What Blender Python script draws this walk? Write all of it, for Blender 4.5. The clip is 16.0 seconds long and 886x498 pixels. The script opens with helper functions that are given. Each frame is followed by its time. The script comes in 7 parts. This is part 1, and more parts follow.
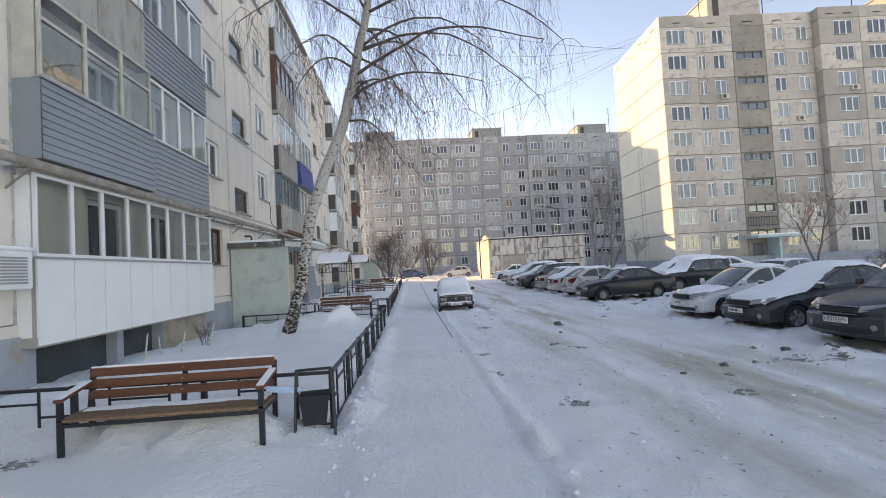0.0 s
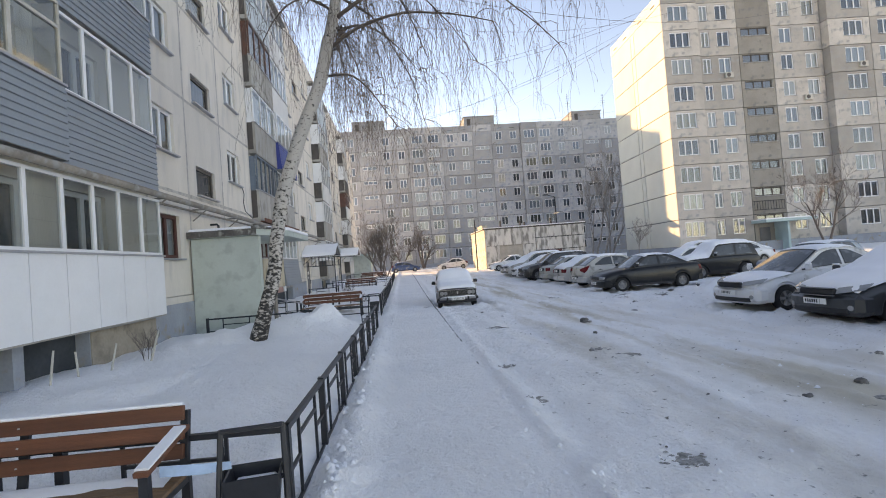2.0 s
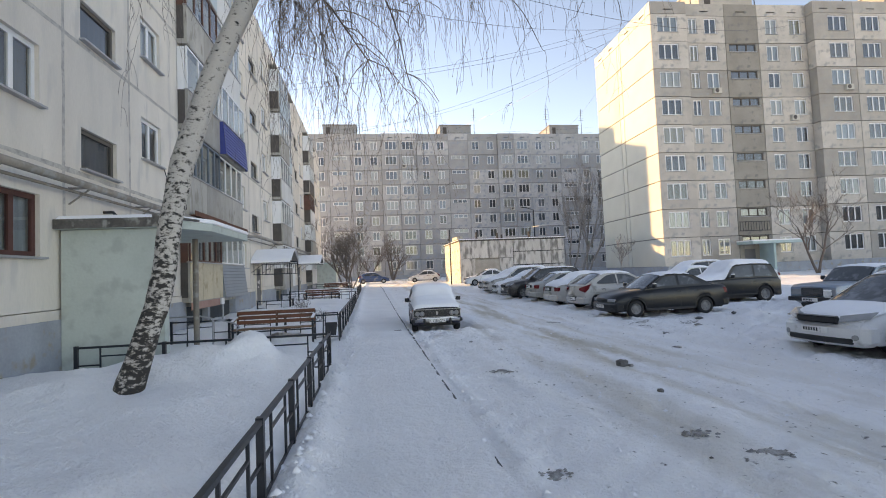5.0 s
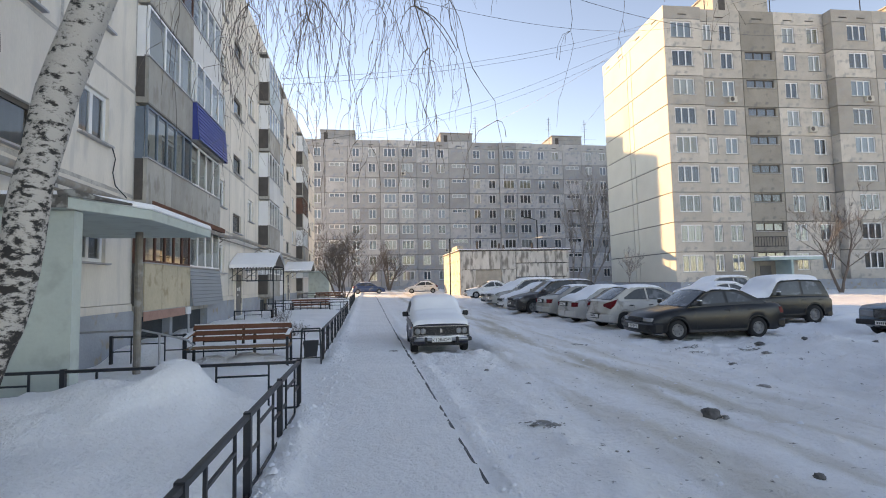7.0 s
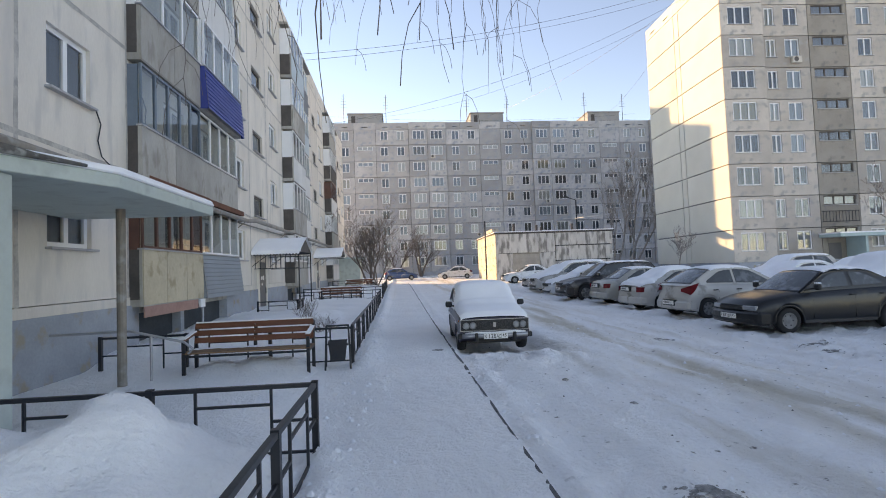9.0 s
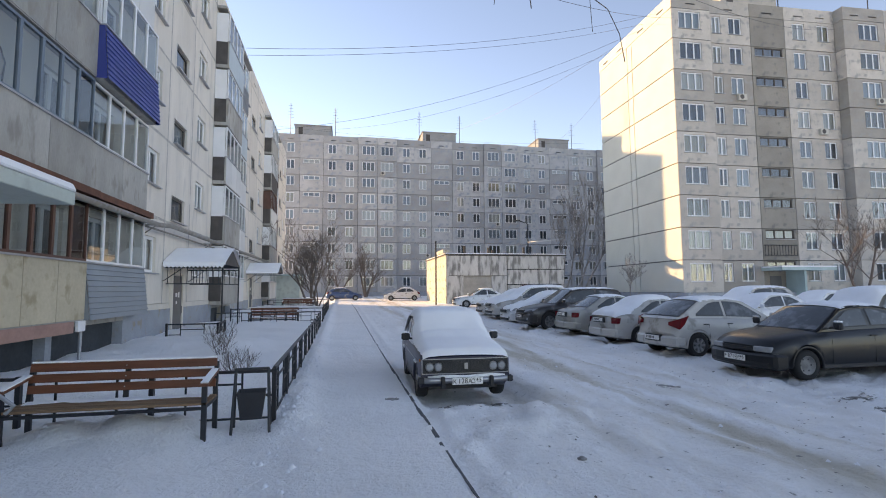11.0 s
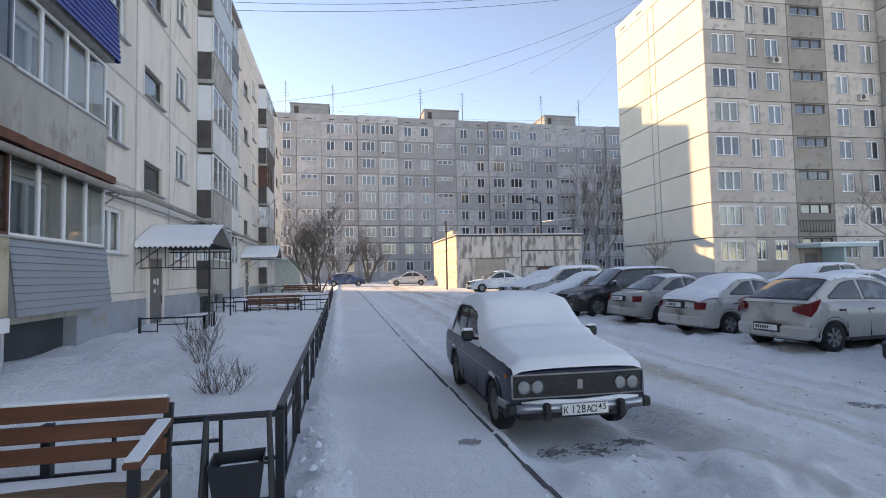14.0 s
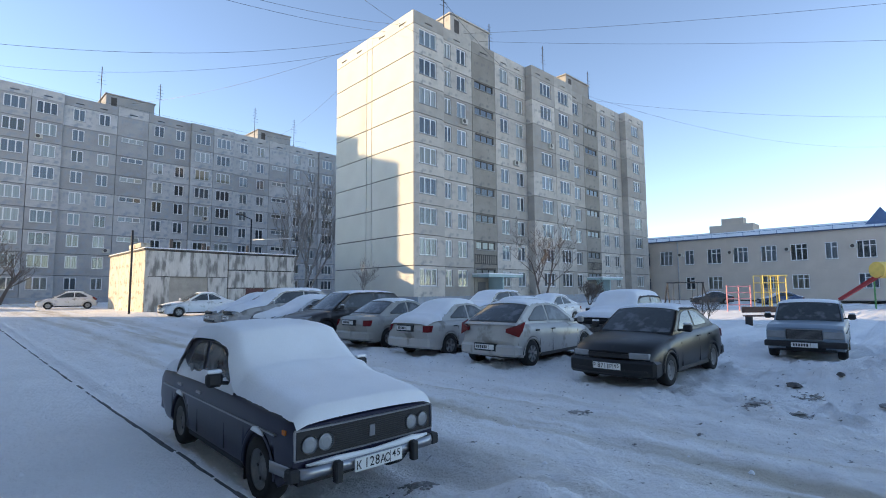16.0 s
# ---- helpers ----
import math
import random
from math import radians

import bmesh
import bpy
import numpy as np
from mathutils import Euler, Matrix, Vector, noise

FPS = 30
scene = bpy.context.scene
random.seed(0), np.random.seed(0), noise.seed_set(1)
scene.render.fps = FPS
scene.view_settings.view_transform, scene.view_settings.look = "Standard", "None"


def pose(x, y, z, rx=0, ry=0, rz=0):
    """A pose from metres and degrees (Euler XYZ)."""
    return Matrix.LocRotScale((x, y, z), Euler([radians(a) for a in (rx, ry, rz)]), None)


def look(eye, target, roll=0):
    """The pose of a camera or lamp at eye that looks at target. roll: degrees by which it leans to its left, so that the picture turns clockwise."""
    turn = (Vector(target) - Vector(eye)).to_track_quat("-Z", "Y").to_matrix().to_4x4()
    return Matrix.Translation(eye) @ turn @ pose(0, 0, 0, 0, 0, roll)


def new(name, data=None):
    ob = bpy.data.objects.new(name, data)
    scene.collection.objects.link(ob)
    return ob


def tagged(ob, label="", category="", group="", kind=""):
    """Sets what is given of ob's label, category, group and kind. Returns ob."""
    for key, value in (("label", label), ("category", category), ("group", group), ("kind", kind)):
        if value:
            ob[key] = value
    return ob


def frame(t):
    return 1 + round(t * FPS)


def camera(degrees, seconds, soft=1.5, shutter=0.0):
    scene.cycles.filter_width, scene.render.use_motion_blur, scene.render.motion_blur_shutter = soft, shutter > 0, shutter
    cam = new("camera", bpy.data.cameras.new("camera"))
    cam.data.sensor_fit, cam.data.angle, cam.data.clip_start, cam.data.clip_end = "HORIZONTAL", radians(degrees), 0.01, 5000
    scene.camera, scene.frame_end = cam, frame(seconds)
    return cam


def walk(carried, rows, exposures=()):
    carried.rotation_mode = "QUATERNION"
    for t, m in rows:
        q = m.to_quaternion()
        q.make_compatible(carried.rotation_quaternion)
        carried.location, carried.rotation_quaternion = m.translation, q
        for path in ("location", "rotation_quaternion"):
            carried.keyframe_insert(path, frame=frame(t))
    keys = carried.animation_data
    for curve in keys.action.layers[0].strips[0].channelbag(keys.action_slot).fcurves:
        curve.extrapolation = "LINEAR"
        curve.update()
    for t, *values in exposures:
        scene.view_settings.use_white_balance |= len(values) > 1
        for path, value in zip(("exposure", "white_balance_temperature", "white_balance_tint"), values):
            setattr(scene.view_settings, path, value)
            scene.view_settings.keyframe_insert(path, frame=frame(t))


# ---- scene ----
cam = camera(84.1, 16.0, soft=1.0)
PATH = [
    (0, (-0.187, -0.366, 1.926), (-0.053, 1.628, 2.004), -3.2),
    (0.5, (-0.194, 0.278, 1.917), (-0.076, 2.274, 1.966), -3.4),
    (1, (-0.256, 0.932, 1.885), (-0.124, 2.927, 1.904), -3.9),
    (1.5, (-0.265, 1.57, 1.861), (-0.13, 3.566, 1.881), -4.3),
    (2, (-0.319, 2.222, 1.833), (-0.153, 4.214, 1.881), -4.3),
    (2.5, (-0.349, 2.85, 1.799), (-0.191, 4.841, 1.892), -4.2),
    (3, (-0.365, 3.518, 1.799), (-0.221, 5.511, 1.896), -3.7),
    (3.5, (-0.403, 4.167, 1.775), (-0.254, 6.159, 1.867), -3.2),
    (4, (-0.352, 4.835, 1.8), (-0.151, 6.823, 1.894), -2.6),
    (4.5, (-0.352, 5.459, 1.827), (-0.085, 7.439, 1.92), -2.6),
    (5, (-0.286, 6.069, 1.852), (0.006, 8.045, 1.943), -2.4),
    (5.2, (-0.269, 6.311, 1.863), (0.043, 8.285, 1.95), -2.4),
    (7.3, (-0.18, 9.12, 1.789), (0.113, 11.094, 1.931), -0.8),
    (7.5, (-0.191, 9.366, 1.798), (0.074, 11.344, 1.932), -1.0),
    (8, (-0.28, 9.94, 1.79), (-0.073, 11.926, 1.888), -1.8),
    (8.2, (-0.272, 10.177, 1.779), (-0.09, 12.167, 1.86), -2.2),
    (10.3, (-0.394, 12.72, 1.781), (-0.158, 14.703, 1.891), -1.5),
    (10.5, (-0.392, 12.964, 1.784), (-0.109, 14.94, 1.915), -1.1),
    (11, (-0.348, 13.585, 1.827), (0.057, 15.536, 1.991), -0.4),
    (11.5, (-0.41, 14.147, 1.808), (0.071, 16.08, 1.98), -0.6),
    (12, (-0.402, 14.739, 1.783), (0.047, 16.68, 1.961), -1.0),
    (12.5, (-0.486, 15.324, 1.771), (-0.103, 17.28, 1.938), -1.6),
    (13, (-0.578, 15.868, 1.764), (-0.273, 17.839, 1.91), -1.9),
    (13.5, (-0.615, 16.402, 1.761), (-0.304, 18.375, 1.874), -1.3),
    (14, (-0.788, 16.886, 1.746), (-0.374, 18.84, 1.848), -1.2),
    (14.5, (-0.891, 17.336, 1.737), (-0.257, 19.23, 1.848), -1.2),
    (15, (-1.009, 17.731, 1.732), (-0.083, 19.5, 1.852), -0.9),
    (15.5, (-1.195, 17.971, 1.76), (0.001, 19.568, 1.894), -0.4),
    (16, (-1.134, 18.117, 1.794), (0.291, 19.509, 1.969), -0.4),
]
walk(cam, [(t, look(eye, target, roll)) for t, eye, target, roll in PATH],
     exposures=((0, 1.68, 10200, 24), (7, 1.60, 9800, 22), (11, 1.51, 8900, 23), (14.5, 1.52, 8800, 23), (16, 1.33, 7200, 15)))

# world and sun
SUN_AZ, SUN_EL = radians(-42.5), radians(13.0)
world = bpy.data.worlds.new("winter_sky")
scene.world = world
world.use_nodes = True
wt = world.node_tree
wbg = wt.nodes["Background"]
sky = wt.nodes.new("ShaderNodeTexSky")
sky.sky_type = "NISHITA"
sky.sun_disc = False
sky.sun_elevation, sky.sun_rotation = SUN_EL, SUN_AZ
sky.altitude, sky.air_density, sky.dust_density, sky.ozone_density = 2500, 1.0, 0.0, 1.6
wt.links.new(sky.outputs[0], wbg.inputs[0])
wbg.inputs[1].default_value = 0.15
sun_data = bpy.data.lights.new("sun", "SUN")
sun_data.energy, sun_data.angle, sun_data.color = 3.0, radians(0.6), (1.0, 0.80, 0.52)
sun = new("sun", sun_data)
sun_way = Vector((math.sin(SUN_AZ) * math.cos(SUN_EL), math.cos(SUN_AZ) * math.cos(SUN_EL), math.sin(SUN_EL)))
sun.matrix_world = look(sun_way * 200, (0, 0, 0))


# materials
def mat(name, col, rough=0.8, var=0.12, scale=1.5, fine=30.0, bump=0.15, rand=0.0, metal=0.0, spec=0.5, dirt=None, dirt_amount=0.0, stretch=(1, 1, 1)):
    m = bpy.data.materials.new(name)
    m.use_nodes = True
    nt = m.node_tree
    n, ln = nt.nodes, nt.links
    b = n["Principled BSDF"]
    b.inputs["Roughness"].default_value, b.inputs["Metallic"].default_value = rough, metal
    b.inputs["Specular IOR Level"].default_value = spec
    tc = n.new("ShaderNodeTexCoord")
    mp = n.new("ShaderNodeMapping")
    mp.inputs["Scale"].default_value = stretch
    ln.new(tc.outputs["Object"], mp.inputs[0])
    n1, n2 = n.new("ShaderNodeTexNoise"), n.new("ShaderNodeTexNoise")
    n1.inputs["Scale"].default_value, n1.inputs["Detail"].default_value = scale, 5
    n2.inputs["Scale"].default_value, n2.inputs["Detail"].default_value = fine, 3
    for k in (n1, n2):
        ln.new(mp.outputs[0], k.inputs["Vector"])
    if rand:
        oi = n.new("ShaderNodeObjectInfo")
        off = n.new("ShaderNodeMath")
        off.operation = "MULTIPLY"
        off.inputs[1].default_value = 50.0
        ln.new(oi.outputs["Random"], off.inputs[0])
        for k in (n1, n2):
            k.noise_dimensions = "4D"
            ln.new(off.outputs[0], k.inputs["W"])
    ramp = n.new("ShaderNodeValToRGB")
    e = ramp.color_ramp.elements
    e[0].position, e[1].position = 0.3, 0.7
    e[0].color = (*[c * (1 - var) for c in col], 1)
    e[1].color = (*[min(1, c * (1 + var)) for c in col], 1)
    ln.new(n1.outputs[0], ramp.inputs[0])
    out = ramp.outputs[0]
    mul = n.new("ShaderNodeMix")
    mul.data_type, mul.blend_type = "RGBA", "MULTIPLY"
    mul.inputs[0].default_value = 1.0
    r2 = n.new("ShaderNodeValToRGB")
    r2.color_ramp.elements[0].color = (1 - var * 0.8,) * 3 + (1,)
    r2.color_ramp.elements[0].position, r2.color_ramp.elements[1].position = 0.3, 0.7
    ln.new(n2.outputs[0], r2.inputs[0])
    ln.new(out, mul.inputs[6])
    ln.new(r2.outputs[0], mul.inputs[7])
    out = mul.outputs[2]
    if rand:
        mr = n.new("ShaderNodeMapRange")
        mr.inputs[3].default_value, mr.inputs[4].default_value = 1 - rand, 1 + rand
        ln.new(oi.outputs["Random"], mr.inputs[0])
        m2 = n.new("ShaderNodeVectorMath")
        m2.operation = "SCALE"
        ln.new(out, m2.inputs[0])
        ln.new(mr.outputs[0], m2.inputs["Scale"])
        out = m2.outputs[0]
    if dirt:
        n3 = n.new("ShaderNodeTexNoise")
        n3.inputs["Scale"].default_value, n3.inputs["Detail"].default_value = scale * 2.3, 8
        ln.new(mp.outputs[0], n3.inputs["Vector"])
        r3 = n.new("ShaderNodeValToRGB")
        r3.color_ramp.elements[0].position = 0.62 - dirt_amount * 0.3
        r3.color_ramp.elements[1].position = 0.72 - dirt_amount * 0.2
        ln.new(n3.outputs[0], r3.inputs[0])
        mx = n.new("ShaderNodeMix")
        mx.data_type = "RGBA"
        ln.new(r3.outputs[0], mx.inputs[0])
        ln.new(out, mx.inputs[6])
        mx.inputs[7].default_value = (*dirt, 1)
        out = mx.outputs[2]
    ln.new(out, b.inputs["Base Color"])
    if bump:
        bp = n.new("ShaderNodeBump")
        bp.inputs["Strength"].default_value, bp.inputs["Distance"].default_value = bump, 0.02
        ln.new(n2.outputs[0], bp.inputs["Height"])
        ln.new(bp.outputs[0], b.inputs["Normal"])
    return m


def glass_mat(name, tint=(0.75, 0.82, 0.86), gloss=0.02):
    """A thin pane: mirror gloss by Fresnel over a clear view."""
    m = bpy.data.materials.new(name)
    m.use_nodes = True
    nt = m.node_tree
    n, ln = nt.nodes, nt.links
    n.remove(n["Principled BSDF"])
    fr, gl, tr, mx = n.new("ShaderNodeFresnel"), n.new("ShaderNodeBsdfGlossy"), n.new("ShaderNodeBsdfTransparent"), n.new("ShaderNodeMixShader")
    fr.inputs[0].default_value = 1.9
    gl.inputs["Roughness"].default_value = gloss
    tr.inputs[0].default_value = (*tint, 1)
    ln.new(fr.outputs[0], mx.inputs[0])
    ln.new(tr.outputs[0], mx.inputs[1])
    ln.new(gl.outputs[0], mx.inputs[2])
    ln.new(mx.outputs[0], n["Material Output"].inputs[0])
    return m


def curtain_mat(name):
    """Rooms behind the panes: from dark to pale curtains, one tone a window. The blue-grey tones paint in sky reflected
    by the panes.
    """
    m = mat(name, (0.3, 0.3, 0.3), 0.9, 0.1, 3, 20, 0, 0, stretch=(8, 8, 0.6))
    n, ln = m.node_tree.nodes, m.node_tree.links
    oi, rp = n.new("ShaderNodeObjectInfo"), n.new("ShaderNodeValToRGB")
    e = rp.color_ramp.elements
    rp.color_ramp.interpolation = "CONSTANT"
    e[0].color, e[1].color = (0.15, 0.165, 0.19, 1), (0.74, 0.72, 0.68, 1)
    e[1].position = 0.72
    for pos, c in ((0.2, (0.30, 0.33, 0.38, 1)), (0.4, (0.48, 0.53, 0.58, 1)), (0.62, (0.22, 0.21, 0.19, 1)), (0.94, (0.62, 0.56, 0.45, 1))):
        k = e.new(pos)
        k.color = c
    ln.new(oi.outputs["Random"], rp.inputs[0])
    mul = [k for k in n if k.type == "MIX"][0]
    b = n["Principled BSDF"]
    mx = n.new("ShaderNodeMix")
    mx.data_type, mx.blend_type = "RGBA", "MULTIPLY"
    mx.inputs[0].default_value = 0.35
    ln.new(rp.outputs[0], mx.inputs[6])
    ln.new(mul.outputs[2], mx.inputs[7])
    ln.new(mx.outputs[2], b.inputs["Base Color"])
    return m


CONC = mat("panel_concrete_warm", (0.475, 0.435, 0.39), 0.9, 0.13, 0.7, 14, 0.3, rand=0.26, dirt=(0.34, 0.33, 0.31), dirt_amount=0.28)
CONC_FAR = mat("panel_concrete_grey", (0.415, 0.41, 0.41), 0.9, 0.14, 0.5, 10, 0.3, rand=0.22, dirt=(0.30, 0.325, 0.36), dirt_amount=0.32)
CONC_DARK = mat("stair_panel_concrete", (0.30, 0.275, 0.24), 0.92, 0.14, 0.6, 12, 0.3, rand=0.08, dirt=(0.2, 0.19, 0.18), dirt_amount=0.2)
END_PANEL = mat("end_wall_panel_paint", (0.62, 0.60, 0.52), 0.85, 0.05, 0.5, 10, 0.2, rand=0.04)
PLINTH = mat("plinth_render", (0.33, 0.36, 0.40), 0.9, 0.12, 1.2, 18, 0.3, dirt=(0.33, 0.29, 0.23), dirt_amount=0.2)
CREAM = mat("cream_render", (0.73, 0.675, 0.605), 0.92, 0.08, 0.9, 25, 0.35, rand=0.05, dirt=(0.63, 0.59, 0.54), dirt_amount=0.3, stretch=(1.6, 1.6, 0.35))
JOINT = mat("joint_mastic", (0.16, 0.155, 0.15), 0.9, 0.1, 4, 20, 0)
# near-black colour of the solid cores, standing in for unlit interiors
ROOM = mat("unlit_room_dark", (0.05, 0.05, 0.055), 0.9, 0.2, 1, 8, 0)
PVC = mat("white_pvc", (0.78, 0.79, 0.80), 0.35, 0.03, 2, 20, 0)
RED_BROWN_FRAME = mat("red_brown_window_wood", (0.10, 0.035, 0.028), 0.6, 0.15, 3, 30, 0.1)
DARK_FRAME = mat("dark_window_frame", (0.11, 0.10, 0.09), 0.6, 0.15, 3, 30, 0.1)
OLDWOOD = mat("old_white_wood", (0.55, 0.52, 0.46), 0.7, 0.15, 3, 30, 0.2)
BROWNWOOD = mat("brown_window_paint", (0.12, 0.05, 0.035), 0.55, 0.2, 3, 30, 0.1)
GLASS = glass_mat("window_glass")
CURTAIN = curtain_mat("curtain_and_sky_tones")
STEEL_SILL = mat("galvanised_sill", (0.42, 0.43, 0.45), 0.5, 0.1, 4, 30, 0, metal=0.6)
SIDING_GREY = mat("grey_steel_siding", (0.25, 0.28, 0.305), 0.55, 0.06, 1, 20, 0.05, rand=0.06)
SIDING_BLUE = mat("blue_steel_siding", (0.035, 0.06, 0.26), 0.45, 0.08, 1, 20, 0.05)
BALC_CONC = mat("balcony_concrete", (0.40, 0.385, 0.355), 0.9, 0.14, 1.2, 18, 0.3, rand=0.14, dirt=(0.29, 0.27, 0.24), dirt_amount=0.25, stretch=(1.5, 1.5, 0.6))
BALC_WHITE = mat("balcony_white_sheet", (0.66, 0.66, 0.65), 0.6, 0.06, 1, 20, 0.05, rand=0.06)
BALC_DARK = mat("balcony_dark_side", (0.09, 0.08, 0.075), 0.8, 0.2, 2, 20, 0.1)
RUST = mat("rusty_steel", (0.16, 0.06, 0.035), 0.8, 0.3, 3, 25, 0.2)
PIPE = mat("weathered_pipe_paint", (0.27, 0.235, 0.20), 0.6, 0.2, 2, 20, 0.1, dirt=(0.3, 0.29, 0.27), dirt_amount=0.4)
BITUMEN = mat("roof_bitumen", (0.05, 0.05, 0.05), 0.9, 0.2, 1, 10, 0.2)
GREEN_PAINT = mat("pale_green_paint", (0.47, 0.53, 0.49), 0.7, 0.06, 1.3, 20, 0.15, dirt=(0.39, 0.43, 0.40), dirt_amount=0.3)
BLACK_STEEL = mat("black_painted_steel", (0.018, 0.020, 0.026), 0.45, 0.2, 4, 40, 0.05)
SNOW_CLEAN = mat("soft_snow", (0.90, 0.91, 0.93), 0.65, 0.03, 2, 60, 0.25, spec=0.3)
GARAGE_WALL = mat("peeling_whitewash", (0.53, 0.52, 0.50), 0.9, 0.16, 0.7, 9, 0.5, rand=0.12, dirt=(0.20, 0.195, 0.185), dirt_amount=0.5, stretch=(1.6, 1.6, 0.4))
SCHOOL_WALL = mat("school_brick_render", (0.55, 0.475, 0.41), 0.9, 0.06, 0.6, 20, 0.2)


# mesh helpers
class Shape:
    """A heap of faces that becomes one mesh."""

    def __init__(self):
        self.v, self.f = [], []

    def face(self, *pts):
        i = len(self.v)
        self.v.extend([tuple(p) for p in pts])
        self.f.append(tuple(range(i, i + len(pts))))

    def box(self, x0, y0, z0, x1, y1, z1, m=None):
        i = len(self.v)
        pts = [(x0, y0, z0), (x1, y0, z0), (x1, y1, z0), (x0, y1, z0), (x0, y0, z1), (x1, y0, z1), (x1, y1, z1), (x0, y1, z1)]
        if m is not None:
            pts = [tuple(m @ Vector(p)) for p in pts]
        self.v.extend(pts)
        self.f.extend([tuple(i + k for k in q) for q in ((0, 3, 2, 1), (4, 5, 6, 7), (0, 1, 5, 4), (1, 2, 6, 5), (2, 3, 7, 6), (3, 0, 4, 7))])
        return self

    def tube(self, pts, radii, sides=8, caps=True):
        """A round bar along points, with a radius at each."""
        pts = [Vector(p) for p in pts]
        if not isinstance(radii, (list, tuple)):
            radii = [radii] * len(pts)
        rings, up = [], None
        for k, p in enumerate(pts):
            d = (pts[min(k + 1, len(pts) - 1)] - pts[max(k - 1, 0)]).normalized()
            if up is None:
                up = Vector((0, 0, 1)) if abs(d.z) < 0.9 else Vector((1, 0, 0))
            a = d.cross(up).normalized()
            up = a.cross(d).normalized()
            i = len(self.v)
            for s in range(sides):
                w = 2 * math.pi * (s + 0.5) / sides
                self.v.append(tuple(p + radii[k] * (math.cos(w) * a + math.sin(w) * up)))
            rings.append(i)
        for a, b in zip(rings, rings[1:]):
            for s in range(sides):
                t = (s + 1) % sides
                self.f.append((a + s, a + t, b + t, b + s))
        if caps:
            self.f.append(tuple(rings[0] + s for s in reversed(range(sides))))
            self.f.append(tuple(rings[-1] + s for s in range(sides)))
        return self

    def grid(self, rows, closed=False):
        """Rows of points with the same count, joined by faces."""
        i, n = len(self.v), len(rows[0])
        for r in rows:
            self.v.extend([tuple(p) for p in r])
        for a in range(len(rows) - 1):
            for b in range(n if closed else n - 1):
                c = (b + 1) % n
                self.f.append((i + a * n + b, i + a * n + c, i + (a + 1) * n + c, i + (a + 1) * n + b))
        return self

    def mesh(self, name, material, smooth=False, bevel=0.0, merge=False):
        me = bpy.data.meshes.new(name)
        me.from_pydata(self.v, [], self.f)
        if merge:
            bm = bmesh.new()
            bm.from_mesh(me)
            bmesh.ops.remove_doubles(bm, verts=bm.verts[:], dist=0.0005)
            bm.to_mesh(me)
            bm.free()
        if bevel:
            bm = bmesh.new()
            bm.from_mesh(me)
            bmesh.ops.bevel(bm, geom=bm.edges[:], offset=bevel, segments=1, affect="EDGES", clamp_overlap=True)
            bm.to_mesh(me)
            bm.free()
        me.materials.append(material)
        if smooth:
            me.shade_smooth()
        return me


def place(name, me, parent=None, m=None, label="", category="", group="", kind=""):
    ob = new(name, me)
    if parent is not None:
        ob.parent = parent
    if m is not None:
        ob.matrix_basis = m
    return tagged(ob, label, category, group, kind)


def part(name, shape, material, parent, label="", smooth=False, bevel=0.0, m=None):
    return place(name, shape.mesh(name, material, smooth, bevel), parent, m, label)


def ss(a, b, v):
    q = min(1.0, max(0.0, (v - a) / (b - a)))
    return q * q * (3 - 2 * q)


def rise(y):
    """The yard climbs gently away from the street end."""
    return 0.45 * ss(22, 58, y) + 0.3 * ss(58, 90, y)


# ground
def bump_at(x, y, cx, cy, r, h):
    d = ((x - cx) ** 2 + (y - cy) ** 2) / (r * r)
    return h * math.exp(-d * 1.6) if d < 5 else 0.0


MOUNDS = [(-2.3, 14.9, 0.85, 0.50), (-3.5, 14.7, 1.2, 0.32), (-4.6, 14.0, 1.2, 0.15), (-2.25, 5.62, 0.4, 0.2), (-2.9, 5.62, 0.42, 0.21), (-3.6, 5.62, 0.42, 0.2), (-2.3, 20.3, 0.4, 0.2), (-2.9, 20.32, 0.42, 0.22), (-3.6, 20.3, 0.42, 0.2), (-1.5, 5.5, 0.45, 0.08),
          (6.4, 8.8, 0.6, 0.10), (7.2, 8.0, 0.6, 0.12), (2.4, 20.2, 0.8, 0.08), (1.7, 20.0, 0.5, 0.10), (12.6, 18.4, 1.6, 0.35), (10.6, 19.2, 1.2, 0.2), (14.5, 17.4, 1.6, 0.3), (-4.2, 23.0, 0.9, 0.2), (-2.6, 27.0, 1.4, 0.15), (1.04, 23.9, 0.3, 0.05), (1.5, 20.9, 0.5, 0.07), (2.6, 20.7, 0.6, 0.06), (1.2, 20.4, 0.4, 0.06)]


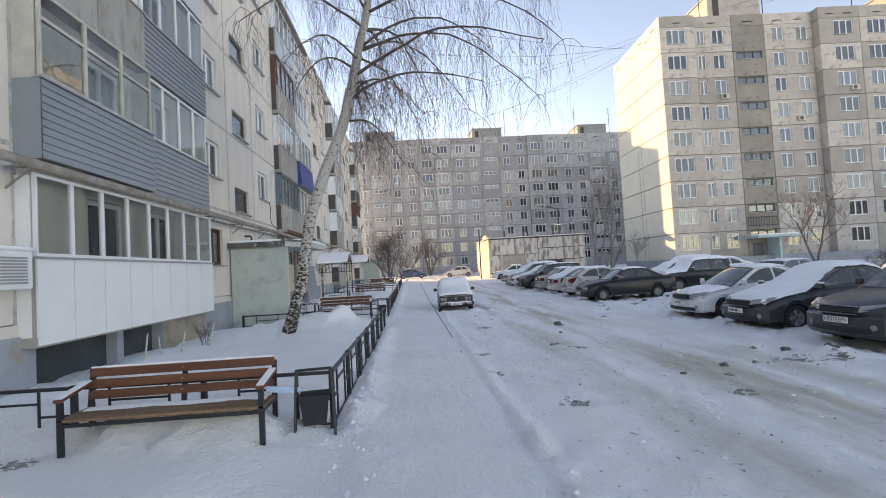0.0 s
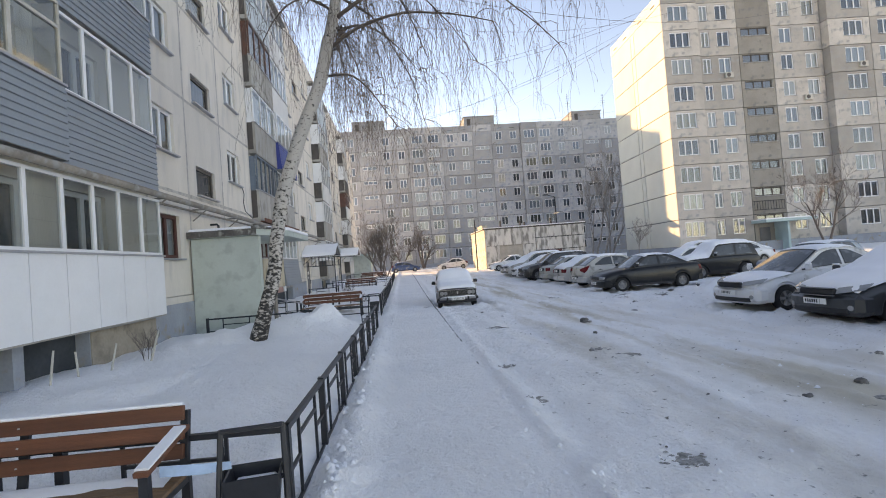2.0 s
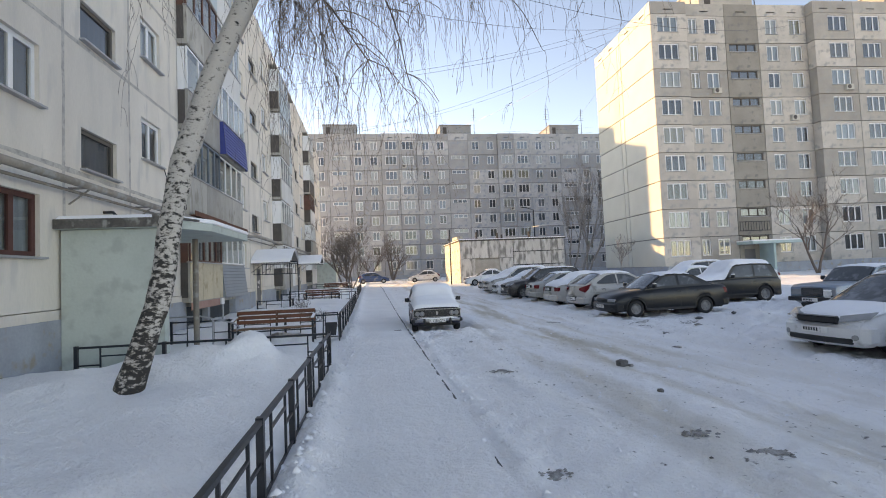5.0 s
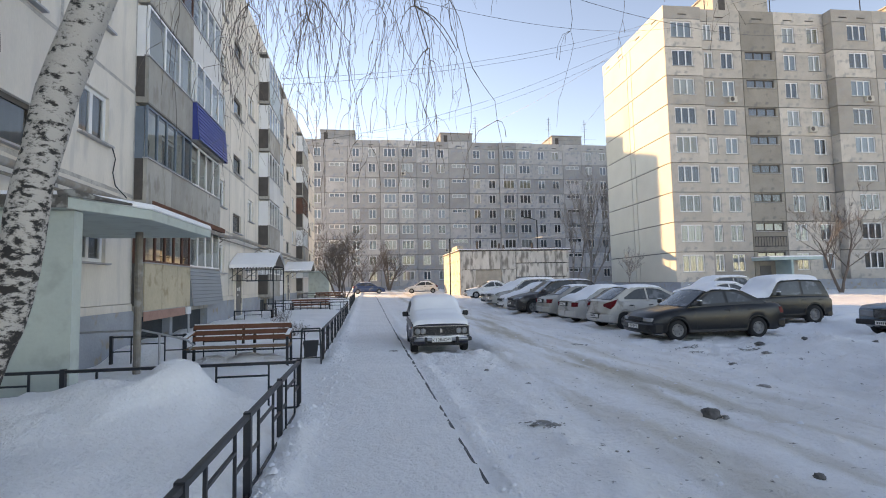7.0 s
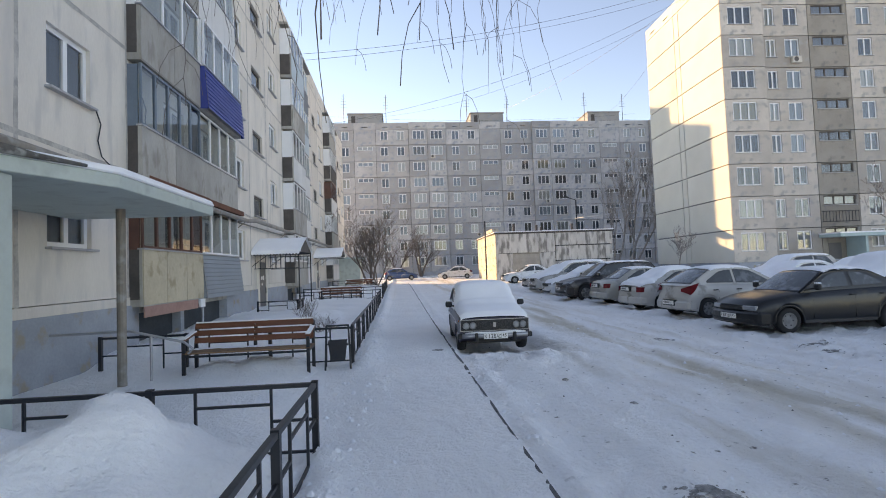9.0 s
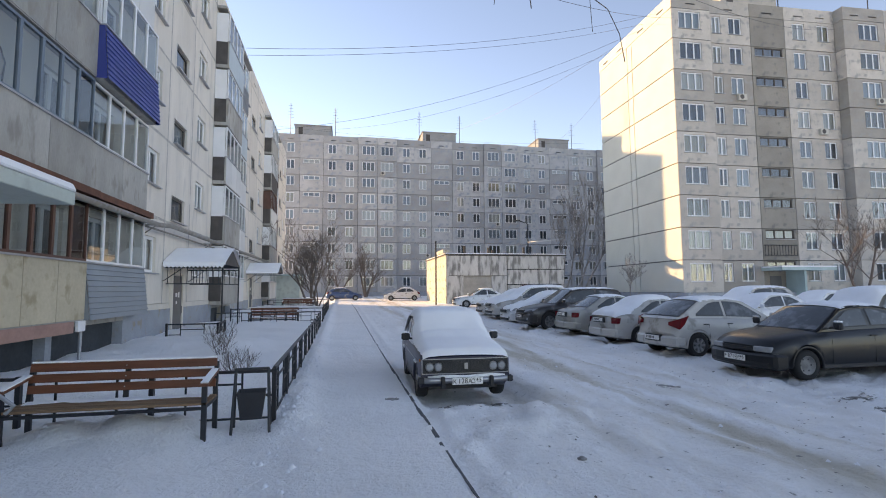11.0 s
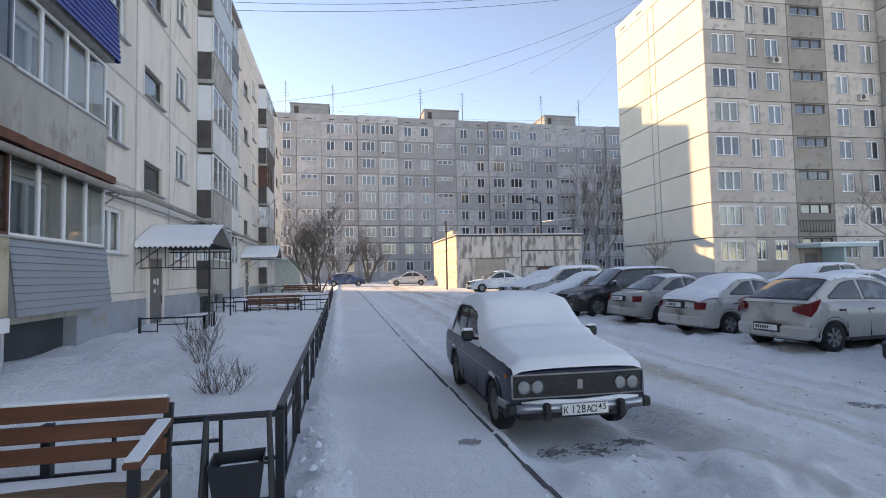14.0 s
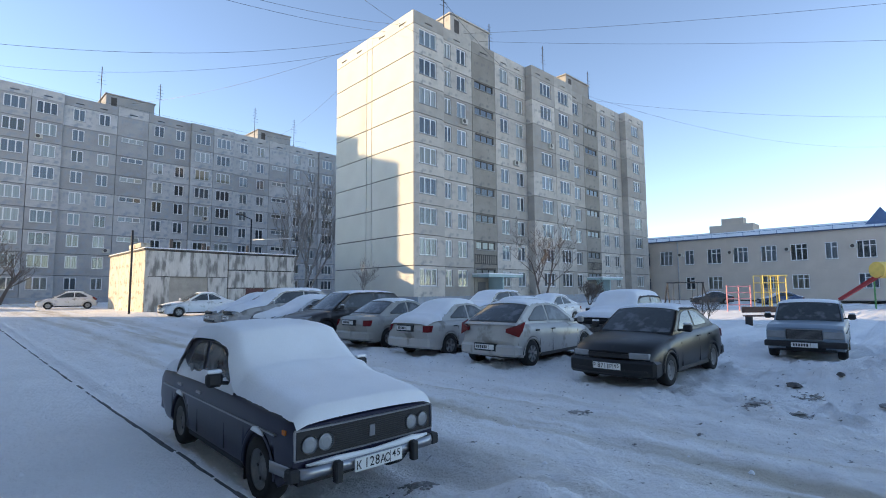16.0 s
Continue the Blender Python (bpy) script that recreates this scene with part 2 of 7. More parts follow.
def ground_z(x, y):
    z = rise(y)
    nz = noise.noise((x * 0.9, y * 0.9, 0.3))
    nf = noise.noise((x * 3.1, y * 3.1, 7.7))
    nff = noise.noise((x * 8.5, y * 8.5, 3.1))
    near_side = 1 - ss(40, 60, y)
    bed1 = ss(5.9, 6.8, y) * (1 - ss(15.5, 15.95, y))
    bed2 = ss(20.8, 22.0, y) * (1 - ss(36, 37, y)) + ss(40.5, 41.5, y) * (1 - ss(51, 52, y))
    bed = min(1, bed1 + bed2) * (1 - ss(-1.55, -1.15, x))
    z += bed * (0.27 + 0.09 * nz + 0.04 * nf + 0.012 * nff)
    z += 0.19 * ss(5.5, 5.64, y) * (1 - ss(6.1, 7.0, y)) * (1 - ss(-1.5, -1.25, x)) * (0.75 + 0.5 * nf + 0.3 * nff)
    z += 0.2 * math.exp(-((x + 1.0) / 0.19) ** 2) * ss(5.4, 6.2, y) * (0.75 + 0.6 * nf + 0.45 * nff) * (1 - ss(15.7, 16.3, y) * (1 - ss(20.2, 21.0, y)))
    z += 0.11 * (1 - ss(-2.6, -1.4, x)) * near_side
    for yb in (5.55, 20.25):
        z += 0.07 * (nff + 0.6 * noise.noise((x * 14, y * 14, 2.2))) * math.exp(-((y - yb) / 0.35) ** 2) * ss(-4.4, -4.0, x) * (1 - ss(-1.7, -1.4, x))
    walkway = ss(-1.0, -0.75, x) * (1 - ss(0.80, 0.90, x))
    z += walkway * (0.035 + 0.012 * nf + 0.008 * nff)
    road = ss(0.9, 1.3, x)
    near = 1 - ss(40, 70, y)
    nl = noise.noise((x * 2.2, y * 0.35, 1.3))
    z += road * near * (0.03 * nz + 0.03 * nf + 0.03 * nff + 0.04 * nl)
    z += 0.09 * math.exp(-((x - 1.06) / 0.13) ** 2) * (0.6 + 0.6 * nf + 0.5 * nff) * near
    for cx, w in ((2.9, 0.28), (4.5, 0.3), (5.6, 0.25)):
        c = cx + 0.25 * math.sin(y * 0.09 + cx)
        z -= near * 0.035 * math.exp(-((x - c) / w) ** 2)
        z += near * 0.03 * math.exp(-((x - c - 0.42) / 0.14) ** 2) * (0.5 + nf)
    z += (0.09 * nff + 0.07 * nf + 0.05 * noise.noise((x * 15, y * 15, 5.5))) * math.exp(-((x - 2.0) / 0.8) ** 2 - ((y - 20.3) / 0.55) ** 2)
    lot = ss(6.6, 7.6, x)
    z += lot * near * (0.03 + 0.07 * nz + 0.065 * nf + 0.075 * nff)
    z -= (0.19 + 0.05 * nff) * ss(0.92, 1.04, x) * (1 - ss(2.75, 3.3, x)) * ss(20.95, 21.6, y) * (1 - ss(26.2, 27.2, y))
    for cx, cy, r, h in MOUNDS:
        z += bump_at(x, y, cx, cy, r, h) * (1 + 0.35 * nf)
    return z


def axis(*spans):
    out = []
    for a, b, step in spans:
        out += list(np.arange(a, b - 1e-6, step))
    return out + [spans[-1][1]]


def snow_ground_mat():
    m = mat("trodden_snow", (0.955, 0.96, 0.965), 0.7, 0.05, 0.8, 26, 0.8, spec=0.25)
    n, ln = m.node_tree.nodes, m.node_tree.links
    b = n["Principled BSDF"]
    src = b.inputs["Base Color"].links[0].from_socket
    tc = [k for k in n if k.type == "TEX_COORD"][0]
    sep = n.new("ShaderNodeSeparateXYZ")
    ln.new(tc.outputs["Object"], sep.inputs[0])
    wob = n.new("ShaderNodeTexNoise")
    wob.inputs["Scale"].default_value, wob.inputs["Detail"].default_value = 0.22, 4
    ln.new(tc.outputs["Object"], wob.inputs["Vector"])
    st = n.new("ShaderNodeMapping")
    st.inputs["Scale"].default_value = (1.6, 0.16, 1)
    ln.new(tc.outputs["Object"], st.inputs[0])
    streak = n.new("ShaderNodeTexNoise")
    streak.inputs["Scale"].default_value, streak.inputs["Detail"].default_value = 1.3, 6
    ln.new(st.outputs[0], streak.inputs["Vector"])

    def band(lo, hi, soft):
        ad = n.new("ShaderNodeMath")
        ad.operation = "MULTIPLY_ADD"
        ln.new(wob.outputs[0], ad.inputs[0])
        ad.inputs[1].default_value = 1.4
        ln.new(sep.outputs[0], ad.inputs[2])
        r = n.new("ShaderNodeMapRange")
        r.interpolation_type = "SMOOTHSTEP"
        r.inputs[1].default_value, r.inputs[2].default_value = lo + 0.7 - soft, lo + 0.7 + soft
        ln.new(ad.outputs[0], r.inputs[0])
        q = n.new("ShaderNodeMapRange")
        q.interpolation_type = "SMOOTHSTEP"
        q.inputs[1].default_value, q.inputs[2].default_value = hi + 0.7 - soft, hi + 0.7 + soft
        q.inputs[3].default_value, q.inputs[4].default_value = 1.0, 0.0
        ln.new(ad.outputs[0], q.inputs[0])
        mu = n.new("ShaderNodeMath")
        mu.operation = "MULTIPLY"
        ln.new(r.outputs[0], mu.inputs[0])
        ln.new(q.outputs[0], mu.inputs[1])
        return mu.outputs[0]

    out = src
    for lo, hi, soft, amount, c in ((2.0, 7.0, 0.8, 0.5, (0.80, 0.775, 0.73)), (2.7, 3.3, 0.25, 0.7, (0.66, 0.615, 0.54)), (4.1, 5.1, 0.3, 0.95, (0.60, 0.55, 0.46)), (5.5, 6.1, 0.25, 0.7, (0.66, 0.62, 0.55)), (6.8, 13.0, 1.0, 0.4, (0.80, 0.78, 0.75))):
        k = band(lo, hi, soft)
        rr = n.new("ShaderNodeMapRange")
        rr.inputs[1].default_value, rr.inputs[2].default_value = 0.38, 0.62
        rr.inputs[4].default_value = amount
        ln.new(streak.outputs[0], rr.inputs[0])
        mu = n.new("ShaderNodeMath")
        mu.operation = "MULTIPLY"
        ln.new(k, mu.inputs[0])
        ln.new(rr.outputs[0], mu.inputs[1])
        mx = n.new("ShaderNodeMix")
        mx.data_type = "RGBA"
        ln.new(mu.outputs[0], mx.inputs[0])
        ln.new(out, mx.inputs[6])
        mx.inputs[7].default_value = (*c, 1)
        out = mx.outputs[2]
    # coarse relief of trodden snow
    lump_n, lump_b = n.new("ShaderNodeTexNoise"), n.new("ShaderNodeBump")
    lump_n.inputs["Scale"].default_value, lump_n.inputs["Detail"].default_value, lump_n.inputs["Roughness"].default_value = 4.2, 7, 0.68
    ln.new(tc.outputs["Object"], lump_n.inputs["Vector"])
    lump_b.inputs["Strength"].default_value, lump_b.inputs["Distance"].default_value = 0.9, 0.11
    ln.new(lump_n.outputs[0], lump_b.inputs["Height"])
    if b.inputs["Normal"].links:
        ln.new(b.inputs["Normal"].links[0].from_socket, lump_b.inputs["Normal"])
    ln.new(lump_b.outputs[0], b.inputs["Normal"])
    # grit specks
    sp = n.new("ShaderNodeTexNoise")
    sp.inputs["Scale"].default_value, sp.inputs["Detail"].default_value = 9.0, 8
    ln.new(tc.outputs["Object"], sp.inputs["Vector"])
    rp = n.new("ShaderNodeMapRange")
    rp.inputs[1].default_value, rp.inputs[2].default_value = 0.655, 0.74
    ln.new(sp.outputs[0], rp.inputs[0])
    mu = n.new("ShaderNodeMath")
    mu.operation = "MULTIPLY"
    ln.new(rp.outputs[0], mu.inputs[0])
    ln.new(band(1.2, 14.0, 0.5), mu.inputs[1])
    mx = n.new("ShaderNodeMix")
    mx.data_type = "RGBA"
    ln.new(mu.outputs[0], mx.inputs[0])
    ln.new(out, mx.inputs[6])
    mx.inputs[7].default_value = (0.16, 0.15, 0.14, 1)
    ln.new(mx.outputs[2], b.inputs["Base Color"])
    return m


xs = axis((-900, -100, 200), (-100, -20, 20), (-20, -7, 2), (-7, 8.2, 0.11), (8.2, 20, 0.22), (20, 90, 5), (90, 300, 30), (300, 1200, 300))
ys = axis((-900, -100, 200), (-100, -20, 20), (-20, -2, 2), (-2, 3, 0.3), (3, 27, 0.13), (27, 60, 0.45), (60, 120, 3), (120, 300, 30), (300, 1500, 300))
gs = Shape()
gs.grid([[(x, y, ground_z(x, y)) for x in xs] for y in ys])
GROUND_SNOW = snow_ground_mat()
gme = gs.mesh("ground", GROUND_SNOW, smooth=True)
ground = place("ground", gme, label="trodden snow over yard, path and drive", category="snow ground", kind="structure")


# buildings
def wall_panel(w, h, holes, depth=0.3, gap=0.03):
    """A facade panel w wide and h high, face towards -y at y = 0, with openings (x0, z0, x1, z1)."""
    s = Shape()
    g = gap / 2
    xs_ = sorted({g, w - g, *[k for q in holes for k in (q[0], q[2])]})
    zs_ = sorted({g, h - g, *[k for q in holes for k in (q[1], q[3])]})

    def hole(x, z):
        return any(q[0] < x < q[2] and q[1] < z < q[3] for q in holes)

    for a, b in zip(xs_, xs_[1:]):
        for c, d in zip(zs_, zs_[1:]):
            if not hole((a + b) / 2, (c + d) / 2):
                s.face((a, 0, c), (b, 0, c), (b, 0, d), (a, 0, d))
    for x0, z0, x1, z1, sg in [(g, g, w - g, h - g, 1)] + [(*q, -1) for q in holes]:
        ring = [(x0, z0), (x1, z0), (x1, z1), (x0, z1)]
        for k in range(4):
            p, q = ring[k], ring[(k + 1) % 4]
            f = [(p[0], 0, p[1]), (p[0], depth, p[1]), (q[0], depth, q[1]), (q[0], 0, q[1])]
            s.face(*(f if sg == 1 else f[::-1]))
    return s


def window_set(w, h, leaves, frame_mat, bar=0.095, vent=False):
    """Meshes of a window: frame with its mullions and sill, panes, and the curtain behind."""
    holes = []
    for k in range(leaves):
        a, b = w * k / leaves + bar * (1.0 if k == 0 else 0.6), w * (k + 1) / leaves - bar * (1.0 if k == leaves - 1 else 0.6)
        if vent and k:
            holes += [(a, bar, b, h * 0.68), (a, h * 0.68 + bar, b, h - bar)]
        else:
            holes.append((a, bar, b, h - bar))
    f = wall_panel(w, h, holes, 0.06, 0.0)
    sill = Shape().box(-0.05, -0.2, -0.045, w + 0.05, 0.05, -0.005)
    p = Shape()
    p.face((bar * 0.5, 0.03, bar * 0.5), (w - bar * 0.5, 0.03, bar * 0.5), (w - bar * 0.5, 0.03, h - bar * 0.5), (bar * 0.5, 0.03, h - bar * 0.5))
    c = Shape()
    n = 14
    rows = []
    for k in range(n + 1):
        x = w * k / n
        rows.append([(x, 0.1 + 0.014 * (k % 2), 0), (x, 0.1 + 0.014 * (k % 2), h)])
    c.grid(rows)
    pm = p.mesh("pane", GLASS)
    return f.mesh("window", frame_mat, merge=True), sill.mesh("sill", STEEL_SILL), pm, c.mesh("curtain", CURTAIN)


WINDOWS = {}


def put_window(parent, kind, m):
    """kind: width, height, leaves, frame material, vent."""
    if kind not in WINDOWS:
        WINDOWS[kind] = window_set(kind[0], kind[1], kind[2], bpy.data.materials[kind[3]], vent=kind[4])
    fm, sm, pm, cm = WINDOWS[kind]
    wob = place("window", fm, parent, m)
    place("sill", sm, wob)
    pane = place("pane", pm, wob)
    pane.visible_shadow = False
    place("curtain", cm, wob)
    return wob


PANELS = {}


def panel_block(name, label, origin, turn, storeys, storey, z_first, columns, depth, roof_z, base_z, panel_mat, roof_mat=BITUMEN, group="", wall_mats=None):
    """A panel-built block. columns: (u0, u1, forward, windows [(u, w, z, h, leaves, frame, vent)], material, lowest storey, highest storey)."""
    root = place(name, None, None, pose(*origin, 0, 0, turn), label, "apartment building", group)
    u_min, u_max = min(c[0] for c in columns), max(c[1] for c in columns)
    core = Shape().box(u_min + 0.3, 0.3, base_z, u_max - 0.3, depth - 0.3, roof_z - 0.9)
    part("core_wall", core, ROOM, root)
    roof = Shape().box(u_min + 0.1, 0.31, roof_z - 0.6, u_max - 0.1, depth - 0.31, roof_z - 0.35)
    part("roof", roof, roof_mat, root)
    for ci, (u0, u1, fwd, wins, pm, lo, hi) in enumerate(columns):
        for k in range(lo, hi + 1):
            z = z_first + k * storey
            mt = pm
            if wall_mats and k == 0:
                mt = wall_mats
            key = (name, u1 - u0, fwd, tuple(wins), mt.name, storey)
            if key not in PANELS:
                holes = [(a, zz, a + w, zz + h) for a, w, zz, h, *_ in wins]
                PANELS[key] = wall_panel(u1 - u0, storey, holes, 0.3 + fwd, 0.03 if storey < 2.79 else 0.06).mesh("wall_panel", mt)
            place("wall_panel", PANELS[key], root, pose(u0, -fwd, z))
            for a, w, zz, h, leaves, fr, vent in wins:
                fr_ = "red_brown_window_wood" if k == 0 and storeys == 5 and abs(u0 + a - 14.72) < 0.05 else fr
                put_window(root, (w, h, leaves, fr_, vent), pose(u0 + a, -fwd + 0.08, z + zz))
    # parapet with its vent slots
    for u0, u1, fwd, wins, pm, lo, hi in columns:
        z = z_first + storeys * storey
        key = (name, "parapet", round(u1 - u0, 3), fwd)
        if hi < storeys - 1:
            continue
        if key not in PANELS:
            w = u1 - u0
            holes = [(x - 0.45, 0.4, x + 0.45, 0.52) for x in ([w / 2] if w < 4.5 else [w * 0.28, w * 0.72])]
            PANELS[key] = wall_panel(w, roof_z - z, holes, 0.3 + fwd).mesh("parapet_panel", pm)
        place("parapet_panel", PANELS[key], root, pose(u0, -fwd, z))
    return root


def side_wall(root, u, turn_m, width, storeys, storey, z_first, roof_z, cuts, pm, name="end_panel", label=""):
    for a, b in zip(cuts, cuts[1:]):
        for k in range(storeys):
            key = ("side", name, round(b - a, 3), storey)
            if key not in PANELS:
                PANELS[key] = wall_panel(b - a, storey, [], 0.3, 0.10).mesh(name, pm)
            place(name, PANELS[key], root, turn_m @ pose(a, 0, z_first + k * storey))
        w = b - a
        z = z_first + storeys * storey
        key = ("side", "parapet", name, round(w, 3))
        if key not in PANELS:
            holes = [] if w < 2 else [(x - 0.5, 0.4, x + 0.5, 0.55) for x in (w * 0.25, w * 0.75)]
            PANELS[key] = wall_panel(w, roof_z - z, holes, 0.3).mesh("parapet_panel", pm)
        place("parapet_panel", PANELS[key], root, turn_m @ pose(a, 0, z))


def w3(u):
    return (round(u - 1.075, 3), 2.15, 0.95, 1.6, 3, "white_pvc", False)


def w2(u):
    return (round(u - 0.66, 3), 1.32, 0.95, 1.6, 2, "white_pvc", False)


def w1(u):
    return (round(u - 0.45, 3), 0.9, 0.95, 1.6, 2, "white_pvc", False)


def ws(u):
    return (round(u - 1.45, 3), 2.9, 1.9, 0.82, 3, "balcony_dark_side", False)


def wsw(u):
    return (round(u - 1.35, 3), 2.7, 1.95, 0.72, 3, "white_pvc", False)


def roof_house(root, u0, u1, y0, y1, z0, z1, wall=None, aerials=()):
    s = Shape().box(u0, y0, z0, u1, y1, z1 - 0.15)
    s.box(u0 - 0.15, y0 - 0.15, z1 - 0.15, u1 + 0.15, y1 + 0.15, z1)
    hut = part("roof_hut", s, wall or CONC, root)
    d = Shape().box(u0 + 0.6, y0 - 0.03, z0 + 0.3, u0 + 1.3, y0 - 0.005, z1 - 0.5)
    part("roof_door", d, BALC_DARK, hut)
    for x, y, h in aerials:
        a = Shape().tube([(x, y, z0), (x, y, z0 + h)], 0.05, 6)
        for k in range(5):
            zz = z0 + h * (0.62 + 0.08 * k)
            a.tube([(x - 0.55 + 0.06 * k, y, zz), (x + 0.55 - 0.06 * k, y, zz)], 0.02, 5)
        part("aerial_mast", a, BLACK_STEEL, root)


# nine-storey block whose end wall catches the sun
ST = 2.8
RB_Z = 4.18 - ST
rb_cols = [
    (0, 3.8, 0.35, [w3(1.75)], CONC, 0, 8),
    (3.8, 8.1, 0, [w1(0.85), w2(2.75)], CONC, 0, 8),
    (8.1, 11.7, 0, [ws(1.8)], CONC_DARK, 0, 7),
    (11.7, 17.1, 0, [w2(1.5), w2(4.15)], CONC, 0, 8),
    (17.1, 21.6, 0.9, [w3(2.7)], CONC, 0, 8),
    (21.6, 25.6, 0.9, [w3(1.9)], CONC, 0, 8),
    (25.6, 29.5, 0, [w2(2.1)], CONC, 0, 8),
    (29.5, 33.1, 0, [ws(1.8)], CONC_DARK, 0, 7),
    (33.1, 39.6, 0, [w2(1.7), w2(4.5)], CONC, 0, 8),
    (39.6, 45.5, 0.9, [w3(2.9)], CONC, 0, 8),
]
rb = panel_block("panel_apartment_building", "nine-storey beige panel apartment block, end wall in sun", (27.98, 50.5, 0), -2.6, 9, ST, RB_Z, rb_cols, 13.0, 27.84, 0.2, CONC)
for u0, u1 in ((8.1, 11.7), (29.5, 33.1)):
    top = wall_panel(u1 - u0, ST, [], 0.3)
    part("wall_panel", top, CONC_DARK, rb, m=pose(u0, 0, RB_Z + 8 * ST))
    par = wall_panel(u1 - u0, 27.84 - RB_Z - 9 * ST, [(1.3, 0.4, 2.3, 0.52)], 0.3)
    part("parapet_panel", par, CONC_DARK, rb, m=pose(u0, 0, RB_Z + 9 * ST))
side_wall(rb, 0, pose(0, 13.0, 0, 0, 0, -90), 13.0, 9, ST, RB_Z, 27.84, [0.0, 5.9, 6.8, 13.34], END_PANEL)
part("joint_backing", Shape().box(0.1, 0.3, RB_Z, 0.28, 12.7, 27.0), JOINT, rb)
part("plinth", Shape().box(-0.06, -0.98, 0.1, 45.56, 13.0, RB_Z + 0.02), PLINTH, rb)
roof_house(rb, 6.6, 12.6, 1.6, 7.0, 27.4, 31.0, aerials=((5.6, 1.5, 6.2), (13.2, 2.0, 5.0)))
roof_house(rb, 28.2, 33.8, 1.6, 7.0, 27.4, 31.0, aerials=((23.6, 2, 6.0), (34.6, 2, 6.0)))

# far nine-storey block
FAR_Y = 97.0
FB_Z = 1.45
fb_cols = []
for sx in (-5.35, 16.85, 39.05):
    fb_cols += [(sx - 7.95 if sx > 0 else sx - 7.6, sx - 1.9, 0, [w2(1.7 if sx > 0 else 1.4), w2(4.55 if sx > 0 else 4.2)], CONC_FAR, 0, 8), (sx - 1.9, sx + 1.9, 0, [wsw(1.9)], CONC_FAR, 0, 7), (sx + 1.9, sx + 7.65, 0, [w2(1.45), w2(4.35)], CONC_FAR, 0, 8)]
    fb_cols += [(sx + 7.65, sx + 10.95, 0.35, [w3(1.75)], CONC_FAR, 0, 8), (sx + 10.95, sx + 14.25, 0.35, [w3(1.6)], CONC_FAR, 0, 8)]
fbk = panel_block("grey_apartment_building", "long grey nine-storey panel block closing the yard", (0, FAR_Y, 0), 0, 9, ST, FB_Z, fb_cols, 13.0, 27.9, 0.5, CONC_FAR)
for sx in (-5.35, 16.85, 39.05):
    part("wall_panel", wall_panel(3.8, ST, [], 0.3), CONC_FAR, fbk, m=pose(sx - 1.9, 0, FB_Z + 8 * ST))
    part("parapet_panel", wall_panel(3.8, 27.9 - FB_Z - 9 * ST, [(1.4, 0.4, 2.4, 0.52)], 0.3), CONC_FAR, fbk, m=pose(sx - 1.9, 0, FB_Z + 9 * ST))
    roof_house(fbk, sx - 3.0, sx + 3.1, 2.2, 8, 27.4, 30.3, CONC_FAR, aerials=((sx - 3.7, 2.0, 6.4), (sx + 3.8, 2.2, 6.2)))
side_wall(fbk, 0, pose(-12.95, 13.0, 0, 0, 0, -90), 13.0, 9, ST, FB_Z, 27.9, [0.0, 6.5, 12.65], CONC_FAR, "end_panel")
part("plinth", Shape().box(-12.9, -0.45, 0.3, 53.3, 13.0, FB_Z + 0.02), PLINTH, fbk)

# five-storey block along the path
FX, LST, L0 = -6.22, 2.78, 1.42
NEAR_STAIR = 18.0


left_cols = []
STAIRS = [NEAR_STAIR + 15.0 * k for k in (-1, 0, 1, 2, 3)]
for s0 in STAIRS:
    left_cols.append((s0 - 10.45, s0 - 3.7, 0, [(1.75, 1.2, 0.9, 1.3, 2, "white_pvc", False), (3.9, 1.2, 0.9, 1.3, 2, "white_pvc", False)], CREAM, 0, 4))
    left_cols.append((s0 - 3.7, s0 - 1.35, 0, [(0.42, 1.22, 1.0, 1.14, 2, "white_pvc", False)], CREAM, 0, 4))
    left_cols.append((s0 - 1.35, s0 + 1.35, 0, [(0.6, 1.46, 0.13, 0.88, 1, "dark_window_frame", False)], CREAM, 1, 4))
    left_cols.append((s0 + 1.35, s0 + 4.55, 0, [(0.68, 1.22, 1.0, 1.14, 2, "white_pvc", False)], CREAM, 0, 4))
lh = panel_block("long_apartment_house", "five-storey cream panel apartment house with mixed balconies", (FX, 0, 0), 90, 5, LST, L0, left_cols, 12.0, 16.5, 0.2, CREAM)
for s0 in STAIRS:
    part("wall_panel", wall_panel(2.7, LST, [(0.75, 0.03, 1.95, 0.95)], 0.3), CREAM, lh, m=pose(s0 - 1.35, 0, L0))
END_Y = STAIRS[-1] + 4.55
START_Y = STAIRS[0] - 10.45
part("end_wall", Shape().box(END_Y - 0.28, 0.02, 0.1, END_Y, 12.0, 16.5), CREAM, lh)
part("end_wall", Shape().box(START_Y, 0.02, 0.1, START_Y + 0.28, 12.0, 16.5), CREAM, lh)
part("back_wall", Shape().box(START_Y, 11.7, 0.1, END_Y, 12.0, 16.5), CREAM, lh)
BAYS = [(s0 - 10.13, s0 - 4.42 if si == 2 else s0 - 6.17) for si, s0 in enumerate(STAIRS)]
cuts_ = [START_Y] + [q for bay in BAYS for q in bay] + [END_Y]
for a, b in zip(cuts_[::2], cuts_[1::2]):
    part("plinth", Shape().box(a, -0.05, -0.1, b, 0.28, 1.24), PLINTH, lh)
part("base_band", Shape().box(START_Y, -0.02, 1.24, END_Y, 0.28, L0), CREAM, lh)


SMEAR = mat("joint_mastic_band", (0.53, 0.50, 0.46), 0.9, 0.2, 2.5, 20, 0.3, dirt=(0.36, 0.34, 0.32), dirt_amount=0.4)


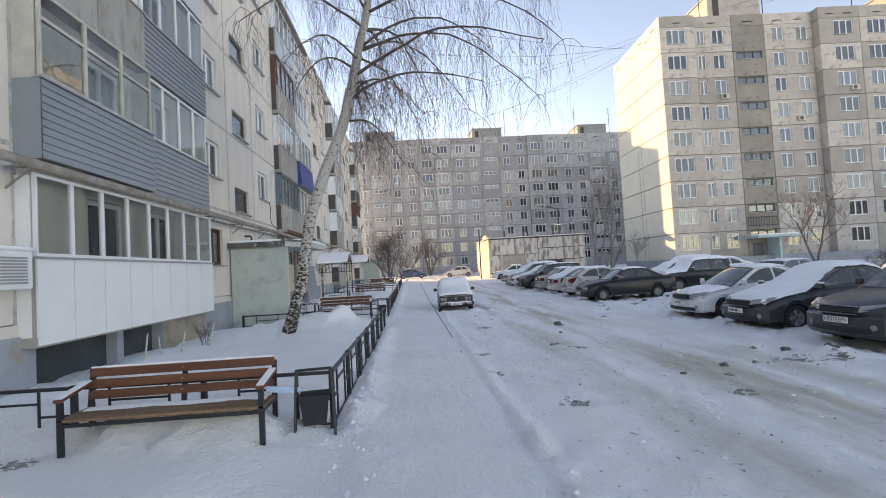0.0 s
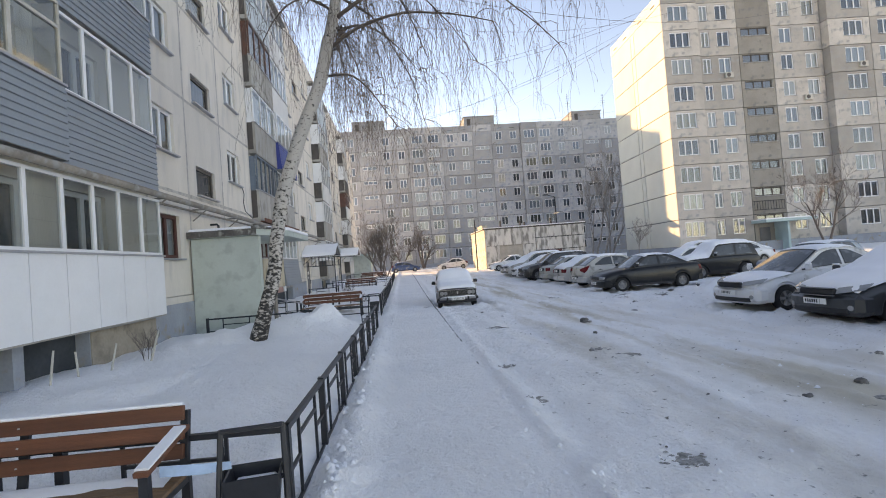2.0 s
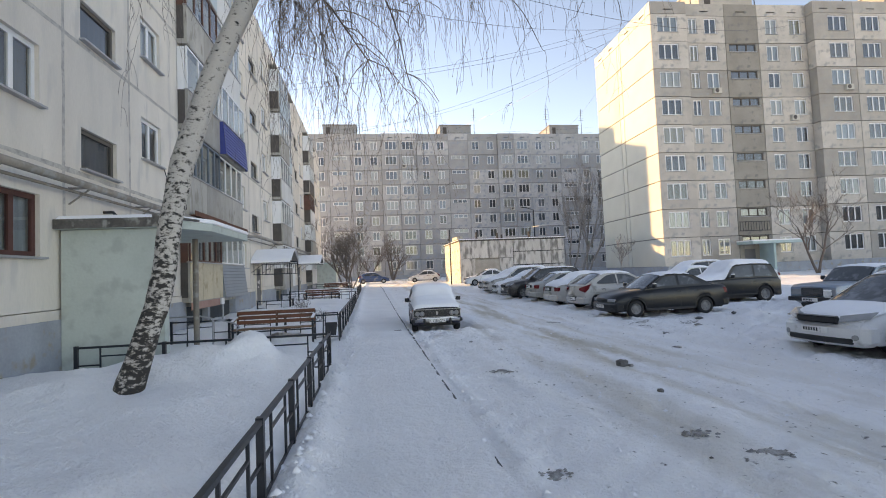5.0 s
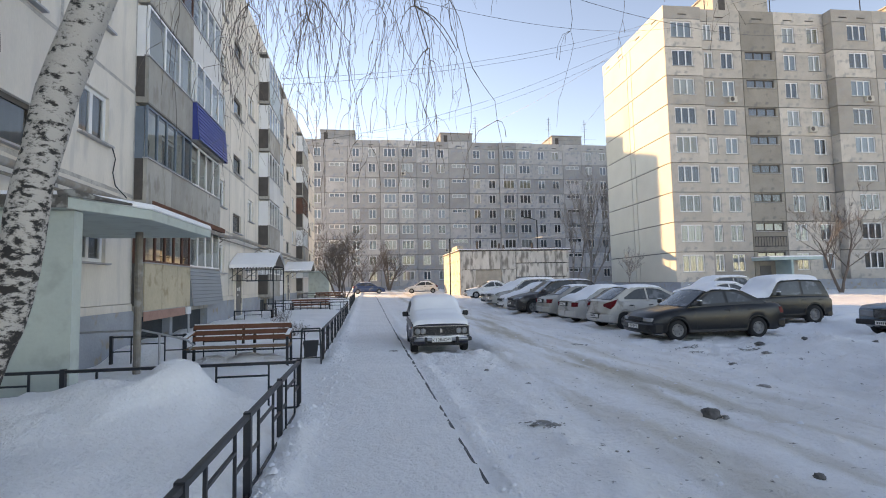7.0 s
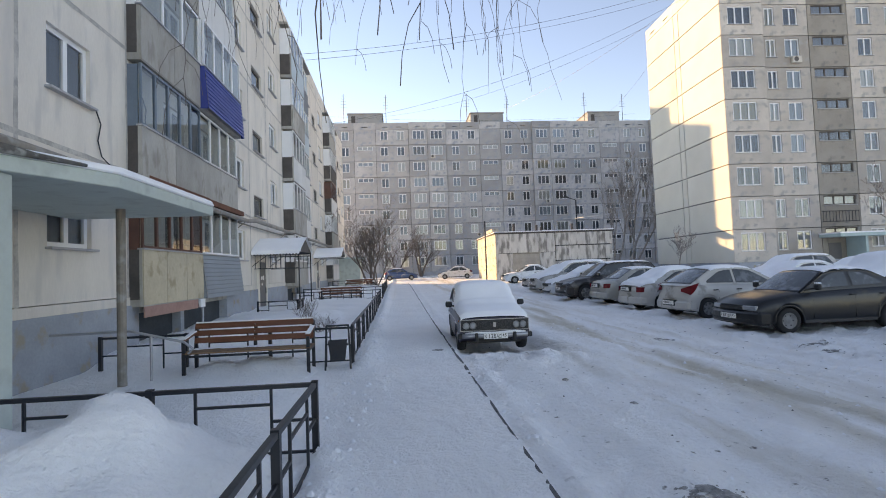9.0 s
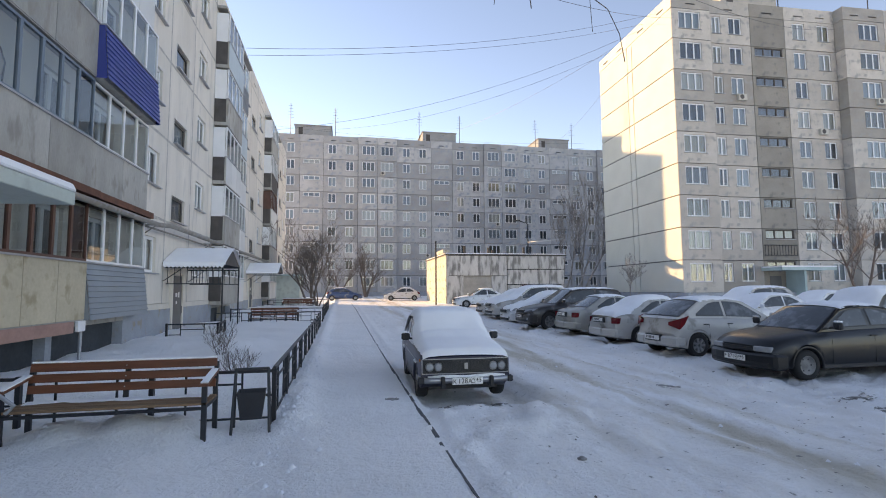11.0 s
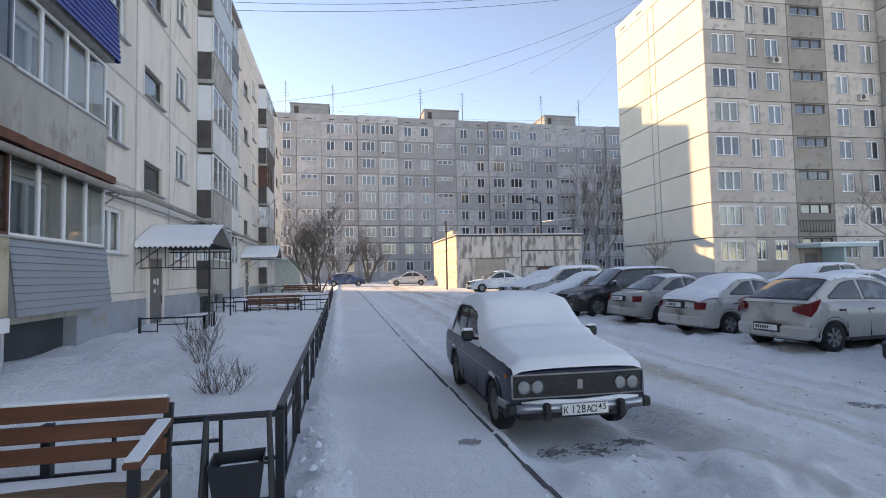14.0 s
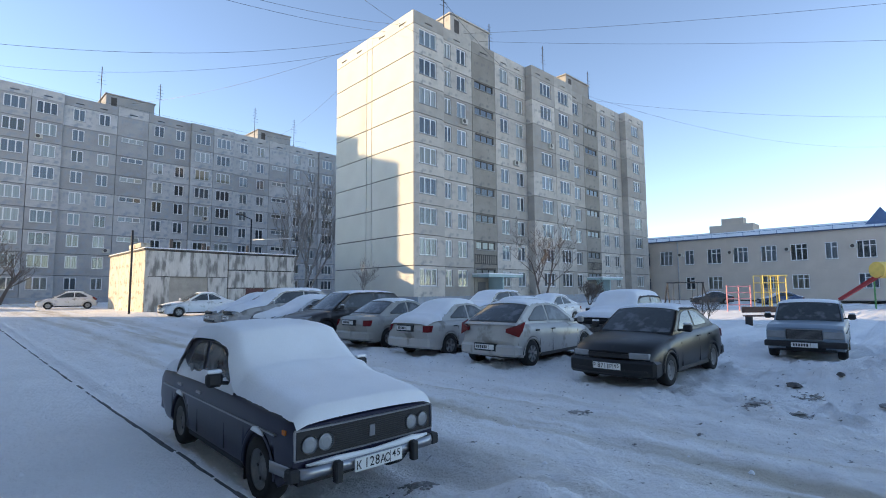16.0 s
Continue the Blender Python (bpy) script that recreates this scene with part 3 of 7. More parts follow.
def ragged(s, along, a, b, c, half_w, y):
    """A strip with uneven edges on the wall, upright or level."""
    n = max(4, int((b - a) / 0.35))
    rows = []
    for k in range(n + 1):
        t = a + (b - a) * k / n
        e0 = half_w * (1 + 0.5 * noise.noise((t * 2.1, c, 1))) + 0.01 * noise.noise((t * 9, c, 4))
        e1 = half_w * (1 + 0.5 * noise.noise((t * 2.3, c, 8))) + 0.01 * noise.noise((t * 9, c, 6))
        rows.append([(c - e0, y, t), (c + e1, y, t)] if along == "z" else [(t, y, c + e1), (t, y, c - e0)])
    s.grid(rows)


for s0 in STAIRS:
    for u in (s0 - 3.7, s0 - 1.35, s0 + 1.35, s0 + 4.55):
        sm = Shape()
        ragged(sm, "z", 1.3, 16.4, u, 0.05, -0.004)
        part("joint_band", sm, SMEAR, lh)
    for k in range(1, 6):
        sm = Shape()
        ragged(sm, "u", s0 - 3.65, s0 + 4.5, L0 + k * LST, 0.045, -0.006)
        part("joint_band", sm, SMEAR, lh)


# balconies of the five-storey house
def rib_sheet(s, u0, u1, z0, z1, y, pitch=0.12, lip=0.018):
    """Overlapping horizontal boards."""
    n = max(1, round((z1 - z0) / pitch))
    rows = []
    for k in range(n):
        a, b = z0 + (z1 - z0) * k / n, z0 + (z1 - z0) * (k + 1) / n
        rows += [[(u0, y - lip, a), (u1, y - lip, a)], [(u0, y, b - 0.012), (u1, y, b - 0.012)]]
    s.grid(rows)


BALCONY_GLASS = glass_mat("balcony_glass", (0.62, 0.70, 0.74))


def balcony(u0, u1, k, clad, glaze, leaves, d=0.3, rail=1.05, drop=0.22, side=None, ribs=False, transom=False, edge=None, flare=0.0):
    """One loggia front: slab and parapet, cladding, glazing frame and its panes."""
    z = L0 + k * LST
    s = Shape().box(u0, -d, z - drop, u1, 0.0, z - drop + 0.16)
    s.box(u0, -d + 0.02, z - drop + 0.16, u1, -d + 0.08, z + rail)
    bal = part("balcony", s, BALC_CONC, lh)
    for u in (u0, u1 - 0.05):
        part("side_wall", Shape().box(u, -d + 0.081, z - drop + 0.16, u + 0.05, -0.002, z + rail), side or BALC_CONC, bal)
        if glaze:
            part("side_glazing", Shape().box(u, -d + 0.081, z + rail + 0.001, u + 0.05, -0.002, z + LST - drop - 0.1), glaze, bal)
    c = Shape()
    if ribs:
        rib_sheet(c, u0 - 0.01, u1 + 0.01, z - drop, z + rail, -d - 0.01, 0.125, 0.028)
        c.v = [(x, y - flare * (z + rail - zz) / (rail + drop), zz) for x, y, zz in c.v]
        for u in (u0 - 0.01, u1 + 0.01):
            c.face((u, -d - 0.01 - flare, z - drop), (u, -d - 0.01, z + rail), (u, 0, z + rail), (u, 0, z - drop))
    else:
        n = 2 if clad is BALC_CONC else 8 if clad is PVC else 3
        w = (u1 - u0) / n
        for j in range(n):
            part("parapet_sheet", Shape().box(u0 + j * w + 0.008, -d - 0.012, z - drop + 0.03, u0 + (j + 1) * w - 0.008, -d + 0.018, z + rail), clad, bal)
    if ribs:
        part("parapet_sheet", c, clad, bal)
    if edge:
        part("slab_flashing", Shape().box(u0 - 0.04, -d - 0.19, z - drop - 0.03, u1 + 0.04, -0.001, z - drop - 0.002), edge, bal)
        part("slab_flashing", Shape().box(u0 - 0.04, -d - 0.20, z - drop - 0.03, u1 + 0.04, -d - 0.18, z - drop + 0.13), edge, bal)
    part("rail_cap", Shape().box(u0 - 0.03, -d - 0.05, z + rail, u1 + 0.03, -d + 0.1, z + rail + 0.035), STEEL_SILL, bal)
    if glaze:
        h = LST - drop - 0.1 - rail
        w = u1 - u0 - 0.04
        bar = 0.055
        holes = [(w * j / leaves + bar * 0.7, bar, w * (j + 1) / leaves - bar * 0.7, h - bar) for j in range(leaves)]
        if transom:
            holes = [q for x0, z0, x1, z1 in holes for q in ((x0, z0, x1, h * 0.66), (x0, h * 0.66 + bar, x1, z1))]
        f = wall_panel(w, h, holes, 0.06, 0.0)
        place("glazing_frame", f.mesh("glazing_frame", glaze, merge=True), bal, pose(u0 + 0.02, -d, z + rail + 0.036))
        for a, b_, c_, d_ in holes:
            p = Shape()
            p.face((a, 0.03, b_), (c_, 0.03, b_), (c_, 0.03, d_), (a, 0.03, d_))
            pane = place("pane", p.mesh("pane", BALCONY_GLASS), bal, pose(u0 + 0.02, -d, z + rail + 0.036))
            pane.visible_shadow = False
    return bal


BLUE_STEEL_FRAME = mat("blue_grey_frame", (0.14, 0.19, 0.24), 0.5, 0.1, 3, 20, 0)
YELLOW_SHEET = mat("aged_yellow_sheet", (0.52, 0.45, 0.33), 0.75, 0.12, 1.2, 14, 0.15, dirt=(0.36, 0.29, 0.19), dirt_amount=0.25)
PINK_SHEET = mat("faded_pink_sheet", (0.42, 0.24, 0.20), 0.8, 0.15, 1.5, 14, 0.15)
# near-black colour stands in for the deep shade of the recessed bay
BASEMENT = mat("basement_shade_dark", (0.05, 0.06, 0.07), 0.9, 0.25, 1.2, 12, 0.2)
BALC_PALEBLUE = mat("pale_blue_sheet", (0.46, 0.54, 0.58), 0.6, 0.06, 1, 20, 0.05)
for si, s0 in enumerate(STAIRS):
    a, m_, b = s0 - 10.43, s0 - 7.07, s0 - 3.72
    if si == 1:
        balcony(a, b, 0, PVC, PVC, 8, rail=1.0, drop=0.37, side=PVC)
        plan = [(1, SIDING_GREY, OLDWOOD, 3, SIDING_GREY, PVC, 4, 1, 1), (2, BALC_CONC, None, 0, SIDING_GREY, PVC, 4, 0, 1), (3, BALC_CONC, OLDWOOD, 4, BALC_WHITE, PVC, 4, 0, 0), (4, BALC_WHITE, PVC, 4, BALC_CONC, None, 0, 0, 0)]
    elif si == 2:
        plan = [(0, YELLOW_SHEET, BROWNWOOD, 5, SIDING_GREY, PVC, 4, 0, 1), (1, BALC_CONC, BLUE_STEEL_FRAME, 5, BALC_CONC, PVC, 4, 0, 0), (2, BALC_CONC, PVC, 3, SIDING_BLUE, PVC, 4, 0, 1), (3, BALC_CONC, BROWNWOOD, 4, BALC_WHITE, PVC, 4, 0, 0), (4, BALC_PALEBLUE, PVC, 4, BALC_WHITE, PVC, 4, 0, 0)]
    elif si == 3:
        plan = [(0, BALC_CONC, PVC, 4, BALC_WHITE, PVC, 4, 0, 0), (1, BALC_CONC, PVC, 4, BALC_WHITE, PVC, 4, 0, 0), (2, BALC_WHITE, PVC, 4, BALC_WHITE, PVC, 4, 0, 0), (3, BALC_CONC, PVC, 4, BALC_PALEBLUE, PVC, 4, 0, 0), (4, BALC_PALEBLUE, PVC, 4, SIDING_GREY, PVC, 4, 0, 1)]
    else:
        plan = [(k, (BALC_CONC, BALC_WHITE, BALC_DARK, BALC_CONC, BALC_WHITE)[(k + si) % 5], (BROWNWOOD, PVC, PVC)[(k + si) % 3], 4, (BALC_CONC, BALC_DARK, BALC_PALEBLUE)[(k + 2 * si) % 3], (PVC, BROWNWOOD)[k % 2], 4, 0, 0) for k in range(5)]
    for k, c1, g1, n1_, c2, g2, n2_, r1, r2_ in plan:
        first_, rusty = si == 1 and k == 1, RUST if k == 1 and si == 2 else None
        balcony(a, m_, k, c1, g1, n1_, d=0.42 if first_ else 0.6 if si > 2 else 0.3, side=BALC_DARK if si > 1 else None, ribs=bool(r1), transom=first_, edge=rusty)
        blue_ = c2 is SIDING_BLUE
        balcony(m_ + 0.02, b, k, c2, g2, n2_, d=0.42 if blue_ else 0.26, ribs=bool(r2_), edge=rusty, flare=0.1 if blue_ else 0.14 if si == 2 and k == 0 else 0.0)
    part("balcony_roof", Shape().box(a - 0.1, -0.45, L0 + 5 * LST - 0.12, b + 0.1, 0.0, L0 + 5 * LST), BALC_CONC, lh)
    # open basement bay under the lowest balconies; its shade is the wall's near-black colour
    b0, b1 = BAYS[si]
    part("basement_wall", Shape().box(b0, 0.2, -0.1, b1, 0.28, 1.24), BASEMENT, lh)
    part("basement_pier", Shape().box(b0 + 2.2, -0.02, -0.1, b0 + 2.42, 0.199, 1.2), PLINTH, lh)
    if si == 2:
        part("base_sheet", Shape().box(a, -0.325, 0.96, m_ - 0.45, -0.3, 1.2), PINK_SHEET, lh, "faded pink sheet")
        part("meter_box", Shape().box(m_ - 0.36, -0.37, 0.97, m_ - 0.05, -0.3, 1.2), PVC, lh, "white meter box", bevel=0.01)
        part("prop", Shape().tube([(m_ - 0.2, -0.34, -0.1), (m_ - 0.2, -0.34, 0.97)], 0.035, 8), STEEL_SILL, lh)
    part("basement_lintel", Shape().box(b0, -0.06, 1.05, b1, 0.1, 1.24), BALC_CONC, lh)

PLASTER = mat("bare_brown_plaster", (0.36, 0.31, 0.25), 0.92, 0.16, 1.6, 18, 0.4, dirt=(0.24, 0.21, 0.17), dirt_amount=0.35)
part("plaster_patch", Shape().box(11.85, -0.07, -0.1, 14.25, -0.051, 1.0), PLASTER, lh)

# gas pipe with brackets
pipe = place("gas_pipe", Shape().tube([(FX + 0.42, 2.0, 3.86), (FX + 0.42, 22.2, 3.84), (FX + 0.42, 29.8, 3.84), (FX + 0.42, 31.0, 3.95), (FX + 0.42, 64.0, 4.02)], 0.075, 12).mesh("gas_pipe", PIPE, True), label="weathered grey-brown gas pipe along the cream facade", category="pipe")
for y in (7.4, 14.4, 16.8, 19.6, 22.3, 29.7, 36.0, 44.6):
    b_ = Shape().box(FX + 0.005, y - 0.02, 3.80, FX + 0.46, y + 0.02, 3.84)
    b_.tube([(FX + 0.01, y, 3.5), (FX + 0.40, y, 3.80)], 0.02, 6)
    part("bracket", b_, PIPE, pipe)

part("thin_pipe", Shape().tube([(FX + 0.2, 14.5, 3.72), (FX + 0.2, 64.0, 3.84)], 0.03, 8), PIPE, pipe, smooth=True)

for y, z0, z1 in ((23.2, 6.1, 4.1), (21.4, 5.2, 4.0), (37.9, 7.4, 4.2)):
    cb = Shape().tube([(FX + 0.02, y, z0), (FX + 0.05, y + 0.1, z0 - 0.25), (FX + 0.03, y + 0.03, (z0 + z1) / 2), (FX + 0.05, y + 0.12, z1 + 0.3), (FX + 0.3, y + 0.16, z1)], 0.014, 6)
    place("facade_cable", cb.mesh("facade_cable", BLACK_STEEL, True), label="slack black cable hanging down the cream facade", category="cable", group="cables on the facade")
for y, z in ((18.1, 3.5),):
    place("vent_pipe", Shape().tube([(FX - 0.05, y, z), (FX + 0.2, y, z), (FX + 0.24, y, z - 0.05), (FX + 0.24, y, z - 0.22)], 0.035, 8).mesh("vent_pipe", BLACK_STEEL, True), label="short black bent vent pipe on the cream facade", category="vent pipe")

# window air conditioner box by the white balcony
acx = place("air_conditioner", None, None, pose(FX + 0.12, 6.9, 1.96), "white outdoor air conditioner unit with snow on top", "air conditioner")
part("casing", Shape().box(0, -0.42, 0, 0.32, 0.42, 0.56), PVC, acx, bevel=0.02)
for k in range(9):
    part("louvre", Shape().box(0.321, -0.3, 0.08 + k * 0.045, 0.334, 0.3, 0.105 + k * 0.045), STEEL_SILL, acx)
part("snow_cap", Shape().box(-0.01, -0.43, 0.561, 0.34, 0.43, 0.62), SNOW_CLEAN, acx, bevel=0.02)


def ac_unit(parent, m):
    if "ac_body" not in PANELS:
        PANELS["ac_body"] = Shape().box(0, -0.3, 0, 0.8, 0, 0.55).mesh("air_conditioner", OLDWOOD)
        PANELS["ac_fan"] = Shape().tube([(0.3, -0.301, 0.28), (0.3, -0.312, 0.28)], 0.21, 16).mesh("fan_grille", BALC_DARK)
    a = place("air_conditioner", PANELS["ac_body"], parent, m)
    place("fan_grille", PANELS["ac_fan"], a)


for u, k in ((6.35, 6), (14.6, 5), (20.0, 6)):
    ac_unit(rb, pose(u, -0.01 - (0.9 if 17.1 < u < 25.6 else 0), RB_Z + k * ST + 0.35))
for u, k in ((6.1, 7), (26.5, 4), (13.9, 2)):
    ac_unit(fbk, pose(u, -0.36 if 2 < u < 9 or 24 < u < 31 else -0.01, FB_Z + k * ST + 0.35))

# entrances of the nine-storey block
PALE_TEAL = mat("pale_teal_paint", (0.42, 0.56, 0.56), 0.7, 0.08, 1.2, 16, 0.1)
DOOR_GREY = mat("steel_door_grey", (0.13, 0.13, 0.135), 0.5, 0.1, 2, 20, 0.05)
for u in (9.9, 31.3):
    porch = place("entrance_porch", None, rb, pose(u, 0, 0))
    part("canopy", Shape().box(-2.1, -2.2, 3.25, 3.2, -0.01, 3.5), PALE_TEAL, porch)
    part("snow_cap", Shape().box(-2.12, -2.22, 3.501, 3.22, -0.01, 3.62), SNOW_CLEAN, porch)
    part("screen_wall", Shape().box(0.3, -1.9, 0.3, 0.5, -0.01, 3.25), PALE_TEAL, porch)
    part("door", Shape().box(-1.3, -0.06, 0.6, -0.2, -0.01, 2.8), DOOR_GREY, porch)
    part("lattice", Shape().box(-1.7, -0.12, 4.6, 1.6, -0.05, 4.66).box(-1.7, -0.12, 5.5, 1.6, -0.05, 5.56), BLACK_STEEL, porch)
    for j in range(12):
        part("bar", Shape().box(-1.65 + 0.29 * j, -0.1, 4.66, -1.62 + 0.29 * j, -0.07, 5.5), BLACK_STEEL, porch)

# first entrance: green side wall, snow-covered concrete canopy
ent = place("entrance_porch", None, None, pose(0, 0, 0), "pale green rendered porch wall under a concrete canopy", "porch")
part("side_wall", Shape().box(FX + 0.06, 16.44, -0.05, -4.32, 16.66, 2.94), GREEN_PAINT, ent)
can = Shape()
top = [(FX + 0.02, 16.3), (-4.35, 16.3), (-3.75, 17.6), (-3.75, 20.75), (FX + 0.02, 20.75)]
can.v += [(x, y, 2.95) for x, y in top] + [(x, y, 3.12) for x, y in top]
n_ = len(top)
can.f += [tuple(range(n_))[::-1], tuple(range(n_, 2 * n_))] + [(k, (k + 1) % n_, n_ + (k + 1) % n_, n_ + k) for k in range(n_)]
part("canopy", can, GREEN_PAINT, ent, bevel=0.01)
WEATHERED = mat("weathered_fascia", (0.13, 0.12, 0.11), 0.85, 0.3, 3, 22, 0.3, dirt=(0.3, 0.3, 0.28), dirt_amount=0.3)
part("fascia_board", Shape().box(FX + 0.02, 16.262, 2.96, -4.33, 16.298, 3.14), WEATHERED, ent, "dark weathered fascia board")
lip_ = Shape().tube([(-4.45, 16.27, 3.15), (-4.3, 16.34, 3.18), (-4.12, 16.72, 3.155), (-3.9, 17.2, 3.15)], [0.05, 0.06, 0.035, 0.02], 8)
part("roofing_lip", lip_, WEATHERED, ent, "curled roofing felt", smooth=True)
sn = Shape()
top2 = [(x + (0.03 if x > -5 else 0), y) for x, y in top]
sn.v += [(x, y, 3.122) for x, y in top2] + [(x * 0.99 - 0.05, 18.5 + (y - 18.5) * 0.96, 3.22) for x, y in top2]
sn.f += list(can.f)
part("snow_cap", sn, SNOW_CLEAN, ent, bevel=0.02)
part("post", Shape().tube([(-4.75, 19.5, -0.05), (-4.75, 19.5, 2.95)], 0.07, 12), PIPE, ent)
hr = Shape().tube([(-5.9, 19.6, 0.95), (-4.75, 19.75, 0.95), (-3.95, 19.85, 0.72), (-3.8, 19.85, 0.6), (-3.88, 19.85, 0.52)], 0.022, 8)
hr.tube([(-4.45, 19.8, 0.0), (-4.45, 19.8, 0.87)], 0.022, 8)
part("handrail", hr, STEEL_SILL, ent, "grey steel handrail")
part("door", Shape().box(FX + 0.0, 17.4, 0.25, FX + 0.05, 18.4, 2.35), DOOR_GREY, ent)


def iron_canopy(y0, y1, label, posts=True):
    c = place("entrance_canopy", None, None, pose(0, 0, rise(y0) - 0.2), label, "canopy")
    ym = (y0 + y1) / 2
    xa, xe = FX + 0.03, -4.28
    ze, zr_ = 2.86, 3.42
    sh = Shape().grid([[(xa, y0, ze), (xe, y0, ze)], [(xa, ym, zr_), (xe, ym, zr_)], [(xa, y1, ze), (xe, y1, ze)]])
    sh.grid([[(xa, y0, ze - 0.03), (xe, y0, ze - 0.03)], [(xa, ym, zr_ - 0.03), (xe, ym, zr_ - 0.03)], [(xa, y1, ze - 0.03), (xe, y1, ze - 0.03)]])
    part("roof_sheet", sh, BLACK_STEEL, c)
    sn = Shape()
    for ya, q in ((y0, -1), (y1, 1)):
        rows = []
        for k in range(15):
            x = xa + (xe + 0.06 - xa) * k / 14
            w = 0.02 * noise.noise((x * 3, ya, 1))
            rows.append([(x, ya + q * 0.05, ze - 0.015), (x, ya + q * 0.03, ze + 0.07 + w), (x, (ya + ym) / 2, (ze + zr_) / 2 + 0.11 + w), (x, ym, zr_ + 0.10)])
        sn.grid(rows if q < 0 else rows[::-1])
        n = 15
        for k in range(n):
            x0, x1 = xa + (xe - xa) * k / n, xa + (xe - xa) * (k + 1) / n
            f_ = [(x0, ya + q * 0.052, ze + 0.0), (x1, ya + q * 0.052, ze), (x1, ya + q * 0.052, ze - 0.06), ((x0 + x1) / 2, ya + q * 0.052, ze - 0.13), (x0, ya + q * 0.052, ze - 0.06)]
            sn.face(*f_)
    part("snow_cap", sn, SNOW_CLEAN, c)
    gb = Shape()
    gb.face((xe, y0, ze), (xe, y1, ze), (xe, ym, zr_))
    part("gable", gb, BALC_DARK, c)
    for y in (y0, y1):
        tri = Shape().tube([(FX + 0.05, y, 2.75), (-4.32, y, 2.75)], 0.02, 6)
        tri.tube([(FX + 0.05, y, 2.3), (-5.6, y, 2.72)], 0.015, 6)
        part("side_frame", tri, BLACK_STEEL, c)
        if posts:
            part("post", Shape().tube([(-4.32, y, -0.1), (-4.32, y, 2.85)], 0.028, 8), BLACK_STEEL, c)
    if posts:
        for yl in (y0 + 0.02, y1 - 0.02):
            for k in range(9):
                x = -6.05 + 0.2 * k
                part("lattice_bar", Shape().tube([(x, yl, 2.2), (x, yl, 2.75)], 0.012, 6), BLACK_STEEL, c)
            part("lattice_rail", Shape().tube([(-6.1, yl, 2.2), (-4.32, yl, 2.2)], 0.015, 6), BLACK_STEEL, c)
    yd = (y0 + y1) / 2 + 0.1
    door = part("door", Shape().box(FX, yd - 0.55, 0.0, FX + 0.06, yd + 0.5, 2.5), DOOR_GREY, c)
    part("door_handle", Shape().tube([(FX + 0.1, yd + 0.38, 1.15), (FX + 0.1, yd + 0.38, 1.4)], 0.015, 6), BLACK_STEEL, door)
    for dy, dz, w, h in ((-0.2, 1.75, 0.2, 0.14), (0.08, 1.72, 0.16, 0.2), (-0.15, 1.5, 0.14, 0.1)):
        part("notice", Shape().box(FX + 0.061, yd + dy, dz, FX + 0.064, yd + dy + w, dz + h), PVC, door)
    for ya in (yd - 0.68, yd + 0.5):
        part("door_jamb", Shape().box(FX, ya, 0.0, FX + 0.10, ya + 0.12, 2.55), CREAM, c)
    part("door_lintel", Shape().box(FX, yd - 0.68, 2.551, FX + 0.10, yd + 0.62, 2.68), CREAM, c)
    return c


iron_canopy(31.6, 34.3, "snow-covered iron entrance canopy with black posts")
iron_canopy(46.3, 49.0, "snow-covered white entrance canopy on the facade", posts=False)
sh4 = place("entrance_porch", None, None, pose(0, 0, rise(62)), "green entrance vestibule with a flat roof", "porch")
part("vestibule_wall", Shape().box(FX + 0.06, 60.8, -0.1, -4.1, 64.4, 2.7), GREEN_PAINT, sh4)
part("roof_slab", Shape().box(FX + 0.06, 60.5, 2.701, -3.7, 64.7, 2.85), PALE_TEAL, sh4)

# boiler house with peeling whitewash
gz = rise(59) - 0.1
gar = place("boiler_house", None, None, pose(9.45, 59.35, 0), "low flat-roofed utility building with peeling whitewash", "utility building")
gtop = 5.1
gp = [(0, 6.1), (6.1, 12.1)]
for u0, u1 in gp:
    for z0, z1 in ((gz, 3.1), (3.1, gtop)) if u0 == 0 else ((gz, 2.25), (2.25, 3.75), (3.75, gtop)):
        hs = []
        if u0 == 0 and z0 == gz:
            hs = [(1.7, 0.1, 4.5, 2.75)]
        if u0 > 0 and z0 == gz:
            hs = [(1.5, 0.3, 3.1, 1.85)]
        part("wall_panel", wall_panel(u1 - u0, z1 - z0, hs, 0.25, 0.09), GARAGE_WALL, gar, m=pose(u0, 0, z0))
part("blocked_opening", Shape().box(1.65, 0.08, gz + 0.05, 4.55, 0.2, gz + 2.8), mat("grey_blockwork", (0.34, 0.32, 0.29), 0.9, 0.12, 2, 16, 0.3), gar)
part("metal_door", Shape().box(7.55, 0.08, gz + 0.25, 9.25, 0.2, gz + 1.9), mat("dark_red_door_paint", (0.09, 0.03, 0.03), 0.6, 0.2, 2, 20, 0.1), gar)
SUNNY_BRICK = mat("ochre_wall_panel", (0.60, 0.55, 0.45), 0.9, 0.16, 1.0, 14, 0.4, rand=0.1, dirt=(0.34, 0.28, 0.21), dirt_amount=0.35)
for a, b in ((0, 3.4), (3.4, 7.0), (7.0, 10.8)):
    part("side_panel", wall_panel(b - a, gtop + 0.2 - gz, [], 0.25, 0.05), SUNNY_BRICK, gar, m=pose(0.0, 10.8, 0, 0, 0, -90) @ pose(a, -0.02, gz))
part("core_wall", Shape().box(0.26, 0.26, gz, 11.9, 10.6, gtop - 0.2), ROOM, gar)
part("right_wall", Shape().box(11.91, 0.26, gz, 12.1, 10.8, gtop), GARAGE_WALL, gar)
part("roof_slab", Shape().box(-0.15, -0.15, gtop + 0.001, 12.3, 10.9, gtop + 0.10), BALC_DARK, gar)
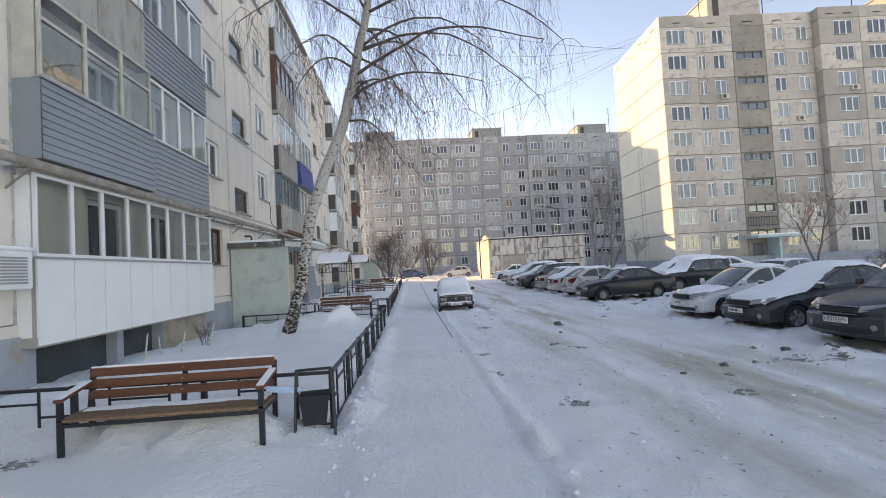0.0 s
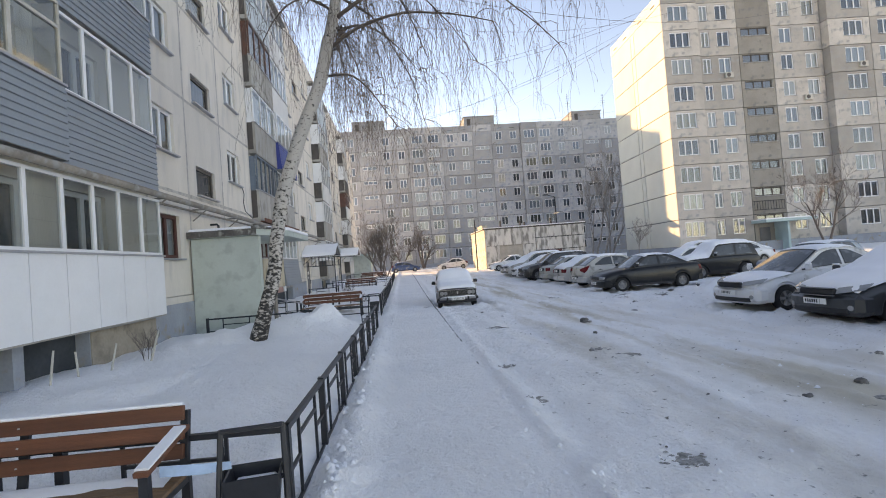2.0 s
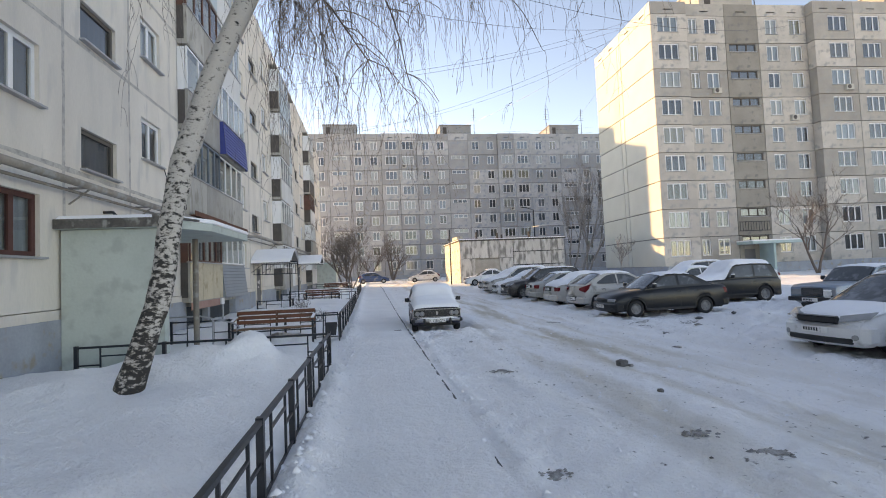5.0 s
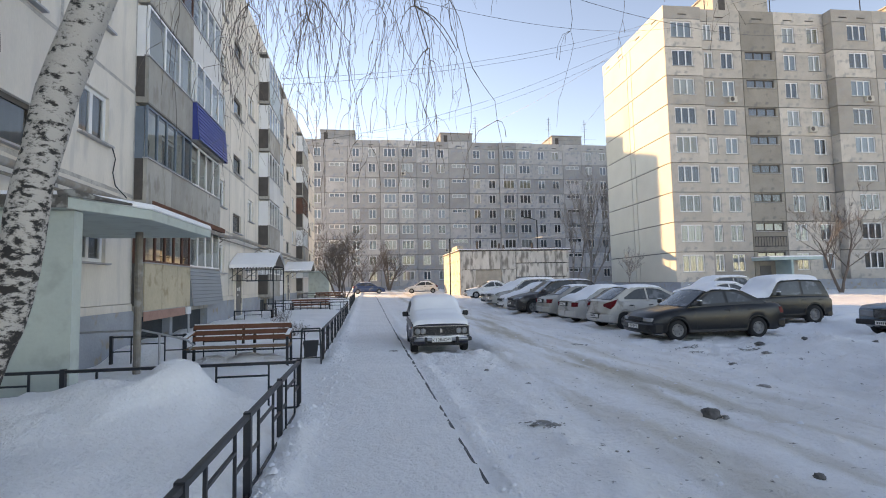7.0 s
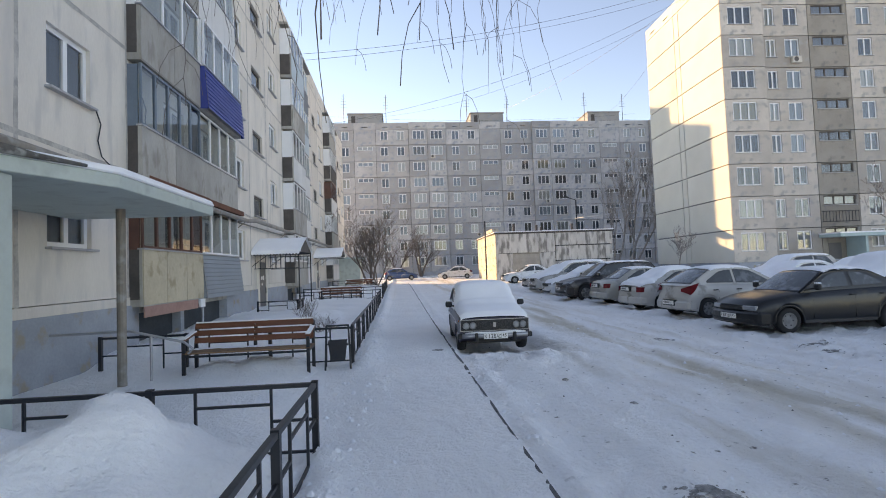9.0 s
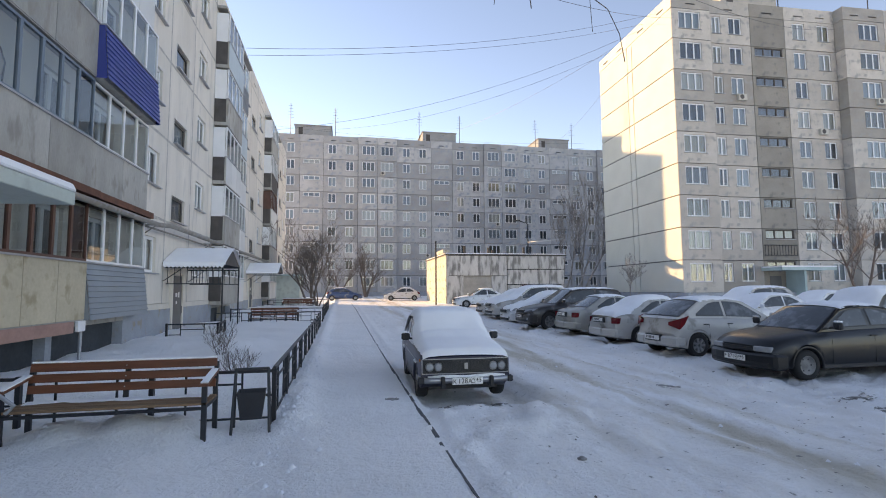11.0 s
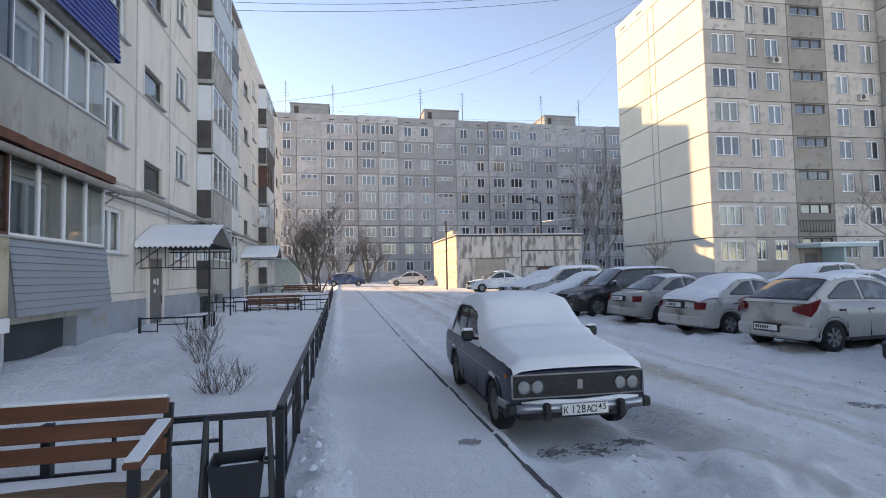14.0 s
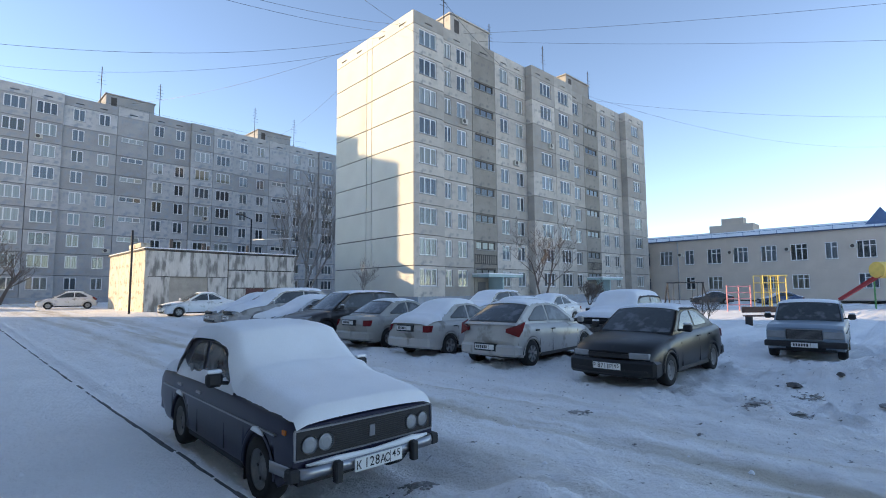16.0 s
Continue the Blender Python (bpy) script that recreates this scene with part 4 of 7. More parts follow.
part("snow_cap", Shape().box(-0.1, -0.12, gtop + 0.101, 12.25, 10.85, gtop + 0.2), SNOW_CLEAN, gar, bevel=0.04)
part("parapet_block", Shape().box(-0.05, 1.2, gtop + 0.281, 0.6, 4.5, gtop + 0.62), SUNNY_BRICK, gar)
for x, y, h in ((2.6, 3, 0.9), (5.9, 4, 0.6), (5.0, 2.6, 0.7), (9.0, 3, 0.8)):
    part("vent_pipe", Shape().tube([(x, y, gtop), (x, y, gtop + 0.28 + h)], 0.12, 8), BALC_DARK, gar)
sheet = Shape()
sheet.box(9.3, 0.2, 0, 12.2, 2.4, 0.05, Matrix.Translation((0, 0, gtop + 0.5)) @ Euler((0.05, -0.1, 0)).to_matrix().to_4x4())
part("loose_roof_sheet", sheet, STEEL_SILL, gar)
lamp = place("utility_pole", Shape().tube([(8.0, 57.0, 0.3), (8.0, 57.0, 6.2)], 0.07, 8).mesh("utility_pole", BLACK_STEEL, True), label="thin dark pole beside the utility building", category="pole")
lp = place("street_lamp", Shape().tube([(20.4, 66, 0.4), (20.4, 66, 9.2), (19.2, 65.6, 9.5)], 0.07, 8).mesh("street_lamp", BLACK_STEEL, True), label="dark steel street lamp behind the utility building", category="street lamp")
part("lamp_head", Shape().box(18.7, 65.4, 9.42, 19.3, 65.75, 9.56), BLACK_STEEL, lp)

# two-storey school beyond the playground
sch = place("school_building", None, None, pose(78.0, 62.0, 0, 0, 0, -90), "two-storey beige school with a blue metal roof", "school building")
SW = 3.4
for k in range(16):
    u0 = k * SW
    wide = (k * 7) % 5 != 0
    w = 1.9 if wide else 1.3
    a = (SW - w) / 2
    for f, z0, zz, h in ((0, 0.4, 1.5, 1.9), (1, 4.4, 1.25, 2.2)):
        if f == 0 and k % 3 == 1:
            hs = []
        else:
            hs = [(a, zz, a + w, zz + h)]
        part("wall_panel", wall_panel(SW, 4.0 if f == 0 else 4.9, hs, 0.3, 0.0), SCHOOL_WALL, sch, m=pose(u0, 0, z0))
        if hs:
            put_window(sch, (w, h, 3 if wide else 2, "white_pvc", True), pose(u0 + a, 0.12, z0 + zz))
    if k % 2:
        ac_unit(sch, pose(u0 + 0.1, -0.01, 6.9))
part("core_wall", Shape().box(0.3, 0.31, 0.2, 16 * SW - 0.3, 14, 9.0), ROOM, sch)
part("end_wall", Shape().box(16 * SW - 0.28, 0.31, 0.2, 16 * SW, 14, 9.3), SCHOOL_WALL, sch)
BLUE_ROOF = mat("blue_metal_roof", (0.10, 0.17, 0.30), 0.5, 0.1, 1, 10, 0.05)
rf = Shape()
rf.v += [(-0.4, -0.5, 9.3), (16 * SW + 0.4, -0.5, 9.3), (16 * SW + 0.4, 7, 10.9), (-0.4, 7, 10.9), (16 * SW + 0.4, 14.5, 9.3), (-0.4, 14.5, 9.3)]
rf.f += [(0, 1, 2, 3), (3, 2, 4, 5), (0, 5, 4, 1), (0, 3, 5), (1, 4, 2)]
part("roof", rf, BLUE_ROOF, sch)
part("snow_cap", Shape().grid([[(-0.3, -0.3, 9.42), (16 * SW + 0.3, -0.3, 9.42)], [(-0.3, 6.9, 10.95), (16 * SW + 0.3, 6.9, 10.95)]]), SNOW_CLEAN, sch)
for k in range(28):
    part("snow_guard_post", Shape().box(k * 2 - 0.02, -0.2, 9.35, k * 2 + 0.02, -0.16, 9.95), BLUE_ROOF, sch)
part("snow_guard_rail", Shape().box(-0.3, -0.2, 9.9, 16 * SW + 0.3, -0.16, 9.95), BLUE_ROOF, sch)
part("roof_vent_house", Shape().box(20, 6, 10.6, 26, 10, 11.9).box(21.5, 7, 11.9, 24.5, 9, 13.0), SCHOOL_WALL, sch)

# playground
def thing(name, label, category, x=0, y=0, z=0, rz=0, group="", tilt=0):
    return place(name, None, None, pose(x, y, z, 0, tilt, rz), label, category, group)


YEL = mat("yellow_paint", (0.78, 0.56, 0.14), 0.5, 0.1, 2, 20, 0)
REDP = mat("red_paint", (0.42, 0.04, 0.04), 0.5, 0.1, 2, 20, 0)
GREENP = mat("green_paint", (0.08, 0.30, 0.10), 0.5, 0.1, 2, 20, 0)
cf = thing("climbing_frame", "yellow steel climbing frame standing in snow", "climbing frame", 48.5, 27.6, 0.1, -35)
for x in (-1.1, -0.35, 0.4, 1.15):
    for y in (-0.5, 0.5):
        part("post", Shape().tube([(x, y, -0.2), (x, y, 2.9)], 0.045, 6), YEL, cf)
for z in (1.5, 2.3, 2.9):
    for y in (-0.5, 0.5):
        part("rung", Shape().tube([(-1.1, y, z), (1.15, y, z)], 0.035, 6), YEL, cf)
part("deck", Shape().box(0.35, -0.6, 2.85, 1.25, 0.6, 2.95), YEL, cf)
sl = thing("slide", "red and yellow playground slide with a tube top", "slide", 57.6, 20.9, 0.1, -40)
part("chute", Shape().grid([[(-4.0, -0.3, 0.9), (-4.0, -0.2, 0.75), (-4.0, 0.2, 0.75), (-4.0, 0.3, 0.9)], [(-0.2, -0.4, 2.9), (-0.2, -0.25, 2.75), (-0.2, 0.25, 2.75), (-0.2, 0.4, 2.9)]]), REDP, sl)
part("tube_top", Shape().tube([(-0.3, 0, 3.4), (0.9, 0, 3.4)], 0.75, 14), YEL, sl)
for x in (0.1, 1.4):
    for y in (-0.7, 0.7):
        part("post", Shape().tube([(x, y, -0.2), (x, y, 3.2)], 0.07, 6), GREENP, sl)
pl = thing("playground_ladder", "pink and white arched climbing ladder", "climbing ladder", 44.5, 29.0, 0.1, -30)
PINKP = mat("pink_paint", (0.60, 0.25, 0.27), 0.5, 0.1, 2, 20, 0)
for x in (-1.2, 0, 1.2):
    part("post", Shape().tube([(x, 0, -0.2), (x, 0, 2.1)], 0.05, 6), PINKP, pl)
for z in (0.5, 1.0, 1.5, 2.0):
    part("rung", Shape().tube([(-1.2, 0, z), (1.2, 0, z)], 0.04, 6), PINKP, pl)
pb = thing("playground_bench", "dark wooden bench at the edge of the playground", "bench", 28.0, 24.0, 0.05, -40)
part("seat", Shape().box(-1, -0.25, 0.42, 1, 0.2, 0.48), BROWNWOOD, pb)
part("backrest", Shape().box(-1, 0.22, 0.6, 1, 0.26, 0.9), BROWNWOOD, pb)
for x in (-0.8, 0.8):
    part("leg", Shape().box(x - 0.03, -0.2, -0.1, x + 0.03, 0.26, 0.42), BLACK_STEEL, pb)

sw = thing("swing_frame", "dark steel swing frame at the playground edge", "swing", 43.0, 32.6, 0.15, -45)
for x in (-1.5, 1.5):
    for y in (-0.6, 0.6):
        part("leg", Shape().tube([(x * 1.1, y, -0.2), (x, 0, 2.3)], 0.05, 8), BLACK_STEEL, sw)
part("crossbar", Shape().tube([(-1.6, 0, 2.3), (1.6, 0, 2.3)], 0.05, 8), BLACK_STEEL, sw)
for x in (-0.8, 0.8):
    for dx in (-0.22, 0.22):
        part("hanger", Shape().tube([(x + dx, 0, 2.3), (x + dx, 0, 0.55)], 0.018, 6), BLACK_STEEL, sw)
    part("seat", Shape().box(x - 0.26, -0.16, 0.5, x + 0.26, 0.16, 0.55), BROWNWOOD, sw, bevel=0.01)
part("downpipe", Shape().tube([(17.1, -0.25, 9.2), (17.1, -0.1, 8.7), (17.1, -0.1, 0.5)], 0.09, 8), STEEL_SILL, sch)
hat = Shape()
for p, q in (((39, 2), (42, 2)), ((42, 2), (42, 5)), ((42, 5), (39, 5)), ((39, 5), (39, 2))):
    hat.face((*p, 9.9), (*q, 9.9), (40.5, 3.5, 12.2))
part("roof_hatch", hat, BLUE_ROOF, sch)

# fences
def fence(points, label, h=0.74):
    f = place("garden_fence", None, None, None, label, "fence", "low black fences of the flower beds")
    for (x0, y0), (x1, y1) in zip(points, points[1:]):
        ln = math.hypot(x1 - x0, y1 - y0)
        n = max(1, round(ln / 1.55))
        ang = math.degrees(math.atan2(y1 - y0, x1 - x0))
        st = ln / n
        part("top_rail", Shape().box(0, -0.022, h - 0.04, ln, 0.022, h), BLACK_STEEL, f, m=pose(x0, y0, rise((y0 + y1) / 2), 0, 0, ang))
        for k in range(n + 1):
            x, y = x0 + (x1 - x0) * k / n, y0 + (y1 - y0) * k / n
            part("post", Shape().box(-0.03, -0.03, -0.2, 0.03, 0.03, h + 0.015), BLACK_STEEL, f, m=pose(x, y, rise(y), 0, 0, ang))
        for k in range(n):
            u = k * st
            b = Shape()
            for a in (0.27, 0.73):
                b.box(u + st * a - 0.012, -0.012, 0.08, u + st * a + 0.012, 0.012, h - 0.04)
            b.box(u + st * 0.27, -0.012, h - 0.2, u + st * 0.73, 0.012, h - 0.175)
            b.box(u + 0.03, -0.012, h - 0.36, u + st * 0.27, 0.012, h - 0.335).box(u + st * 0.73, -0.012, h - 0.36, u + st - 0.03, 0.012, h - 0.335)
            b.box(u + 0.03, -0.012, 0.08, u + st - 0.03, 0.012, 0.105)
            part("meander_grille", b, BLACK_STEEL, f, m=pose(x0, y0, rise((y0 + y1) / 2), 0, 0, ang))
    return f


FEN = -1.24
fence([(-5.9, 6.0), (FEN, 5.85), (-1.15, 16.02), (-5.7, 16.06)], "low black steel fence round a snowy flower bed")
fence([(-5.9, 20.95), (FEN, 20.85), (FEN, 36.2), (-5.6, 36.3)], "low black steel fence along the snowy path")
fence([(-5.7, 30.6), (-4.2, 30.6), (-4.2, 31.6)], "short black steel fence beside an entrance")
fence([(FEN, 39.4), (FEN, 51.5), (-5.6, 51.6)], "low black steel fence farther along the path")
fence([(FEN, 39.4), (-5.6, 39.3)], "low black steel fence across a snowy bed")

# benches
WOOD = mat("varnished_pine", (0.175, 0.058, 0.027), 0.5, 0.3, 2.0, 40, 0.15, rand=0.12, stretch=(0.6, 6, 6))
WOOD_WORN = mat("worn_pine_seat", (0.24, 0.14, 0.08), 0.65, 0.3, 2.0, 40, 0.2, rand=0.1, stretch=(0.6, 6, 6))


def bench(x, y, z, ln=2.35, rz=0, label="varnished brown wooden bench on black steel legs, dusted with snow"):
    b = place("park_bench", None, None, pose(x, y, z, 0, 0, rz) @ Matrix.Diagonal((1, 0.82, 0.8, 1)), label, "bench", "wooden benches at the entrances")
    h = ln / 2
    for sx in (-1, 1):
        xx = sx * (h - 0.03)
        part("front_leg", Shape().box(xx - 0.028, -0.03, -0.25, xx + 0.028, 0.026, 0.72), BLACK_STEEL, b)
        part("rear_leg", Shape().box(xx - 0.028, 0.62, -0.25, xx + 0.028, 0.676, 0.55), BLACK_STEEL, b)
        part("seat_bearer", Shape().box(xx - 0.025, 0.027, 0.40, xx + 0.025, 0.619, 0.45), BLACK_STEEL, b)
        m = Matrix.Translation((xx, 0.63, 0.5)) @ Euler((-0.16, 0, 0)).to_matrix().to_4x4()
        part("back_post", Shape().box(-0.025, -0.03, -0.02, 0.025, 0.03, 0.5, m), BLACK_STEEL, b)
        arm = Matrix.Translation((xx, -0.06, 0.745)) @ Euler((0.17, 0, 0)).to_matrix().to_4x4()
        part("armrest", Shape().box(-0.045, 0, -0.022, 0.045, 0.72, 0.022, arm), WOOD, b, bevel=0.008)
        part("snow_strip", Shape().box(-0.04, 0.03, 0.0225, 0.04, 0.66, 0.04, arm), SNOW_CLEAN, b)
    part("front_rail", Shape().box(-h + 0.06, -0.025, 0.38, h - 0.06, 0.015, 0.425), BLACK_STEEL, b)
    mp = Matrix.Translation((0, 0.63, 0.5)) @ Euler((-0.16, 0, 0)).to_matrix().to_4x4()
    part("centre_back_post", Shape().box(-0.03, 0.0, -0.12, 0.03, 0.03, 0.5, mp), BLACK_STEEL, b)
    for k in range(4):
        y0 = -0.03 + k * 0.155
        part("seat_slat", Shape().box(-h, y0, 0.452, h, y0 + 0.14, 0.49), WOOD_WORN, b, bevel=0.006)
    for k in range(3):
        part("back_slat", Shape().box(-h + 0.02, -0.07, 0.1 + k * 0.16, h - 0.02, -0.032, 0.225 + k * 0.16, mp), WOOD, b, bevel=0.006)
        part("bolt", Shape().tube([mp @ Vector((0.0, -0.071, 0.16 + k * 0.16)), mp @ Vector((0.0, -0.076, 0.16 + k * 0.16))], 0.008, 8), STEEL_SILL, b)
    part("snow_strip", Shape().box(-h + 0.03, -0.075, 0.547, h - 0.03, -0.03, 0.575, mp), SNOW_CLEAN, b, bevel=0.008)
    rows = []
    for k in range(41):
        u = -h + 0.06 + (ln - 0.12) * k / 40
        edge = 0.40 + 0.10 * noise.noise((u * 2.3, x, y)) + 0.04 * noise.noise((u * 9, y, x))
        rows.append([(u, edge, 0.4905), (u, edge + 0.03, 0.499), (u, 0.52, 0.512), (u, 0.565, 0.505), (u, 0.575, 0.4905)])
    part("snow_dusting", Shape().grid(rows), SNOW_CLEAN, b, "thin snow along the back of the seat", smooth=True)
    return b


bench(-3.0, 5.3, 0.12, 2.2)
bench(-2.97, 20.0, 0.12, 2.15)
bench(-3.4, 37.6, rise(37.6), 2.2, label="reddish wooden bench farther along, on black legs")
bench(-3.4, 50.6, rise(50), 2.2, label="reddish wooden bench farther along, on black legs")


def bin_(x, y, z, rz):
    b = place("litter_bin", None, None, pose(x, y, z, 0, 0, rz), "black steel litter bin hung in a tubular stand", "litter bin", "litter bins by the benches")
    s = Shape()
    ring0 = [(-0.13, -0.11), (0.13, -0.11), (0.13, 0.11), (-0.13, 0.11)]
    s.v += [(px, py, 0.07) for px, py in ring0] + [(px * 1.35, py * 1.35, 0.42) for px, py in ring0] + [(px * 1.27, py * 1.27, 0.415) for px, py in ring0] + [(px * 0.95, py * 0.95, 0.11) for px, py in ring0]
    s.f += [(3, 2, 1, 0)] + [(k, (k + 1) % 4, 4 + (k + 1) % 4, 4 + k) for k in range(4)] + [(4 + k, 4 + (k + 1) % 4, 8 + (k + 1) % 4, 8 + k) for k in range(4)] + [(8 + k, 8 + (k + 1) % 4, 12 + (k + 1) % 4, 12 + k) for k in range(4)] + [(12, 13, 14, 15)]
    part("bucket", s, BLACK_STEEL, b)
    for sx in (-1, 1):
        part("stand_frame", Shape().tube([(sx * 0.23, -0.16, -0.1), (sx * 0.2, 0.0, 0.7), (sx * 0.23, 0.16, -0.1)], 0.018, 6), BLACK_STEEL, b)
    part("stand_bar", Shape().tube([(-0.2, 0, 0.7), (0.2, 0, 0.7)], 0.018, 6), BLACK_STEEL, b)
    part("pivot_bar", Shape().tube([(-0.215, 0, 0.36), (0.215, 0, 0.36)], 0.01, 6), BLACK_STEEL, b)
    part("snow_fill", Shape().box(-0.14, -0.115, 0.25, 0.14, 0.115, 0.35), SNOW_CLEAN, b, bevel=0.02)
    return b


bin_(-1.42, 5.68, 0.1, 8)
bin_(-1.48, 20.55, 0.1, 5)
tape = Shape()
tape.grid([[(-1.92, 5.45, 0.62), (-1.92, 5.45, 0.69)], [(-1.7, 5.56, 0.57), (-1.7, 5.56, 0.64)], [(-1.56, 5.66, 0.55), (-1.56, 5.66, 0.6)]])
place("paper_strip", tape.mesh("paper_strip", mat("blue_white_paper", (0.35, 0.50, 0.68), 0.6, 0.1, 8, 60, 0)), label="torn blue paper strip taped between bench and bin", category="paper strip")

# kerb: a dark line of concrete along the path
KERB = mat("wet_kerb_concrete", (0.10, 0.10, 0.105), 0.7, 0.25, 3, 20, 0.2)
kerb = tagged(new("kerb", None), "dark concrete kerb showing through the snow", "kerb", "", "structure")
rk = random.Random(3)
y = 3.0
while y < 62:
    ln = 0.5
    if rk.random() < (0.0 if y < 9 else 0.45 if y < 13 else 0.97):
        w = 0.012 + abs(noise.noise((y * 0.8, 4.0, 1.0))) * (0.05 if 17 < y < 22 else 0.025 if y > 13 else 0.008)
        x = 0.82 - 0.003 * (y - 18) + 0.012 * noise.noise((y * 0.7, 1.0, 2.0))
        part("kerb_stone", Shape().box(x - w, 0, -0.2, x + w, ln, ground_z(x, y + 0.25) + 0.006), KERB, kerb, m=pose(0, y, 0))
    y += ln + 0.003

# lumps of dirty ice on the drive
DIRTY_SNOW = mat("dirty_snow", (0.34, 0.33, 0.32), 0.8, 0.45, 9, 40, 0.5)
ICE = mat("dirty_ice", (0.13, 0.125, 0.12), 0.7, 0.35, 6, 30, 0.3)


def lump(x, y, r, h, label="lump of dirty ice on the snowy drive"):
    bm = bmesh.new()
    bmesh.ops.create_icosphere(bm, subdivisions=3, radius=1.0)
    for v in bm.verts:
        k = 1 + 0.45 * noise.noise(v.co * 1.7 + Vector((x, y, 0))) + 0.15 * noise.noise(v.co * 5 + Vector((y, x, 0)))
        v.co = Vector((v.co.x * r * k, v.co.y * r * k, v.co.z * h * k))
    me = bpy.data.meshes.new("ice_lump")
    bm.to_mesh(me)
    bm.free()
    me.materials.append(ICE if h > 0.03 else DIRTY_SNOW)
    me.shade_smooth()
    return place("ice_lump", me, None, pose(x, y, ground_z(x, y) + h * 0.2), label, "ice lump", "lumps of dirty ice")


lump(4.25, 14.68, 0.11, 0.09)
lump(4.36, 14.56, 0.04, 0.03)
for x, y, r, h in ((4.22, 7.6, 0.06, 0.04), (5.0, 7.7, 0.07, 0.045), (4.75, 7.2, 0.09, 0.02), (3.7, 12.6, 0.045, 0.04), (3.0, 11.0, 0.05, 0.03), (6.2, 8.6, 0.05, 0.03), (6.6, 8.3, 0.08, 0.04), (6.9, 8.7, 0.06, 0.04), (7.3, 8.0, 0.05, 0.04), (7.0, 7.7, 0.04, 0.03), (7.6, 8.5, 0.06, 0.04), (5.7, 7.9, 0.05, 0.03), (9.6, 19.9, 0.12, 0.04), (10.3, 19.3, 0.06, 0.04), (11.6, 18.7, 0.06, 0.04), (8.6, 18.6, 0.1, 0.03), (7.2, 17.9, 0.08, 0.03), (6.3, 16.1, 0.1, 0.02), (2.2, 18.6, 0.05, 0.02), (2.6, 17.2, 0.05, 0.02)):
    lump(x, y, r, h)


# worn patches where grit and ice show through the snow
def worn_patch(x, y, r):
    rg = random.Random(int(x * 100 + y * 10))
    s_ = Shape()
    for _ in range(int(60 * r / 0.25)):
        a, q = rg.uniform(0, 6.3), r * rg.random() ** 0.6
        cx, cy, k = x + q * math.cos(a), y + 0.8 * q * math.sin(a), rg.uniform(0.02, 0.075) * (1.3 - q / r)
        ring = [(cx + k * rg.uniform(0.6, 1.3) * math.cos(b), cy + k * rg.uniform(0.5, 1.0) * math.sin(b)) for b in np.linspace(0, 5.5, 7)]
        zc = ground_z(cx, cy)
        for p, q_ in zip(ring, ring[1:] + ring[:1]):
            s_.face((cx, cy, zc + 0.014), (*p, zc + 0.002), (*q_, zc + 0.002))
    place("worn_patch", s_.mesh("worn_patch", DIRTY_SNOW, True), None, None, "patch of grey grit and ice worn through snow", "ice patch", "worn patches on the drive", "stuff")


for x, y, r in ((1.99, 14.74, 0.28), (1.28, 10.37, 0.16), (3.35, 10.28, 0.24), (3.15, 10.9, 0.16), (1.97, 6.29, 0.25), (1.23, 8.31, 0.14), (6.3, 7.8, 0.35), (6.9, 7.5, 0.3), (4.3, 6.2, 0.2), (5.69, 21.95, 0.25), (0.5, 21.8, 0.14), (7.7, 20.1, 0.3), (7.57, 19.5, 0.2), (-4.42, 5.16, 0.2), (1.4, 21.85, 0.2), (1.9, 21.9, 0.3), (2.4, 21.95, 0.25), (9.0, 19.6, 0.3)):
    worn_patch(x, y, r)


# loose snow crumbs
def crumbs(name, label, count, seed, place_fn, material, r0, r1):
    rg = random.Random(seed)
    s = Shape()
    base = [(1, 0, -0.35), (0.3, 0.95, -0.3), (-0.8, 0.6, -0.35), (-0.8, -0.6, -0.3), (0.3, -0.95, -0.35), (0.15, 0.1, 0.8), (-0.3, -0.2, 0.6)]
    fs = [(0, 1, 5), (1, 2, 5), (2, 6, 5), (2, 3, 6), (3, 4, 6), (4, 5, 6), (4, 0, 5)]
    for _ in range(count):
        x, y = place_fn(rg)
        r = r0 + (r1 - r0) * rg.random() ** 3
        a = rg.uniform(0, 6.3)
        z = ground_z(x, y)
        i = len(s.v)
        for px, py, pz in base:
            k = rg.uniform(0.75, 1.25)
            s.v.append((x + r * k * (px * math.cos(a) - py * math.sin(a)), y + r * k * (px * math.sin(a) + py * math.cos(a)), z + r * (pz * 0.8 + 0.2)))
        s.f += [tuple(i + k for k in f) for f in fs]
    return place(name, s.mesh(name, material, True), None, None, label, "snow crumbs", "", "stuff")


crumbs("snow_crumbs", "loose white snow crumbs along the banks", 800, 2, lambda g: (g.choice((-1.0, 1.05, -0.85)) + g.gauss(0, 0.16), g.uniform(3, 30)), SNOW_CLEAN, 0.008, 0.05)
crumbs("snow_crumbs", "loose snow crumbs over the drive", 2600, 3, lambda g: (g.choice((g.uniform(1.0, 8.0), g.gauss(7.4, 0.7), g.uniform(7, 16))), g.uniform(4, 30)), SNOW_CLEAN, 0.006, 0.04)
crumbs("snow_crumbs", "broken snow clods by the benches", 120, 4, lambda g: (g.uniform(-4.6, -1.3), g.choice((5.45, 20.15)) + g.gauss(0, 0.1)), SNOW_CLEAN, 0.008, 0.035)
crumbs("snow_crumbs", "crumbly snow bank along the low fence", 450, 9, lambda g: (g.gauss(-1.03, 0.09), g.choice((g.uniform(5.7, 16), g.uniform(20.8, 30)))), SNOW_CLEAN, 0.012, 0.06)
